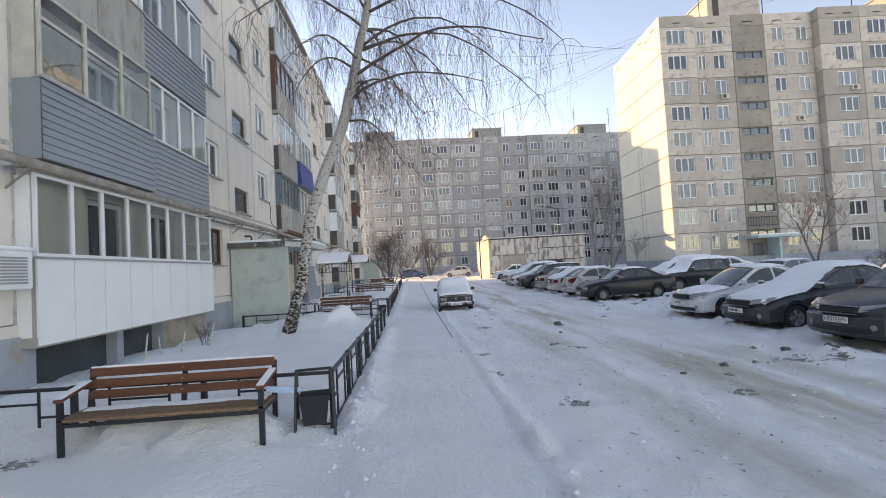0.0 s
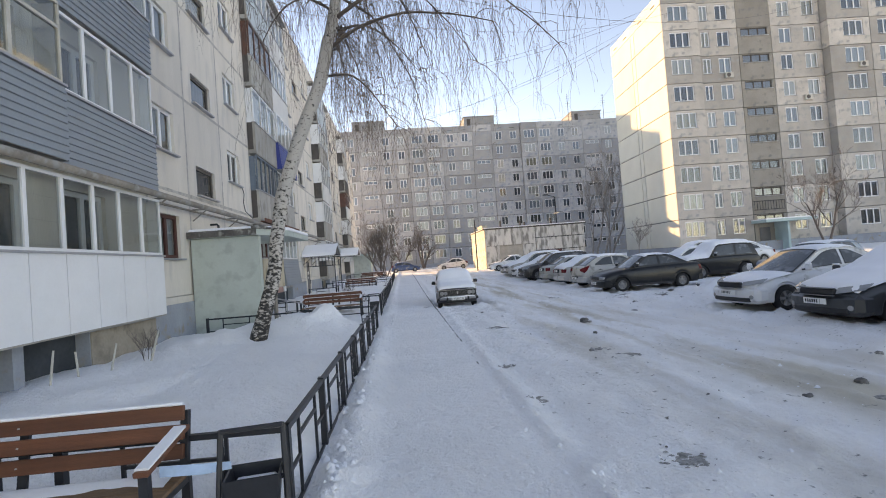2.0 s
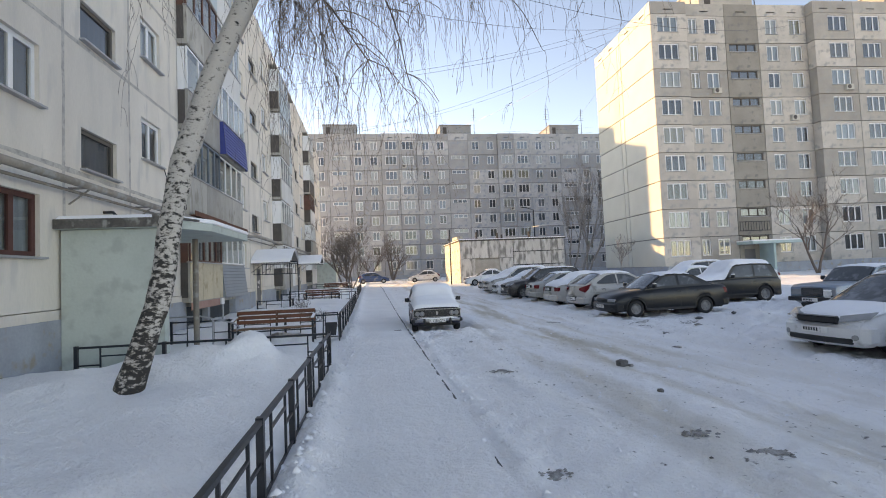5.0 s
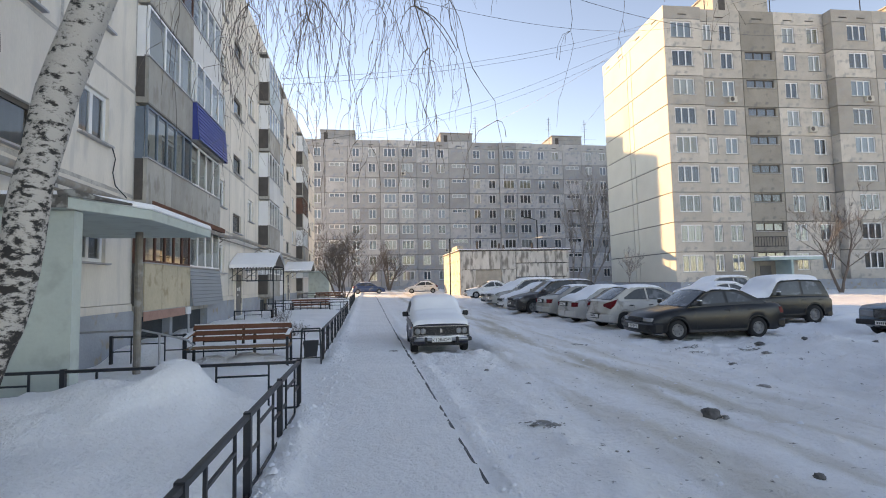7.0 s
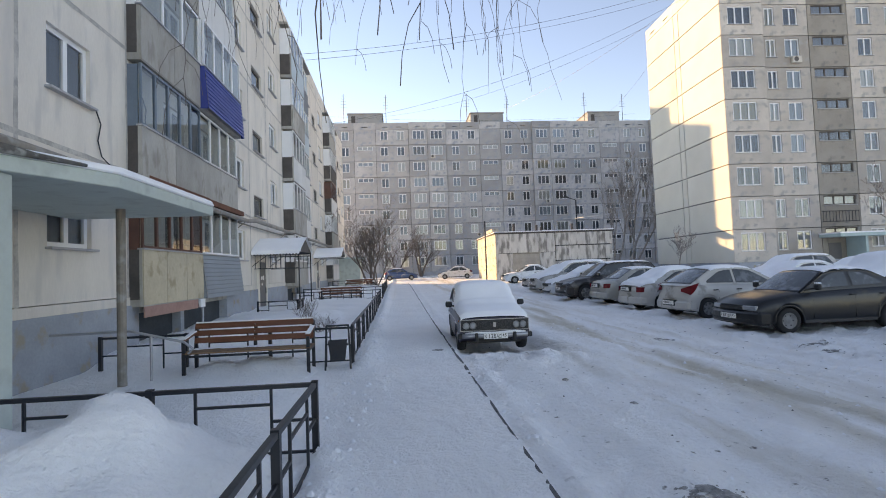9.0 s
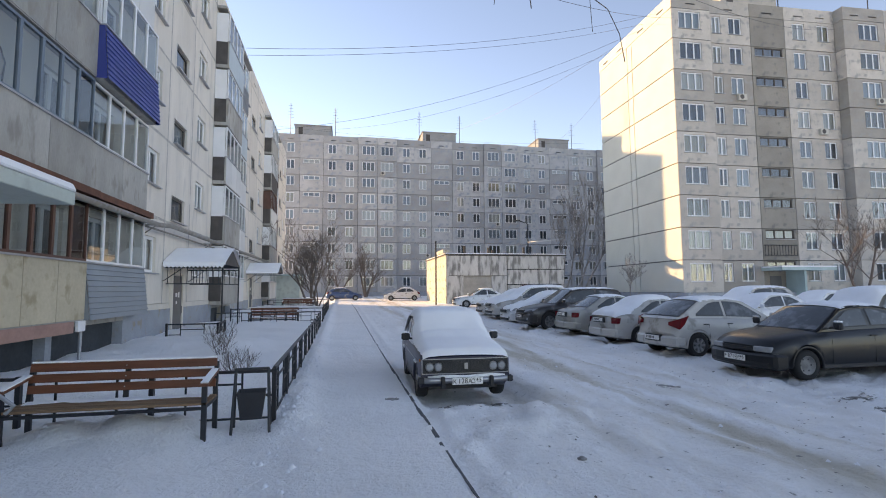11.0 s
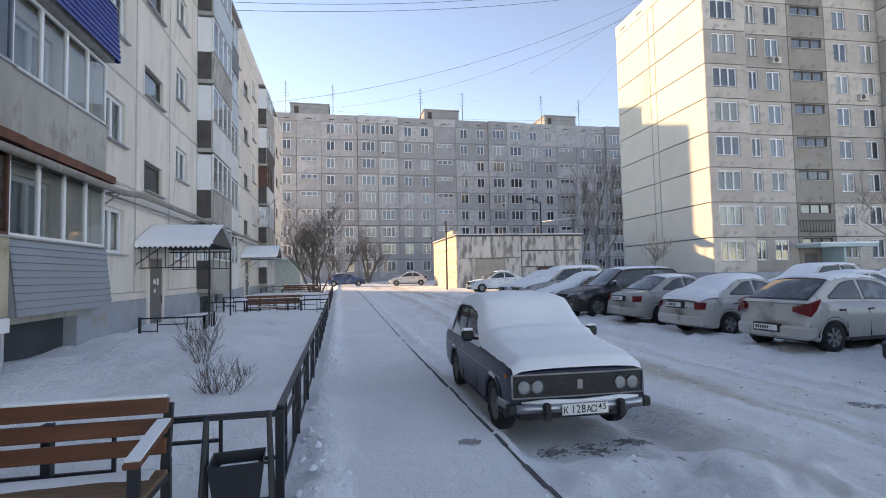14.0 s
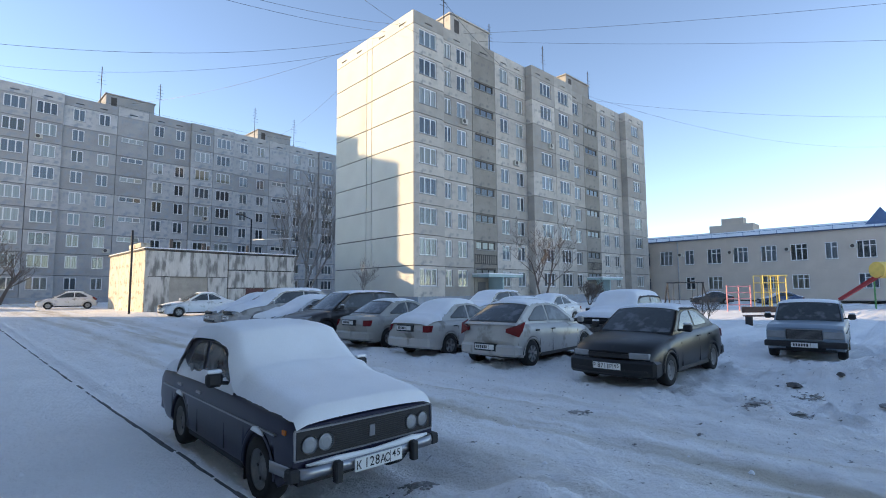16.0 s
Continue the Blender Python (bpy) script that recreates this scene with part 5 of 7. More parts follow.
crumbs("grit_crumbs", "dark grit and dirty ice crumbs on the drive", 260, 5, lambda g: (g.choice((g.uniform(1.6, 7.4), g.gauss(6.6, 0.8))), g.uniform(4, 26)), ICE, 0.004, 0.022)

# cars
TYRE = mat("tyre_rubber", (0.018, 0.018, 0.019), 0.85, 0.2, 6, 40, 0.2)
RIM = mat("alloy_rim", (0.35, 0.36, 0.37), 0.35, 0.15, 6, 40, 0.05, metal=0.7)
STEEL_RIM = mat("steel_rim_dirty", (0.22, 0.22, 0.22), 0.6, 0.2, 6, 40, 0.1, metal=0.3)
CHROME = mat("chrome", (0.33, 0.34, 0.36), 0.32, 0.05, 4, 30, 0, metal=1.0)
CAR_GLASS = mat("car_glass", (0.06, 0.068, 0.072), 0.06, 0.2, 1.5, 12, 0, spec=0.5, dirt=(0.15, 0.16, 0.17), dirt_amount=0.35)
LAMP_CLEAR = mat("lamp_glass", (0.30, 0.31, 0.32), 0.15, 0.1, 8, 60, 0.05, spec=0.8)
LAMP_RED = mat("red_lamp_plastic", (0.17, 0.012, 0.016), 0.2, 0.1, 8, 60, 0)
LAMP_ORANGE = mat("orange_lamp_plastic", (0.65, 0.18, 0.02), 0.25, 0.1, 8, 60, 0)
BLACK_PLASTIC = mat("black_plastic", (0.022, 0.022, 0.024), 0.6, 0.15, 4, 40, 0.1)
GRILLE = mat("dull_grille_metal", (0.06, 0.06, 0.065), 0.5, 0.2, 6, 40, 0, metal=0.4)
PLATE_WHITE = mat("plate_white", (0.82, 0.82, 0.80), 0.45, 0.08, 6, 40, 0)
INK = mat("plate_ink", (0.015, 0.015, 0.017), 0.6, 0.05, 6, 40, 0)
PAINTS = {}


def paint(name, col, rough=0.28, grime=0.2, grime_col=(0.28, 0.27, 0.26), spec=0.55):
    if name not in PAINTS:
        PAINTS[name] = mat(name, col, rough, 0.06, 1.2, 30, 0.02, spec=spec, dirt=grime_col, dirt_amount=grime)
    return PAINTS[name]


def interp(pts, x):
    for (a, za), (b, zb) in zip(pts, pts[1:]):
        if a <= x <= b:
            return za + (zb - za) * (x - a) / (b - a) if b > a else za
    return pts[0][1] if x < pts[0][0] else pts[-1][1]


def text_mesh(body, size, material):
    c = bpy.data.curves.new("lettering", "FONT")
    c.body, c.size, c.align_x, c.align_y = body, size, "CENTER", "CENTER"
    c.offset = 0.0009
    ob = bpy.data.objects.new("lettering", c)
    scene.collection.objects.link(ob)
    dg = bpy.context.evaluated_depsgraph_get()
    me = bpy.data.meshes.new_from_object(ob.evaluated_get(dg))
    bpy.data.objects.remove(ob)
    me.materials.clear()
    me.materials.append(material)
    return me


def plate(parent, m, text="", region=""):
    p = part("number_plate", Shape().box(-0.26, -0.012, -0.056, 0.26, 0, 0.056), PLATE_WHITE, parent, "white number plate", m=m)
    part("plate_divider", Shape().box(0.122, -0.014, -0.052, 0.126, -0.0122, 0.052), INK, p)
    if text:
        for k, ch in enumerate(text.replace(" ", "")):
            big = ch.isdigit()
            place("plate_character", text_mesh(ch, 0.118 if big else 0.104, INK), p, pose((-0.222, -0.14, -0.082, -0.024, 0.038, 0.09)[k], -0.0145, -0.002 if big else -0.008, 90, 0, 0) @ Matrix.Diagonal((0.86, 1, 1, 1)))
        for k, ch in enumerate(region):
            place("plate_character", text_mesh(ch, 0.092, INK), p, pose(0.165 + 0.052 * k, -0.0145, 0.012, 90, 0, 0) @ Matrix.Diagonal((0.9, 1, 1, 1)))
    else:
        for k in range(6):
            part("plate_mark", Shape().box(-0.22 + 0.052 * k, -0.014, -0.032, -0.188 + 0.052 * k, -0.0122, 0.032), INK, p)
    return p


def wheel(parent, x, y, r, w, side, rim_mat, spokes=0):
    prof = [(r * 0.62, 0), (r * 0.66, -0.0), (r * 0.92, -0.01), (r, 0.03), (r, w - 0.03), (r * 0.92, w + 0.01), (r * 0.62, w)]
    n = 26
    rows = []
    for k in range(n + 1):
        a = 2 * math.pi * k / n
        rows.append([(math.cos(a) * q, (side * (w / 2 - o)), math.sin(a) * q) for q, o in prof])
    t = place("wheel", Shape().grid(rows).mesh("wheel", TYRE, True), parent, pose(x, y, r))
    s = Shape()
    rp = [(0.0, 0.035), (r * 0.18, 0.03), (r * 0.3, 0.055), (r * 0.5, 0.05), (r * 0.58, 0.01), (r * 0.64, 0.0), (r * 0.64, w * 0.6)]
    s.grid([[(math.cos(2 * math.pi * k / n) * q, side * (w / 2 - o), math.sin(2 * math.pi * k / n) * q) for q, o in rp] for k in range(n + 1)])
    rim = place("rim", s.mesh("rim", STEEL_RIM if spokes else rim_mat, True), t)
    for k in range(spokes):
        a = 2 * math.pi * k / spokes
        b = Shape().box(r * 0.12, -0.012, -0.03, r * 0.62, 0.012, 0.03, Matrix.Translation((0, side * (w / 2 - 0.012), 0)) @ Euler((0, -a, 0)).to_matrix().to_4x4())
        place("spoke", b.mesh("spoke", rim_mat), t)
    for k in range(0 if spokes else 6):
        a = 2 * math.pi * k / 6
        h = Shape().tube([(math.cos(a) * r * 0.42, side * (w / 2 - 0.049), math.sin(a) * r * 0.42), (math.cos(a) * r * 0.42, side * (w / 2 - 0.043), math.sin(a) * r * 0.42)], r * 0.055, 8)
        place("rim_hole", h.mesh("rim_hole", BLACK_PLASTIC), t)


def rounded(pts, rounds=2):
    """Corner cutting that keeps the two ends."""
    for _ in range(rounds):
        out = [pts[0]]
        for (a, za), (b, zb) in zip(pts, pts[1:]):
            out += [(a * 0.75 + b * 0.25, za * 0.75 + zb * 0.25), (a * 0.25 + b * 0.75, za * 0.25 + zb * 0.75)]
        pts = out + [pts[-1]]
    return pts


def car(label, m, spec, body_mat, snow=0.0, group="", glass=None, text="", region="", snow_parts=("hood", "front", "roof", "rear", "deck"), category="car", name="car"):
    """A parked car. Local x runs to its nose, y to its left. spec: dictionary of measures."""
    L, W, H = spec["L"], spec["W"], spec["H"]
    top = rounded([(x * L, z) for x, z in spec["top"]])
    xw, xf, xr, xb = [q * L for q in spec["cabin"]]
    r = spec["r"]
    ax_f, ax_r = spec["axles"][0] * L, spec["axles"][1] * L
    sill = spec.get("sill", 0.24)
    square = spec.get("square")
    drift = spec.get("drift")
    glass = glass or CAR_GLASS
    bow = spec.get("bow", 0.13)
    root = place(name, None, None, m, label, category, group)

    def half(x):
        q = min(1, abs(2 * x / L))
        return W / 2 * (1 - spec.get("taper", 0.10) * q ** 6)

    def warp(x, y):
        """Nose and tail curve in plan."""
        return x - math.copysign(bow * min(1.2, abs(2 * y / W)) ** 2.2 * ss(0.62, 1.0, abs(2 * x / L)), x)

    xs_ = set(np.linspace(-L / 2, L / 2, 41).tolist())
    for a in (ax_f, ax_r):
        xs_ |= set((a + (r + 0.06) * np.cos(np.linspace(0, math.pi, 15))).tolist())
    rows = []
    arch = r + 0.055
    for x in sorted(xs_):
        zs = interp(top, x)
        q = abs(2 * x / L)
        zb = sill + spec.get("lift", 0.5) * max(0, q - 0.86)
        for a in (ax_f, ax_r):
            if abs(x - a) < arch:
                zb = max(zb, r + math.sqrt(max(0, arch * arch - (x - a) ** 2)) - 0.02)
        w = half(x)
        if square:
            zz = [zb, zb + 0.05, max(zb + 0.06, sill + 0.24), max(zb + 0.08, zs * 0.72), max(zb + 0.085, zs - 0.06), max(zb + 0.09, zs - 0.028), zs - 0.004, zs + 0.012, zs + 0.02]
            ww = [w * 0.955, w * 0.985, w, w * 0.998, w * 0.99, w * 0.975, w * 0.94, w * 0.5, 0]
        else:
            zz = [zb, zb + 0.05, max(zb + 0.06, sill + 0.2), max(zb + 0.07, zs * 0.62), max(zb + 0.08, zs - 0.17), max(zb + 0.09, zs - 0.075), zs - 0.022, zs + 0.012, zs + 0.024]
            ww = [w * 0.94, w * 0.975, w * 0.995, w, w * 0.985, w * 0.95, w * 0.87, w * 0.48, 0]
        hlf = [(warp(x, b), b, c) for b, c in zip(ww, zz)]
        inner = max(sill + 0.02, zb - 0.01 if q > 0.86 else 0)
        rows.append([(x, w * 0.5, inner)] + hlf + [(p[0], -p[1], p[2]) for p in reversed(hlf[:-1])] + [(x, -w * 0.5, inner)])
    s = Shape().grid(rows)
    n = len(rows[0])
    s.f.append(tuple(range(n)))
    s.f.append(tuple(reversed(range(len(s.v) - n, len(s.v)))))
    body = place("body", s.mesh("body", body_mat, True, merge=True), root)
    md = body.modifiers.new("edges", "EDGE_SPLIT")
    md.split_angle = radians(42)
    part("underbody", Shape().box(-L / 2 + 0.25, -W / 2 + 0.2, 0.2, L / 2 - 0.25, W / 2 - 0.2, 0.6), BLACK_PLASTIC, root)
    for a in (ax_f, ax_r):
        for q in (1, -1):
            well, y0, y1 = Shape(), q * (W / 2 - 0.3), q * (W / 2 - 0.03)
            arc = [(a + (arch - 0.008) * math.cos(math.pi * k / 14), r + (arch - 0.028) * math.sin(math.pi * k / 14)) for k in range(15)]
            well.grid([[(x, y0, z), (x, y1, z)] for x, z in arc])
            well.face(*[(x, y0, z) for x, z in arc])
            part("wheel_well", well, BLACK_PLASTIC, root)
    # cabin: one curved shell, with the panes laid in it
    wb, wr = W / 2 * (0.92 if square else 0.885), W / 2 * spec.get("roof_w", 0.72)
    zb_w, zb_r = interp(top, xw), interp(top, xb)
    zlow = min(zb_w, zb_r)
    span_f, HC = xf - xr, H - 0.035
    prof = [(xb, zb_r - 0.02), (xb + (xr - xb) * 0.8, zb_r + (HC - 0.045 - zb_r) * 0.8), (xr, HC - 0.045), (xr + span_f * 0.22, HC - 0.008), (xr + span_f * 0.55, HC), (xf - span_f * 0.2, HC - 0.012), (xf, HC - 0.05), (xw + (xf - xw) * 0.82, zb_w + (HC - 0.05 - zb_w) * 0.82), (xw, zb_w - 0.02)]
    prof = rounded(prof)

    def prof_z(x):
        return interp(prof, x)

    def side_y(z):
        t = min(1, max(0, (z - zlow) / (HC - zlow)))
        return wb + (wr - wb) * t ** 1.3

    def skin(k, u, lift=0.0):
        """A point of the shell's upper side: k along the profile, u from side to side."""
        i = min(len(prof) - 2, int(k))
        f = k - i
        (xa, za), (xc, zc) = prof[i], prof[i + 1]
        x, z = xa + (xc - xa) * f, za + (zc - za) * f
        d = math.hypot(xc - xa, zc - za) or 1
        nx, nz = -(zc - za) / d, (xc - xa) / d
        t = min(1, max(0, (z - zlow) / (HC - zlow)))
        sg = 1 if x > (xf + xr) / 2 else -1
        c = 1 - u * u
        return Vector((x + sg * 0.10 * c * (1 - t) ** 0.8 * (0.5 if square else 1) + nx * lift, u * side_y(z), z + 0.04 * c * t + nz * lift))

    N = len(prof)
    cab = Shape().grid([[skin(k, u / 6) for u in range(-6, 7)] for k in range(N)])
    for q in (1, -1):
        cols = []
        for x, zt in prof:
            zb = min(zt, interp(top, x) - 0.03)
            cols.append([(x, q * side_y(zb + (zt - zb) * v / 6), zb + (zt - zb) * v / 6) for v in range(7)])
        cab.grid(cols)
    place("cabin", cab.mesh("cabin", body_mat, True, merge=True), root)

    def k_range(front, lo, hi):
        ks = [k * 0.1 for k in range((N - 1) * 10 + 1)]
        good = [k for k in ks if (skin(k, 0).x > (xf + xr) / 2) == front and lo <= skin(k, 1).z <= hi]
        return good[0], good[-1]

    for front, nm in ((True, "windscreen"), (False, "rear_window")):
        zb = zb_w if front else zb_r
        base = zb + (0.0 if front else spec.get("rear_base", 0.03))
        for lo, hi, ue, lift, mt, nn in ((base, HC - 0.055, 0.95, 0.004, BLACK_PLASTIC, "window_seal"), (base + 0.02, HC - 0.072, 0.915, 0.008, glass, nm)):
            k0, k1 = k_range(front, lo, hi)
            part(nn, Shape().grid([[skin(k0 + (k1 - k0) * j / 10, ue * u / 6, lift) for u in range(-6, 7)] for j in range(11)]), mt, root, smooth=True)
    xm = (xf + xr) / 2 + spec.get("bpillar", 0.0) * L
    cp = spec.get("cpillar", 0.06) * 2.2 + 0.05
    for q in (1, -1):
        for x0, x1 in ((xm + 0.035, xw), (xb, xm - 0.035)):
            for pad, lift, mt, nn in ((0.0, 0.004, BLACK_PLASTIC, "window_seal"), (0.018, 0.008, CAR_GLASS, "side_window")):
                cols = []
                for j in range(41):
                    x = x0 + pad + (x1 - x0 - 2 * pad) * j / 40
                    zt = min(prof_z(x), prof_z(x - cp), prof_z(x + 0.09)) - 0.05 - pad
                    zb = interp(top, x) + 0.028 + pad
                    if zt - zb > 0.04:
                        cols.append([(x, q * (side_y(zb + (zt - zb) * v / 4) + lift), zb + (zt - zb) * v / 4) for v in range(5)])
                if len(cols) > 2:
                    part(nn, Shape().grid(cols), mt, root, smooth=True)
    for x in (ax_f, ax_r):
        for q in (1, -1):
            wheel(root, x, q * (W / 2 - spec.get("tw", 0.185) / 2 - 0.02), r, spec.get("tw", 0.185), q, spec.get("rim", RIM), spec.get("spokes", 5))
    zm = zb_w + 0.06
    for q in (1, -1):
        mh = spec.get("mirror_h", 0.12)
        part("mirror_stalk", Shape().tube([(xw - 0.27, q * W / 2 * 0.9, zm), (xw - 0.27, q * (W / 2 + 0.06), zm + 0.02)], 0.02, 6), BLACK_PLASTIC, root)
        part("mirror", Shape().box(xw - 0.32, q * (W / 2 + 0.02), zm - 0.02, xw - 0.22, q * (W / 2 + 0.06 + mh), zm + mh), spec.get("mirror", body_mat), root, bevel=0.03)
        for xh in (xm + 0.12, xm - 0.62):
            part("door_handle", Shape().box(xh - 0.16, q * half(0) * 0.985, interp(top, -0.2) - 0.16, xh, q * (half(0) + 0.012), interp(top, -0.2) - 0.13), spec.get("handle", BLACK_PLASTIC), root, bevel=0.005)
        for xd in (xw - 0.24, xm, ax_r + 0.33):
            zt, hw = interp(top, xd), half(xd)
            part("door_seam", Shape().box(xd - 0.004, q * hw * 0.985, sill + 0.08, xd + 0.004, q * (hw + 0.0015), zt * 0.62).box(xd - 0.004, q * hw * 0.955, zt * 0.62, xd + 0.004, q * (hw * 0.99 + 0.0015), zt - 0.17), BLACK_PLASTIC, root)
        part("sill_strip", Shape().box(ax_r + arch + 0.02, q * W / 2 * 0.93, sill - 0.01, ax_f - arch - 0.02, q * W / 2 * 0.985, sill + 0.07), BLACK_PLASTIC, root, bevel=0.01)
        for xa in (ax_f, ax_r):
            lip = [[(xa + rad * math.cos(math.pi * k / 16), q * (W / 2 * wk), r - 0.01 + rad * math.sin(math.pi * k / 16)) for rad, wk in ((arch - 0.012, 0.985), (arch, 1.006), (arch + 0.025, 0.996))] for k in range(17)]
            part("wheel_arch", Shape().grid(lip), body_mat, root, smooth=True)
            if snow and drift:
                part("arch_snow", Shape().tube([(xa + (arch + 0.012) * math.cos(a), q * (W / 2 + 0.006), r + (arch + 0.012) * math.sin(a)) for a in (1.15, 1.35, 1.55, 1.75, 1.95)], [0.006, 0.026, 0.03, 0.024, 0.006], 8), SNOW_CLEAN, root, smooth=True)
        if spec.get("moulding"):
            part("side_moulding", Shape().box(-0.43 * L, q * half(0.40 * L) * 0.985, 0.665, 0.43 * L, q * (half(0) + 0.008), 0.682), spec["moulding"], root)
    before = set(root.children)
    spec["face"](root, spec, body_mat, text, region)
    spec["tail"](root, spec, body_mat, text, region)
    for ob in [k for c in root.children if c not in before for k in (c, *c.children)]:
        if ob.name.startswith(("number", "plate")):
            continue
        bm = bmesh.new()
        bm.from_mesh(ob.data)
        long_ = [e for e in bm.edges if abs(e.verts[0].co.y - e.verts[1].co.y) > 0.35]
        if long_:
            bmesh.ops.subdivide_edges(bm, edges=long_, cuts=7, use_grid_fill=True)
        for v in bm.verts:
            v.co.x = warp(v.co.x, v.co.y)
        bm.to_mesh(ob.data)
        bm.free()
    if snow:
        names = [("deck", -L / 2 + 0.04, xb), ("rear", xb, xr), ("roof", xr, xf), ("front", xf, xw), ("hood", xw, L / 2 + (0.012 if drift else -0.06))]
        spans = []
        for nm, a, b in names:
            if nm in snow_parts:
                if spans and abs(spans[-1][1] - a) < 1e-6:
                    spans[-1][1] = b
                else:
                    spans.append([a, b])
        for a, b in spans:
            rows = []
            steps = 80 if drift else 40
            for k in range(steps + 1):
                x = a + (b - a) * k / steps
                e = min(1, min((x - a) / 0.14, (b - x) / (0.055 if drift else 0.14)) + 0.02)
                e = math.sqrt(max(0, 1 - (1 - e) ** 2))
                inside = xb < x < xw
                zc = max(prof_z(x) if inside else 0, interp(top, x) + 0.0)
                w = half(x) * (0.975 if drift else 0.93)
                if inside and zc > interp(top, x) + 0.02:
                    w = side_y(zc) + (0.045 if drift else 0.015)
                fill = 0.0
                if a < xw < b:
                    fill += 0.10 * math.exp(-((x - xw - 0.02) / 0.22) ** 2)
                if a < xb < b:
                    fill += 0.08 * math.exp(-((x - xb) / 0.2) ** 2)
                cols = []
                for j in range(-8, 9):
                    u = j / 8
                    c = 1 - u * u
                    nz = noise.noise((x * 1.6, u * 2.0, L + W)) * 0.5 + noise.noise((x * 6, u * 5, L)) * 0.2
                    th = (snow * e * (1 - (0.5 * ss(xw, L / 2, x) if drift else 0)) * (1 + 0.35 * nz) + fill * min(1, snow * 12)) * math.sqrt(max(0, 1 - abs(u) ** (8 if drift else 5))) - (0.015 if abs(j) == 8 else 0)
                    y = u * (w + 0.03 * noise.noise((x * 5, u, W)) + 0.015 * noise.noise((x * 17, u, W)))
                    crown = 0.04 * c * min(1, max(0, (zc - zlow) / (HC - zlow))) if inside else 0.02 * c
                    cols.append((warp(x, y), y, zc + crown + 0.012 + th - 0.012 * abs(u) ** 3))
                rows.append(cols)
            part("snow_cover", Shape().grid(rows), SNOW_CLEAN, root, smooth=True)
        for q in (1, -1):
            part("mirror_snow", Shape().box(xw - 0.31, q * (W / 2 + 0.03), zm + mh - 0.005, xw - 0.23, q * (W / 2 + 0.05 + mh), zm + mh + 0.03), SNOW_CLEAN, root, bevel=0.012)
            if drift:
                # snow lying on the belt line and against the side windows
                dr = []
                for k in range(49):
                    t = k / 48
                    x = xw - 0.05 + (xb + 0.1 - xw) * t
                    z0, zt = interp(top, x) + 0.0, prof_z(x)
                    hgt = min(zt - z0, 0.05 + 0.13 * abs(noise.noise((x * 1.9, q * 3.0, 2.0))) + 0.05 * noise.noise((x * 7, q, 1)) + 0.2 * (2 * t - 1) ** 6)
                    hgt = max(hgt, 0.015)
                    dr.append([(x, q * (half(x) * 0.985), z0 - 0.03), (x, q * (half(x) * 0.97), z0 + 0.005), (x, q * (side_y(z0 + hgt * 0.5) + 0.03), z0 + hgt * 0.5), (x, q * (side_y(z0 + hgt) + 0.014), z0 + hgt), (x, q * (side_y(z0 + hgt) - 0.02), z0 + hgt + 0.004)])
                part("window_snow", Shape().grid(dr), SNOW_CLEAN, root, smooth=True)
    return root


def ring_lamp(parent, x, y, z, rad, nm="headlight"):
    lamp_ = part(nm, Shape().tube([(x - 0.03, y, z), (x + 0.004, y, z), (x + 0.016, y, z)], [rad, rad, rad * 0.6], 18), LAMP_CLEAR, parent)
    rows = []
    for k in range(19):
        a = 2 * math.pi * k / 18
        rows.append([(x + 0.002, y + math.cos(a) * rad, z + math.sin(a) * rad), (x + 0.02, y + math.cos(a) * rad * 1.08, z + math.sin(a) * rad * 1.08), (x - 0.01, y + math.cos(a) * rad * 1.16, z + math.sin(a) * rad * 1.16)])
    part("lamp_ring", Shape().grid(rows), CHROME, lamp_)


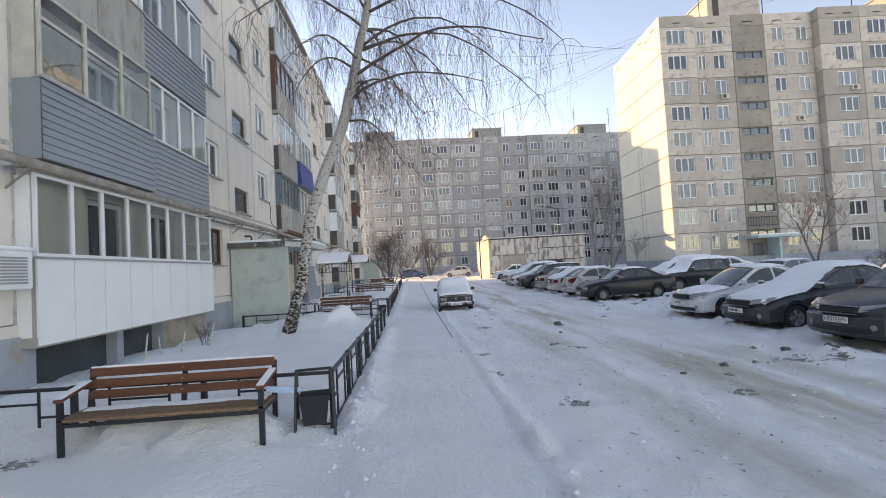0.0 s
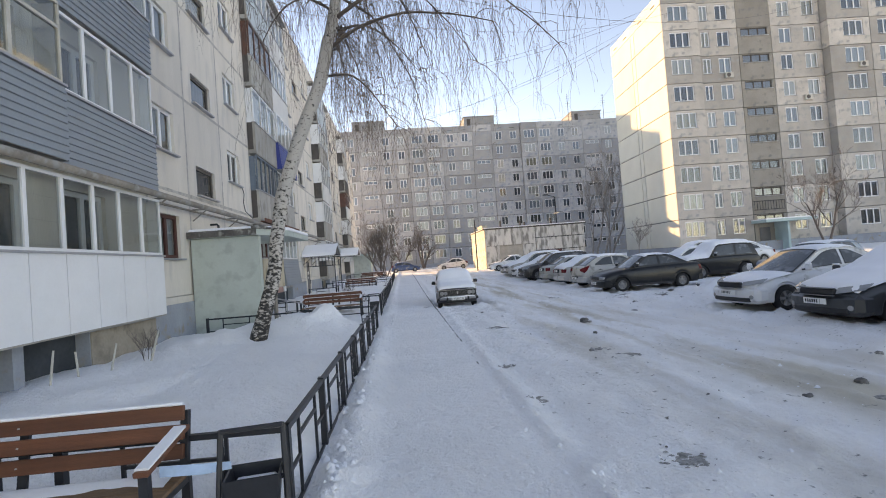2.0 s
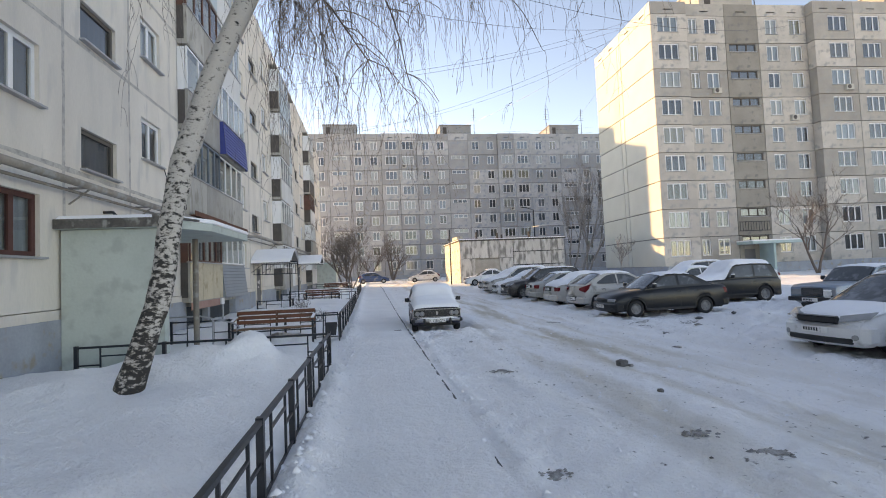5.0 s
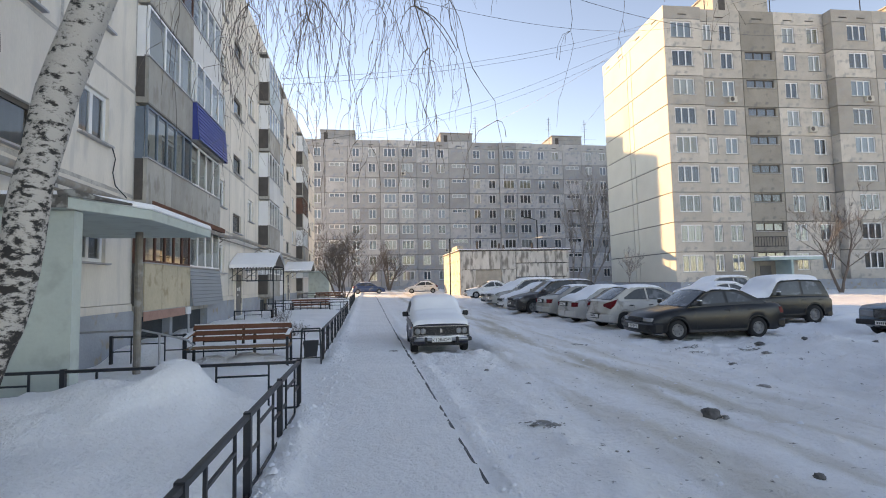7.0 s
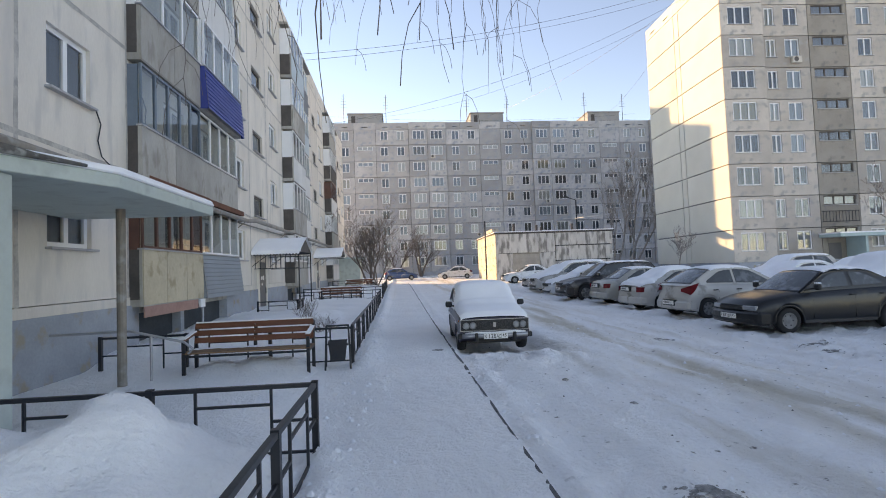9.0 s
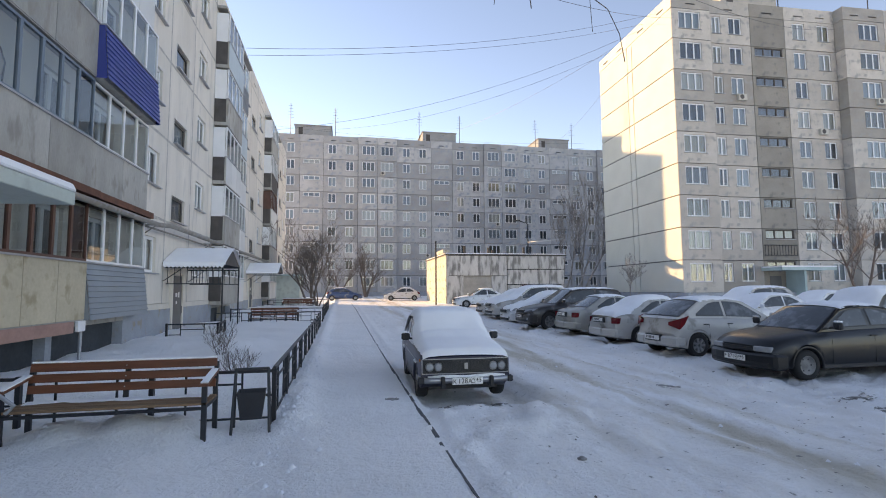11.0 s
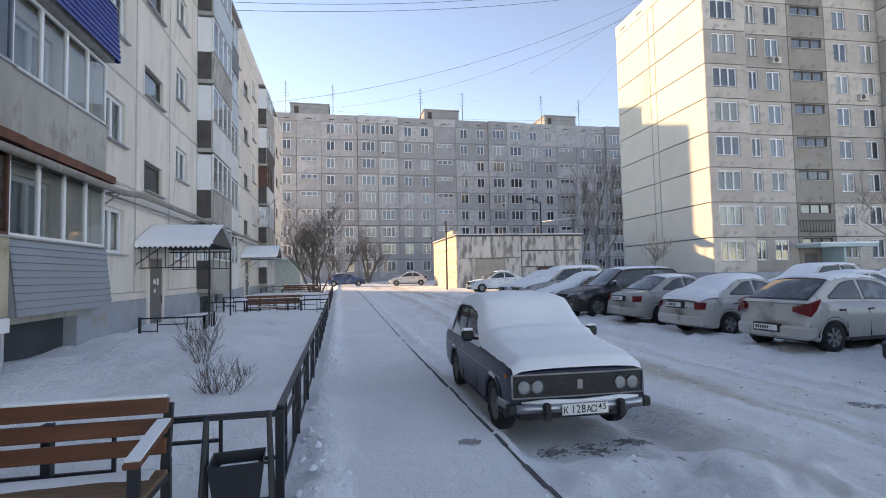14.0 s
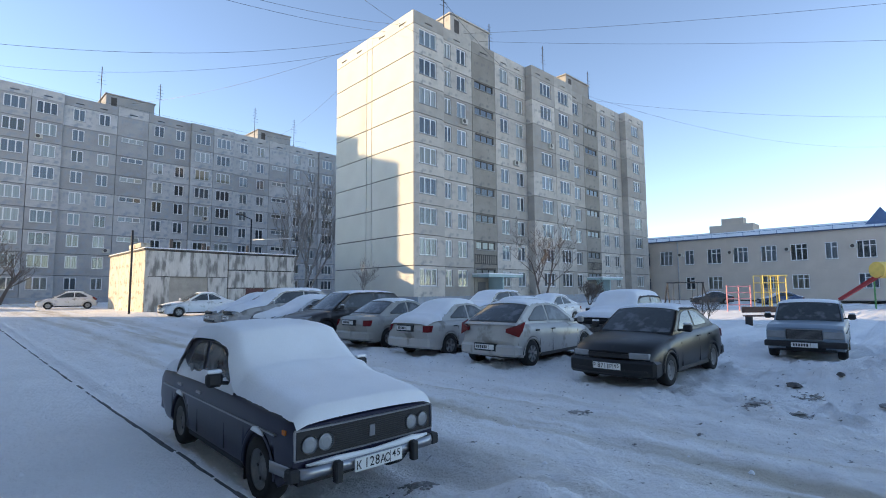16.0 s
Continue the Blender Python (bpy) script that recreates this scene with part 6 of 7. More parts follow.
def face_classic(c, sp, bm_, text, region):
    L, W = sp["L"], sp["W"]
    x = L / 2
    part("grille_surround", Shape().box(x - 0.06, -0.74, 0.50, x + 0.004, 0.74, 0.745), BLACK_PLASTIC, c)
    for k in range(11):
        z = 0.53 + k * 0.0185
        part("grille_slat", Shape().box(x + 0.0045, -0.43, z, x + 0.014, 0.43, z + 0.008), GRILLE, c)
    part("badge", Shape().box(x + 0.0145, -0.03, 0.58, x + 0.022, 0.03, 0.68), CHROME, c)
    for z in (0.742, 0.498):
        part("grille_trim", Shape().box(x - 0.01, -0.76, z, x + 0.015, 0.76, z + 0.014), CHROME, c)
    for y in (0.76, -0.76):
        part("grille_trim", Shape().box(x - 0.01, y - 0.008, 0.512, x + 0.014, y + 0.008, 0.742), CHROME, c)
    for y in (0.63, 0.48, -0.48, -0.63):
        ring_lamp(c, x + 0.006, y, 0.62, 0.068)
    bz = 0.40
    pts = [(x - 0.35, W / 2 + 0.02, bz), (x - 0.02, W / 2 - 0.02, bz), (x + 0.07, W / 2 - 0.12, bz), (x + 0.09, 0, bz), (x + 0.07, -W / 2 + 0.12, bz), (x - 0.02, -W / 2 + 0.02, bz), (x - 0.35, -W / 2 - 0.02, bz)]
    rows = []
    for p in pts:
        rows.append([(p[0] - 0.02, p[1] * 0.985, bz - 0.05), (p[0] + 0.012, p[1], bz - 0.038), (p[0] + 0.022, p[1] * 1.005, bz), (p[0] + 0.012, p[1], bz + 0.042), (p[0] - 0.02, p[1] * 0.985, bz + 0.05)])
    part("bumper", Shape().grid(rows), CHROME, c, smooth=True)
    for y in (0.42, -0.42):
        part("overrider", Shape().box(x + 0.085, y - 0.035, bz - 0.11, x + 0.16, y + 0.035, bz + 0.07), BLACK_PLASTIC, c, bevel=0.012)
    for y in (W / 2 - 0.03, -W / 2 + 0.03):
        part("bumper_cap", Shape().box(x - 0.05, y - 0.05, bz - 0.055, x + 0.06, y + 0.05, bz + 0.05), BLACK_PLASTIC, c, bevel=0.015)
        part("side_marker", Shape().box(x - 0.17, math.copysign(W / 2 * 0.93, y), 0.70, x - 0.115, math.copysign(W / 2 * 0.985, y), 0.738), LAMP_ORANGE, c)
    part("bumper_snow", Shape().tube([(x + 0.02, -W / 2 + 0.14, bz + 0.058), (x + 0.055, -0.4, bz + 0.066), (x + 0.062, 0, bz + 0.06), (x + 0.055, 0.45, bz + 0.07), (x + 0.02, W / 2 - 0.12, bz + 0.06)], [0.012, 0.03, 0.022, 0.034, 0.012], 8), SNOW_CLEAN, c, smooth=True)
    for y in (0.88, -0.88):
        yy = math.copysign(W / 2 - 0.12, y)
        part("mud_flap", Shape().box(sp["axles"][0] * L - sp["r"] - 0.1, yy - 0.08, 0.1, sp["axles"][0] * L - sp["r"] - 0.085, yy + 0.08, 0.3), BLACK_PLASTIC, c)
        part("mud_flap", Shape().box(sp["axles"][1] * L - sp["r"] - 0.1, yy - 0.08, 0.1, sp["axles"][1] * L - sp["r"] - 0.085, yy + 0.08, 0.3), BLACK_PLASTIC, c)
    plate(c, pose(x + 0.125, 0, bz - 0.005, 0, 0, 90), text, region)
    part("front_apron", Shape().box(x - 0.08, -0.66, 0.36, x - 0.02, 0.66, 0.5), BLACK_PLASTIC, c)


def face_2107(c, sp, bm_, text, region):
    L, W = sp["L"], sp["W"]
    x = L / 2
    part("grille", Shape().box(x - 0.05, -0.36, 0.5, x + 0.02, 0.36, 0.74), BLACK_PLASTIC, c)
    for z in (0.495, 0.735):
        part("grille_trim", Shape().box(x + 0.0, -0.37, z, x + 0.03, 0.37, z + 0.015), CHROME, c)
    for k in range(8):
        part("grille_slat", Shape().box(x + 0.021, -0.34, 0.52 + k * 0.026, x + 0.027, 0.34, 0.53 + k * 0.026), STEEL_RIM, c)
    for y in (0.56, -0.56):
        part("headlight", Shape().box(x - 0.05, y - 0.19, 0.53, x + 0.012, y + 0.19, 0.7), LAMP_CLEAR, c, bevel=0.01)
    part("bumper", Shape().box(x - 0.1, -W / 2 - 0.01, 0.32, x + 0.1, W / 2 + 0.01, 0.46), BLACK_PLASTIC, c, bevel=0.02)
    plate(c, pose(x + 0.115, 0, 0.38, 0, 0, 90), text, region)


def face_2110(c, sp, bm_, text, region):
    L, W = sp["L"], sp["W"]
    x = L / 2
    part("bumper", Shape().box(x - 0.3, -W / 2 + 0.015, 0.2, x + 0.05, W / 2 - 0.015, 0.5), bm_, c, bevel=0.05)
    part("grille", Shape().box(x - 0.03, -0.38, 0.53, x + 0.022, 0.38, 0.60), BLACK_PLASTIC, c)
    for y in (0.55, -0.55):
        part("headlight", Shape().box(x - 0.06, y - 0.17, 0.52, x + 0.016, y + 0.17, 0.63), LAMP_CLEAR, c, bevel=0.015)
    plate(c, pose(x + 0.064, 0, 0.38, 0, 0, 90), text, region)
    part("bumper_strip", Shape().box(x + 0.045, -0.7, 0.29, x + 0.056, 0.7, 0.33), BLACK_PLASTIC, c)


def face_modern(c, sp, bm_, text, region):
    L, W = sp["L"], sp["W"]
    x = L / 2
    z0 = sp.get("nose", 0.62)
    part("bumper", Shape().box(x - 0.35, -W / 2 + 0.03, sp.get("sill", 0.24) - 0.02, x + 0.035, W / 2 - 0.03, z0 + 0.0), bm_, c, bevel=0.09)
    part("grille", Shape().box(x - 0.05, -0.40, z0 - 0.02, x + 0.055, 0.40, z0 + 0.11), BLACK_PLASTIC, c, bevel=0.03)
    part("grille_trim", Shape().box(x + 0.03, -0.42, z0 + 0.105, x + 0.06, 0.42, z0 + 0.125), CHROME, c)
    part("grille_trim", Shape().box(x + 0.03, -0.40, z0 - 0.035, x + 0.06, 0.40, z0 - 0.02), CHROME, c)
    part("lower_intake", Shape().box(x - 0.05, -0.62, z0 - 0.36, x + 0.058, 0.62, z0 - 0.26), BLACK_PLASTIC, c, bevel=0.02)
    for q in (1, -1):
        s = Shape()
        i = len(s.v)
        y0, y1 = q * 0.42, q * (W / 2 - 0.06)
        f_ = [(x + 0.045, y0, z0 + 0.01), (x - 0.12, y1, z0 + 0.08), (x - 0.32, y1 * 1.02, z0 + 0.19), (x - 0.02, y0, z0 + 0.12)]
        s.v += f_ + [(p[0] - 0.1, p[1] * 0.9, p[2]) for p in f_]
        s.f += [(0, 1, 2, 3), (7, 6, 5, 4), (0, 4, 5, 1), (1, 5, 6, 2), (2, 6, 7, 3), (3, 7, 4, 0)]
        part("headlight", s, LAMP_CLEAR, c)
        part("fog_light", Shape().tube([(x + 0.0, q * 0.66, z0 - 0.24), (x + 0.045, q * 0.66, z0 - 0.24)], 0.05, 12), LAMP_CLEAR, c)
    plate(c, pose(x + 0.066, 0, z0 - 0.14, 0, 0, 90), text, region)


def face_plain(c, sp, bm_, text, region):
    face_modern(c, sp, bm_, "", "")


def tail_plain(c, sp, bm_, text, region):
    L, W = sp["L"], sp["W"]
    x = -L / 2
    part("rear_bumper", Shape().box(x - 0.04, -W / 2 + 0.04, 0.26, x + 0.25, W / 2 - 0.04, 0.52), sp.get("rear_bumper", bm_), c, bevel=0.05)
    hi = sp.get("lamp_z", (0.68, 0.85))
    x -= 0.022
    for q in (1, -1):
        s = Shape()
        y0, y1 = q * (W / 2 - sp.get("tail_w", 0.22)), q * (W / 2 - (0.02 if "wrap" in sp else 0.065))
        f_ = [(x - 0.012, y0, hi[0]), (x + 0.03, y1, hi[0]), (x + 0.08, y1, hi[1]), (x - 0.002, y0, hi[1])]
        if "wrap" in sp:
            f_ = [(x - 0.014, y0, hi[0] + 0.10), (x + 0.03, y1, hi[0]), (x + 0.07, y1, hi[1] - 0.03), (x + 0.0, y0, hi[1] - 0.12)]
            s.v += f_ + [(x + 0.12, y0, hi[0] + 0.10), (x + 0.20, y1, hi[0] + 0.13), (x + sp["wrap"], y1, hi[1] + 0.04), (x + 0.12, y0, hi[1] - 0.1)]
        else:
            s.v += f_ + [(p[0] + 0.12, p[1], p[2]) for p in f_]
        s.f += [(0, 1, 2, 3), (7, 6, 5, 4), (0, 4, 5, 1), (1, 5, 6, 2), (2, 6, 7, 3), (3, 7, 4, 0)]
        part("tail_light", s, LAMP_RED, c)
    part("rear_plate_recess", Shape().box(x - 0.018, -0.3, sp.get("plate_z", 0.7) - 0.09, x + 0.05, 0.3, sp.get("plate_z", 0.7) + 0.08), BLACK_PLASTIC, c)
    plate(c, pose(x - 0.02, 0, sp.get("plate_z", 0.7), 0, 0, -90))


CLASSIC = dict(L=4.12, W=1.61, H=1.42, r=0.295, axles=(0.338, -0.25), top=[(-0.5, 0.78), (-0.49, 0.85), (-0.26, 0.90), (0.16, 0.90), (0.40, 0.865), (0.485, 0.84), (0.499, 0.82), (0.5, 0.77)], cabin=(0.19, 0.075, -0.235, -0.315), roof_w=0.82, taper=0.04, bow=0.02, sill=0.22, lift=1.3, rim=STEEL_RIM, spokes=0, moulding=CHROME, mirror=BLACK_PLASTIC, handle=CHROME, face=face_classic, tail=tail_plain, cpillar=0.07, tw=0.17, drift=True, square=True, mirror_h=0.125)
C2107 = dict(CLASSIC, drift=False, mirror_h=0.12, face=face_2107, L=4.14, moulding=BLACK_PLASTIC)
C2110 = dict(L=4.27, W=1.68, H=1.42, r=0.285, axles=(0.315, -0.27), top=[(-0.5, 0.86), (-0.49, 0.98), (-0.3, 0.98), (0.2, 0.93), (0.40, 0.82), (0.48, 0.72), (0.5, 0.62)], cabin=(0.235, 0.07, -0.19, -0.36), roof_w=0.70, sill=0.22, rim=STEEL_RIM, spokes=0, face=face_2110, tail=tail_plain, cpillar=0.05, mirror=BLACK_PLASTIC)
HATCH = dict(L=4.12, W=1.70, H=1.47, r=0.30, axles=(0.31, -0.335), top=[(-0.5, 0.6), (-0.495, 0.9), (-0.46, 1.0), (-0.2, 0.99), (0.2, 0.92), (0.42, 0.78), (0.5, 0.58)], cabin=(0.27, 0.05, -0.27, -0.462), roof_w=0.66, face=face_plain, tail=tail_plain, cpillar=0.09, spokes=7, plate_z=0.46, tail_w=0.30, lamp_z=(0.70, 1.0), wrap=0.36, nose=0.6, sill=0.22)
SEDAN = dict(L=4.3, W=1.70, H=1.45, r=0.295, axles=(0.31, -0.29), top=[(-0.5, 0.72), (-0.485, 0.94), (-0.34, 1.0), (0.2, 0.92), (0.45, 0.74), (0.5, 0.6)], cabin=(0.25, 0.04, -0.2, -0.37), roof_w=0.66, face=face_modern, tail=tail_plain, cpillar=0.08, spokes=5, plate_z=0.78, nose=0.6, sill=0.21)
SUV = dict(L=4.6, W=1.86, H=1.70, r=0.36, axles=(0.305, -0.3), top=[(-0.5, 0.8), (-0.49, 1.1), (-0.3, 1.12), (0.2, 1.08), (0.44, 0.92), (0.5, 0.75)], cabin=(0.24, 0.06, -0.38, -0.475), roof_w=0.70, face=face_modern, tail=tail_plain, cpillar=0.1, spokes=5, plate_z=0.8, nose=0.70, sill=0.27, tw=0.22)
NIVA = dict(L=3.74, W=1.68, H=1.64, r=0.34, axles=(0.30, -0.29), top=[(-0.5, 0.9), (-0.485, 1.0), (-0.2, 1.02), (0.2, 1.0), (0.46, 0.95), (0.5, 0.85)], cabin=(0.19, 0.06, -0.41, -0.475), roof_w=0.78, taper=0.05, bow=0.03, square=True, face=face_2107, tail=tail_plain, cpillar=0.08, rim=STEEL_RIM, spokes=0, plate_z=0.7, sill=0.34, mirror=BLACK_PLASTIC)

NAVY = paint("navy_blue_car_paint", (0.012, 0.014, 0.040), 0.3, 0.0, (0.07, 0.07, 0.09))
BLACKGREEN = paint("black_green_car_paint", (0.010, 0.011, 0.013), 0.3, 0.1, (0.035, 0.028, 0.018), 0.4)
SILVER = paint("silver_car_paint", (0.50, 0.48, 0.45), 0.22, 0.18, (0.30, 0.28, 0.25))
GREYSILVER = paint("grey_silver_car_paint", (0.36, 0.35, 0.32), 0.24, 0.2)
WHITE = paint("white_car_paint", (0.70, 0.71, 0.72), 0.3, 0.15, (0.42, 0.41, 0.39))
GRAPHITE = paint("graphite_car_paint", (0.04, 0.043, 0.048), 0.28, 0.06, (0.12, 0.12, 0.12))
BROWNBLACK = paint("dark_brown_car_paint", (0.03, 0.026, 0.026), 0.28, 0.15, (0.14, 0.13, 0.12))
STEELBLUE = paint("steel_blue_car_paint", (0.22, 0.29, 0.36), 0.3, 0.2)
BLUECAR = paint("blue_car_paint", (0.03, 0.07, 0.17), 0.3, 0.2)
LOT = "cars parked in the yard"


def park(label, spec, x, y, heading, pm, **kw):
    """x, y: the middle of the car; heading: degrees of its nose from +x."""
    z = rise(y) - 0.115 if spec is CLASSIC else ground_z(x, y) * 0.5 + rise(y) * 0.5 - 0.02
    return car(label, pose(x, y, z, 0, 0, heading) @ Matrix.Diagonal((1, 1, 1, 1) if spec is CLASSIC else (1.03, 1.03, 1.03, 1)), spec, pm, group=LOT, **kw)


park("navy blue classic saloon buried under thick snow", CLASSIC, 1.86, 23.97, -92.5, NAVY, snow=0.13, text="К 128 АС", region="45")
park("dark graphite crossover with a chrome-rimmed grille", SUV, 10.22, 8.5, 180, GRAPHITE, snow=0.0, text="Х 007 ЕЕ", region="45")
park("graphite saloon under a thick layer of snow", SEDAN, 10.15, 11.5, 180, GRAPHITE, snow=0.07)
park("white saloon with thin snow on bonnet and roof", SEDAN, 10.3, 14.45, 182, WHITE, snow=0.03, snow_parts=("hood", "roof", "deck"))
park("muddy black liftback saloon with yellow dirt streaks", C2110, 9.9, 22.45, 180, BLACKGREEN, snow=0.025, snow_parts=("roof",), text="В 871 ЕВ", region="45")
park("silver hatchback with red tail lights and snowy roof", HATCH, 10.1, 25.75, 3, SILVER, snow=0.04, snow_parts=("roof",))
park("silver saloon with thick snow on roof and boot", SEDAN, 10.2, 28.6, 2, SILVER, snow=0.09, snow_parts=("deck", "rear", "roof"))
park("grey silver saloon with clear rear window", SEDAN, 10.1, 31.15, 2, GREYSILVER, snow=0.03, snow_parts=("roof",))
park("dark brown crossover facing the drive", SUV, 9.6, 33.75, 180, BROWNBLACK, snow=0.02, snow_parts=("roof",))
park("white saloon under thick snow facing the drive", SEDAN, 9.6, 36.5, 180, WHITE, snow=0.12)
park("pale silver crossover with snow on the bonnet", SUV, 9.8, 39.2, 180, SILVER, snow=0.08, snow_parts=("hood", "roof", "front"))
park("light saloon under snow facing the drive", SEDAN, 9.9, 42.0, 180, SILVER, snow=0.1)
park("white saloon parked before the utility building", SEDAN, 10.6, 51.6, 178, WHITE, snow=0.03, snow_parts=("roof", "hood"))
park("black off-road hatch with snow over its windscreen", NIVA, 15.0, 25.5, 180, BLACKGREEN, snow=0.14, snow_parts=("hood", "front", "roof"))
park("steel blue classic saloon standing in deep snow", C2107, 16.15, 20.5, 184, STEELBLUE, snow=0.02, snow_parts=("roof",))
park("white estate car behind the silver hatchback", HATCH, 17.2, 31.5, 180, WHITE, snow=0.05, snow_parts=("roof", "front", "hood"))
park("silver crossover in the second row of cars", SUV, 20.3, 35.4, 180, SILVER, snow=0.06, snow_parts=("roof", "front", "hood"))
park("white saloon in the second row of cars", SEDAN, 21.0, 32.2, 180, WHITE, snow=0.06)
park("white hatchback beyond the utility building", HATCH, 6.8, 72.0, 172, WHITE, snow=0.02, snow_parts=("roof",))
park("blue hatchback at the far end of the drive", HATCH, 0.0, 74.0, 2, BLUECAR, snow=0.02, snow_parts=("roof",))
park("dark saloon parked before the school", SEDAN, 62.0, 36.0, 120, GRAPHITE, snow=0.04)
park("dark blue saloon parked before the school", SEDAN, 66.0, 30.0, 120, BLUECAR, snow=0.04)

# birch
BARK = bpy.data.materials.new("birch_bark")
BARK.use_nodes = True
bn, bl = BARK.node_tree.nodes, BARK.node_tree.links
bb = bn["Principled BSDF"]
bb.inputs["Roughness"].default_value = 0.85
btc, bmap, bno, brp = bn.new("ShaderNodeTexCoord"), bn.new("ShaderNodeMapping"), bn.new("ShaderNodeTexNoise"), bn.new("ShaderNodeValToRGB")
bmap.inputs["Scale"].default_value = (5.0, 5.0, 9.0)
bno.inputs["Scale"].default_value, bno.inputs["Detail"].default_value, bno.inputs["Roughness"].default_value = 1.8, 8, 0.68
bl.new(btc.outputs["Object"], bmap.inputs[0])
bl.new(bmap.outputs[0], bno.inputs["Vector"])
bsep, bmr, badd = bn.new("ShaderNodeSeparateXYZ"), bn.new("ShaderNodeMapRange"), bn.new("ShaderNodeMath")
bl.new(btc.outputs["Object"], bsep.inputs[0])
bl.new(bsep.outputs[2], bmr.inputs[0])
bmr.inputs[1].default_value, bmr.inputs[2].default_value, bmr.inputs[3].default_value, bmr.inputs[4].default_value = 0.0, 5.0, -0.09, 0.10
bl.new(bno.outputs[0], badd.inputs[0])
bl.new(bmr.outputs[0], badd.inputs[1])
bl.new(badd.outputs[0], brp.inputs[0])
brp.color_ramp.elements[0].position, brp.color_ramp.elements[1].position = 0.45, 0.53
brp.color_ramp.elements[0].color, brp.color_ramp.elements[1].color = (0.035, 0.030, 0.027, 1), (0.50, 0.465, 0.425, 1)
bl.new(brp.outputs[0], bb.inputs["Base Color"])
bbp = bn.new("ShaderNodeBump")
bbp.inputs["Strength"].default_value, bbp.inputs["Distance"].default_value = 0.8, 0.03
bl.new(bno.outputs[0], bbp.inputs["Height"])
bl.new(bbp.outputs[0], bb.inputs["Normal"])
TWIG = mat("dark_twig_bark", (0.15, 0.12, 0.105), 0.8, 0.2, 6, 30, 0)

birch = thing("birch_tree", "leaning white-barked birch with long drooping bare twigs", "tree")
trunk_pts = [(-3.72, 13.4, -0.1), (-3.6, 13.4, 0.5), (-3.27, 13.5, 1.5), (-3.12, 13.5, 2.45), (-2.9, 13.45, 3.55), (-2.45, 13.4, 4.75), (-1.9, 13.3, 5.95), (-1.55, 13.25, 7.1), (-1.25, 13.15, 8.35), (-0.9, 13.05, 9.8), (-0.5, 12.9, 11.5), (-0.2, 12.8, 13.5)]
trunk_r = [0.22, 0.18, 0.16, 0.155, 0.16, 0.15, 0.14, 0.13, 0.115, 0.095, 0.065, 0.03]
tp, tr_ = [], []
for k in range(len(trunk_pts) - 1):
    for j in range(4):
        t = j / 4
        p = Vector(trunk_pts[k]).lerp(Vector(trunk_pts[k + 1]), t)
        rr_ = trunk_r[k] + (trunk_r[k + 1] - trunk_r[k]) * t
        tp.append(p + Vector((noise.noise(p * 1.1) * 0.05, noise.noise(p * 1.3 + Vector((5, 0, 0))) * 0.05, 0)))
        tr_.append(rr_ * (1 + 0.12 * noise.noise(p * 2.5)))
part("trunk", Shape().tube(tp, tr_, 14), BARK, birch, "white bark, black and cracked near the foot", smooth=True)
rt = random.Random(11)
crown = Shape()


def strand(s, p, ln, rad, drift, sides=3, side_twigs=True):
    pts, rads, q = [], [], Vector(p)
    n = max(4, int(ln / 0.15))
    sway = Vector((0, 0, 0))
    for k in range(n + 1):
        pts.append(q.copy())
        rads.append(rad * (1 - 0.6 * k / n) * (1.5 if rt.random() < 0.16 else 1))
        fall = min(1, k / n * 2.2 + 0.25)
        sway = sway * 0.55 + Vector((rt.uniform(-0.045, 0.045), rt.uniform(-0.045, 0.045), 0))
        q = q + Vector((drift.x * (1 - fall), drift.y * (1 - fall), -ln / n * fall + drift.z * (1 - fall))) + sway
    s.tube(pts, rads, sides, caps=False)
    if side_twigs:
        for _ in range(int(ln / 0.55)):
            k = rt.randint(1, n - 1)
            b0, d0, l0 = pts[k], Vector((rt.uniform(-1, 1), rt.uniform(-1, 1), -0.5)).normalized(), rt.uniform(0.1, 0.42)
            s.tube([b0, b0 + d0 * l0 * 0.4, b0 + d0 * l0 * 0.65 + Vector((0, 0, -l0 * 0.3)), b0 + d0 * l0 * 0.75 + Vector((0, 0, -l0 * 0.75))], [rad * 0.7, rad * 0.6, rad * 0.55, rad * 0.8], 3, caps=False)
    return pts


def limb(start, end, rad, sag, n=10):
    pts = []
    for k in range(n + 1):
        t = k / n
        p = Vector(start).lerp(Vector(end), t)
        p.z += sag * math.sin(math.pi * t) - 0.25 * sag * t
        pts.append(p + Vector((noise.noise(p * 0.9) * 0.12, noise.noise(p * 0.9 + Vector((3, 3, 3))) * 0.12, noise.noise(p * 1.3 + Vector((9, 1, 3))) * 0.08)))
    return pts


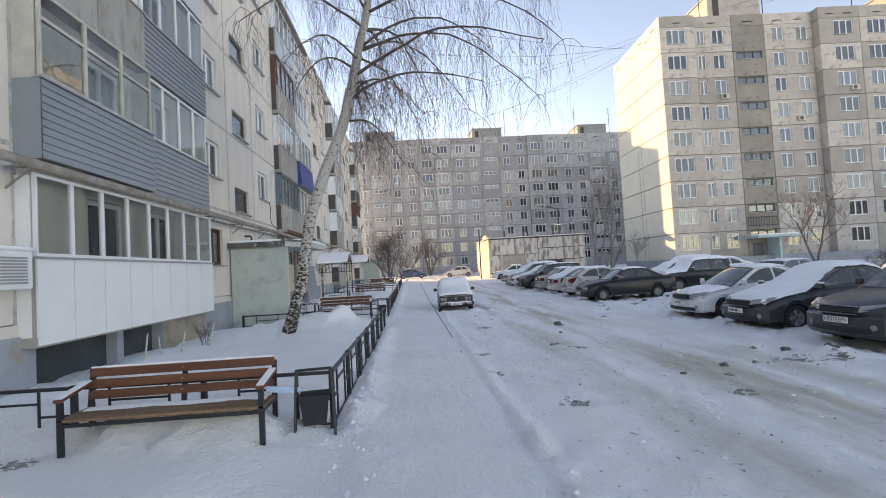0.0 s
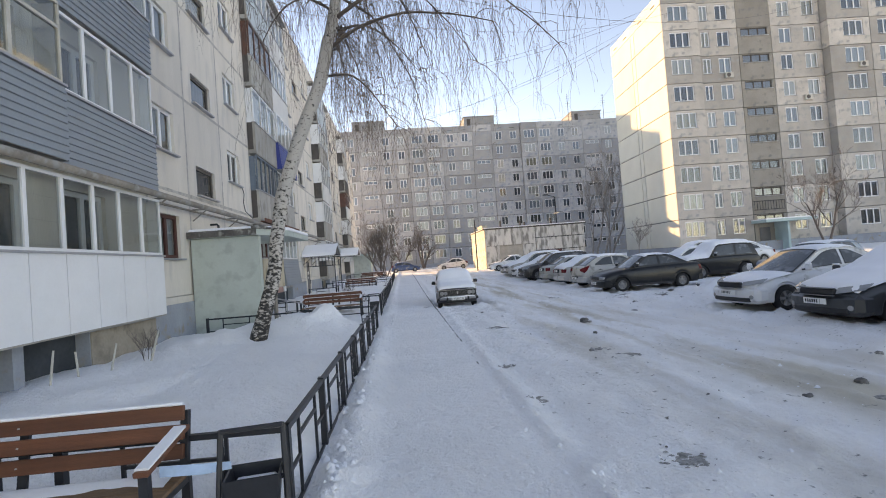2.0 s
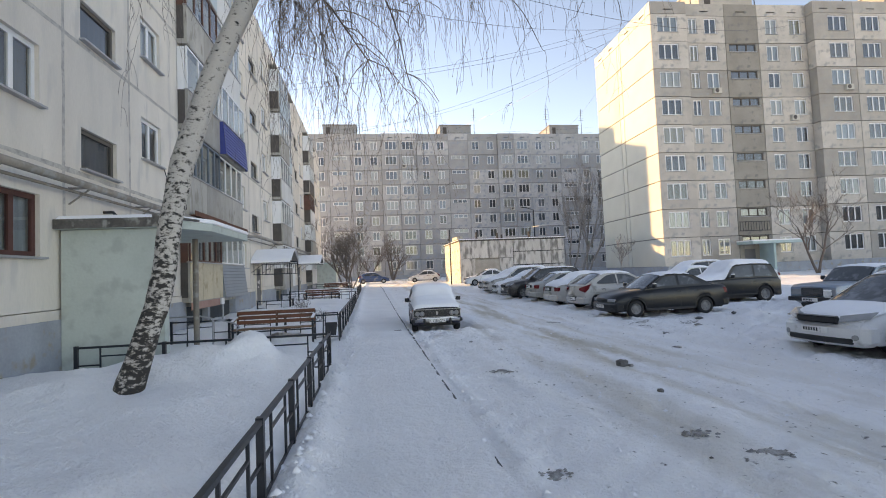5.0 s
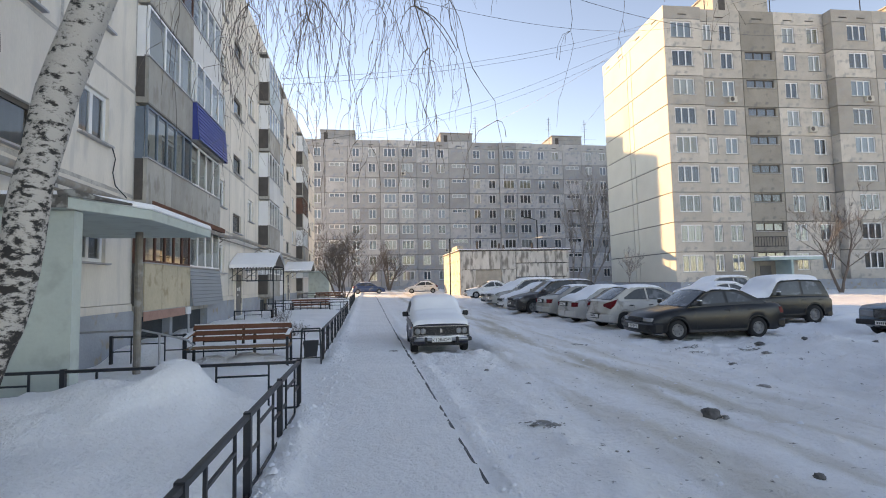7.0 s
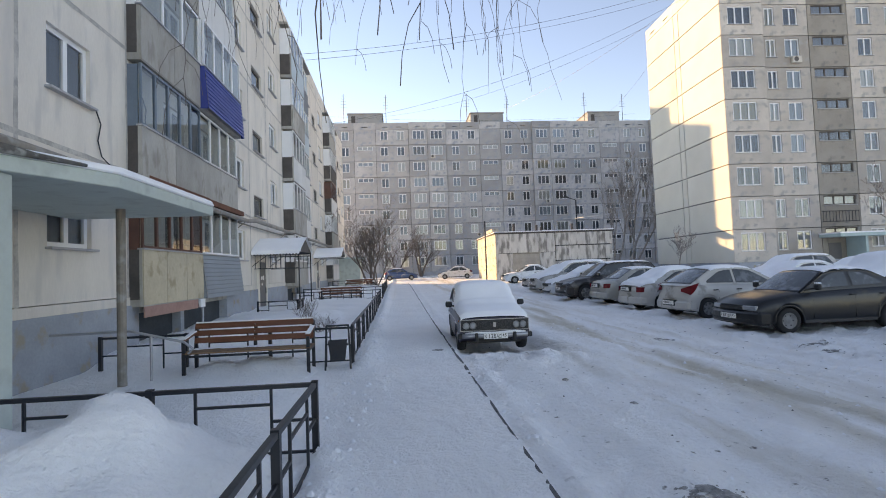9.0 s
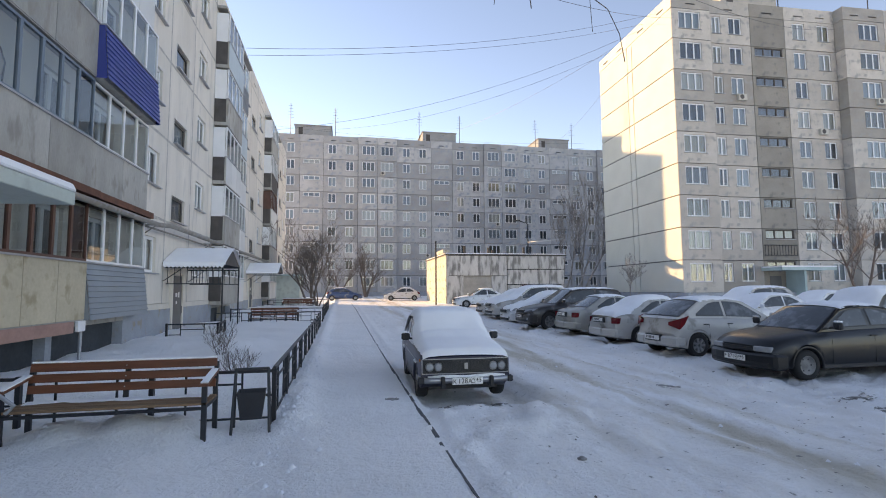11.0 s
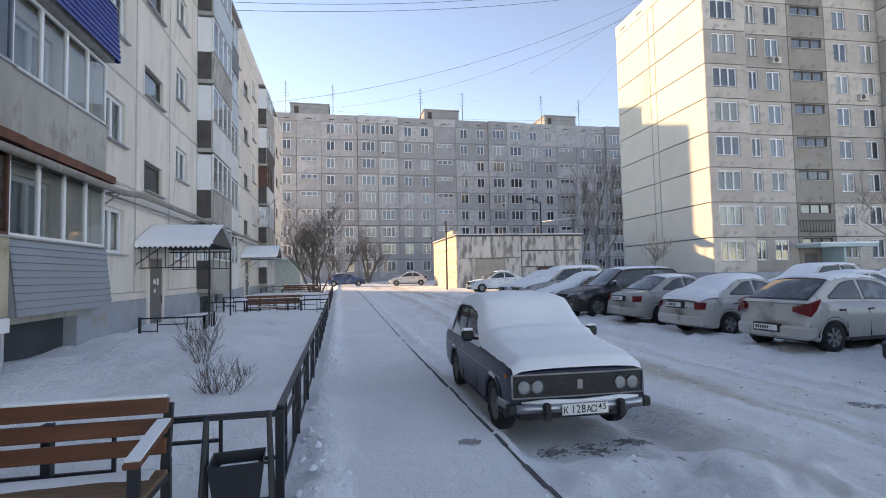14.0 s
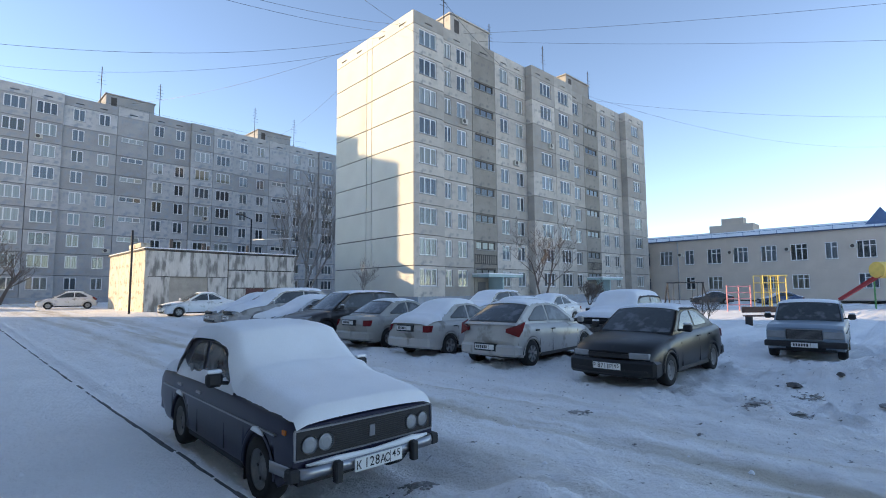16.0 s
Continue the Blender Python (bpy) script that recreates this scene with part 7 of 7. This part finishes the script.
BOUGHS = [((-1.62, 13.25, 6.8), (1.9, 12.4, 7.0), 0.045, 0.45), ((-1.5, 13.25, 7.4), (3.4, 11.6, 7.7), 0.05, 0.8), ((-1.8, 13.3, 6.2), (-0.2, 12.8, 4.9), 0.032, 0.4), ((-1.3, 13.2, 8.2), (2.6, 14.2, 8.8), 0.045, 0.9),
          ((-1.2, 13.1, 8.7), (-4.2, 12.2, 8.7), 0.04, 0.8), ((-1.45, 13.2, 7.6), (-3.4, 14.4, 7.6), 0.036, 0.6), ((-1.0, 13.1, 9.7), (1.6, 11.0, 9.9), 0.04, 0.8), ((-1.1, 13.1, 9.2), (-2.4, 10.8, 9.0), 0.036, 0.7),
          ((-0.9, 13.05, 10.2), (3.8, 12.8, 9.7), 0.045, 1.0), ((-0.6, 12.95, 11.0), (-3.0, 13.0, 10.6), 0.032, 0.7), ((-0.9, 13.05, 10.4), (0.4, 15.4, 10.2), 0.036, 0.7), ((-1.55, 13.25, 7.0), (0.4, 14.8, 7.0), 0.036, 0.6),
          ((-1.4, 13.2, 7.6), (-2.1, 17.0, 6.7), 0.036, 0.8), ((-1.1, 13.1, 8.7), (-0.5, 16.6, 7.6), 0.04, 0.9), ((-1.1, 13.1, 8.6), (0.9, 15.8, 7.6), 0.04, 0.9), ((-1.0, 13.05, 9.1), (4.3, 12.6, 8.3), 0.045, 1.1), ((-1.2, 13.1, 8.1), (3.7, 13.5, 7.1), 0.04, 1.1), ((-0.9, 13.0, 9.5), (2.8, 10.6, 8.9), 0.04, 1.0), ((-1.3, 13.15, 7.8), (-3.0, 11.5, 7.3), 0.032, 0.7), ((-1.4, 13.2, 7.2), (-1.0, 15.9, 5.9), 0.03, 0.8), ((-1.3, 13.15, 7.9), (0.8, 15.6, 5.4), 0.03, 0.9), ((-1.4, 13.2, 7.5), (-1.5, 15.0, 6.0), 0.03, 0.7), ((-1.2, 13.15, 8.2), (1.7, 13.4, 6.6), 0.032, 0.9)]
for a, b, rad, sag in BOUGHS:
    pts = limb(a, b, rad, sag)
    part("limb", Shape().tube(pts, [rad * (1 - 0.75 * k / 10) for k in range(11)], 7), TWIG, birch, smooth=True)
    for k in range(1, 11):
        p = pts[k]
        for j in range(3):
            d = Vector((rt.uniform(-0.5, 0.7), rt.uniform(-0.6, 0.6), rt.uniform(-0.3, 0.25)))
            ln = rt.uniform(0.5, 1.2) * (0.7 + 0.5 * k / 10)
            br = [p + d * (ln * q / 5) + Vector((noise.noise((ln * 9, q, j)) * 0.05, noise.noise((ln * 7, q, j + 4)) * 0.05, -0.45 * ln * (q / 5) ** 2)) for q in range(6)]
            crown.tube(br, [0.009, 0.008, 0.007, 0.006, 0.0055, 0.005], 4, caps=False)
            for q in (2, 4, 5):
                strand(crown, br[q], 0.3 + 2.6 * rt.random() ** 1.6, 0.0038, Vector((rt.uniform(-0.08, 0.09), rt.uniform(-0.08, 0.08), 0.0)))
part("twig_mass", crown, TWIG, birch)["kind"] = "stuff"


def bare_tree(label, x, y, z, h, r, seed, spread=0.5, levels=4, category="tree", mat_=TWIG, name="bare_tree", stems=1, stem_spread=0.15, up=0.55, thin=0.012):
    rg = random.Random(seed)
    root = place(name, None, None, pose(x, y, z), label, category)
    tw = Shape()

    def grow(s, p, d, ln, rad, lev):
        n = 4
        pts, rads = [p], [rad]
        for k in range(n):
            d = (d + Vector((rg.uniform(-0.16, 0.16), rg.uniform(-0.16, 0.16), rg.uniform(-0.05, 0.13)))).normalized()
            p = p + d * (ln / n)
            pts.append(p)
            rads.append(rad * (1 - 0.55 * (k + 1) / n))
        (trunk_s if lev == 0 else tw).tube(pts, rads, 7 if lev == 0 else 4 if lev < 3 else 3, caps=False)
        if lev < levels:
            for k in range(rg.randint(3, 5) if lev else rg.randint(5, 7)):
                i = rg.randint(1 if lev else 2, n)
                q = (d * up + Vector((rg.uniform(-1, 1), rg.uniform(-1, 1), rg.uniform(-0.1, 0.8))) * spread).normalized()
                grow(s, pts[i], q, ln * rg.uniform(0.45, 0.7), max(rads[i] * 0.55, thin), lev + 1)

    for k in range(stems):
        trunk_s = Shape()
        a = 2 * math.pi * k / stems
        d0 = Vector((math.cos(a) * stem_spread, math.sin(a) * stem_spread, 1)).normalized()
        grow(trunk_s, Vector((0, 0, -0.15)), d0, h * 0.5, r, 0)
        part("trunk" if stems == 1 else "stem", trunk_s, mat_, root, smooth=True)
    part("twig_mass", tw, mat_, root)["kind"] = "stuff"
    return root


BIRCH_FAR = mat("pale_birch_bark", (0.30, 0.27, 0.25), 0.85, 0.3, 3, 20, 0.1)
bare_tree("dense dark bare tree beside the fence", -2.6, 52.0, rise(53), 7.6, 0.10, 4, 0.75, 4, stems=4, stem_spread=0.4, thin=0.010)
bare_tree("dense dark bare shrub beside the fence", -2.2, 54.5, rise(54), 5.6, 0.07, 5, 0.75, 4, stems=4, stem_spread=0.45, thin=0.010)
bare_tree("bare crooked tree before the grey block", 3.3, 88.0, 0.7, 8.5, 0.2, 8, 0.7, 4, stems=3, stem_spread=0.4)
bare_tree("bare tree before the grey block", -0.5, 88.0, 0.7, 7.0, 0.16, 9, 0.6, 4, stems=2, stem_spread=0.3)
for k, (x, y, h) in enumerate(((28.3, 70.0, 15.0), (30.0, 72.0, 17.0), (31.3, 74.5, 16.0), (27.6, 73.0, 13.0), (29.4, 75.5, 14.0))):
    bare_tree("tall slender bare birch behind the sunlit wall", x, y, 0.55, h, 0.16, 20 + k, 0.36, 4, mat_=BIRCH_FAR, up=1.0, thin=0.016)
bare_tree("bare dark tree before the beige block", 37.5, 43.0, rise(43), 9.0, 0.12, 31, 0.8, 4, stems=2, stem_spread=0.25, thin=0.010)
bare_tree("young bare birch by the end wall", 25.6, 54.5, rise(54), 5.5, 0.06, 33, 0.5, 4, mat_=BIRCH_FAR)
bare_tree("bare shrub before the beige block", 47.0, 43.5, rise(43), 3.0, 0.05, 35, 0.7, 4, category="shrub", name="bare_shrub", stems=4, stem_spread=0.5)
bare_tree("snowy bare shrub at the playground", 27.0, 26.4, 0.1, 2.0, 0.02, 37, 0.8, 3, category="shrub", name="bare_shrub", stems=5, stem_spread=0.6, thin=0.006)
bare_tree("bare thorny shrub in the snowy bed", -2.2, 23.4, 0.28, 0.8, 0.007, 41, 0.5, 2, category="shrub", name="bare_shrub", stems=9, stem_spread=0.75, thin=0.003)
bare_tree("bare shrub in the snowy bed", -2.9, 25.3, 0.3, 1.2, 0.008, 43, 0.55, 2, category="shrub", name="bare_shrub", stems=7, stem_spread=0.4, thin=0.0035)
bare_tree("thin bare sapling against the plinth", -5.35, 12.2, 0.3, 1.0, 0.009, 47, 0.5, 2, category="shrub", name="bare_shrub", stems=3, stem_spread=0.35, thin=0.004)
for k, (x, y, h, a) in enumerate(((-5.5, 11.2, 0.45, 0.3), (-5.6, 10.6, 0.4, -0.2), (-5.2, 11.9, 0.55, 0.5), (-5.6, 9.9, 0.5, 0.15))):
    place("garden_stake", Shape().tube([(0, 0, -0.2), (a * 0.4, 0.05, h)], [0.022, 0.016], 6).mesh("garden_stake", OLDWOOD), None, pose(x, y, ground_z(x, y)), "short wooden stake stuck in the snow", "stake", "stakes in the flower bed")

# wires across the yard
def wire(a, b, sag, rad=0.013):
    pts = []
    for k in range(25):
        t = k / 24
        p = Vector(a).lerp(Vector(b), t)
        p.z -= sag * 4 * t * (1 - t)
        pts.append(p)
    place("overhead_wire", Shape().tube(pts, rad, 4, caps=False).mesh("overhead_wire", BLACK_STEEL), label="thin black overhead wire between the roofs", category="wire", group="overhead wires")


for a, b, sag in (((-6.2, 44.5, 16.7), (30, 53, 28.2), 1.2), ((-6.2, 44.6, 16.3), (30, 55, 28.2), 1.0), ((-6.4, 60.0, 16.6), (31, 54, 28.4), 2.0), ((17, 99, 29.5), (30, 56, 28.4), 1.2), ((-4, 99, 29.5), (31, 58, 28.3), 2.5), ((40, 99, 30.0), (31, 60, 28.3), 1.0),
                  ((-6.3, 30, 16.6), (36, 54, 29.0), 2.4), ((-6.3, 25, 16.6), (52, 53, 29.0), 3.5), ((-12, 98.5, 28.6), (45, 98.5, 28.6), 0.6), ((-12, 98.5, 29.6), (45, 98.5, 29.6), 1.0), ((58, 53, 30.5), (130, 20, 30), 3.0), ((58, 53, 29.0), (110, -10, 26), 3.0), ((36, 54, 30), (60, -30, 17), 2.0), ((38, 54, 30), (75, -30, 17), 2.0)):
    wire(a, b, sag)
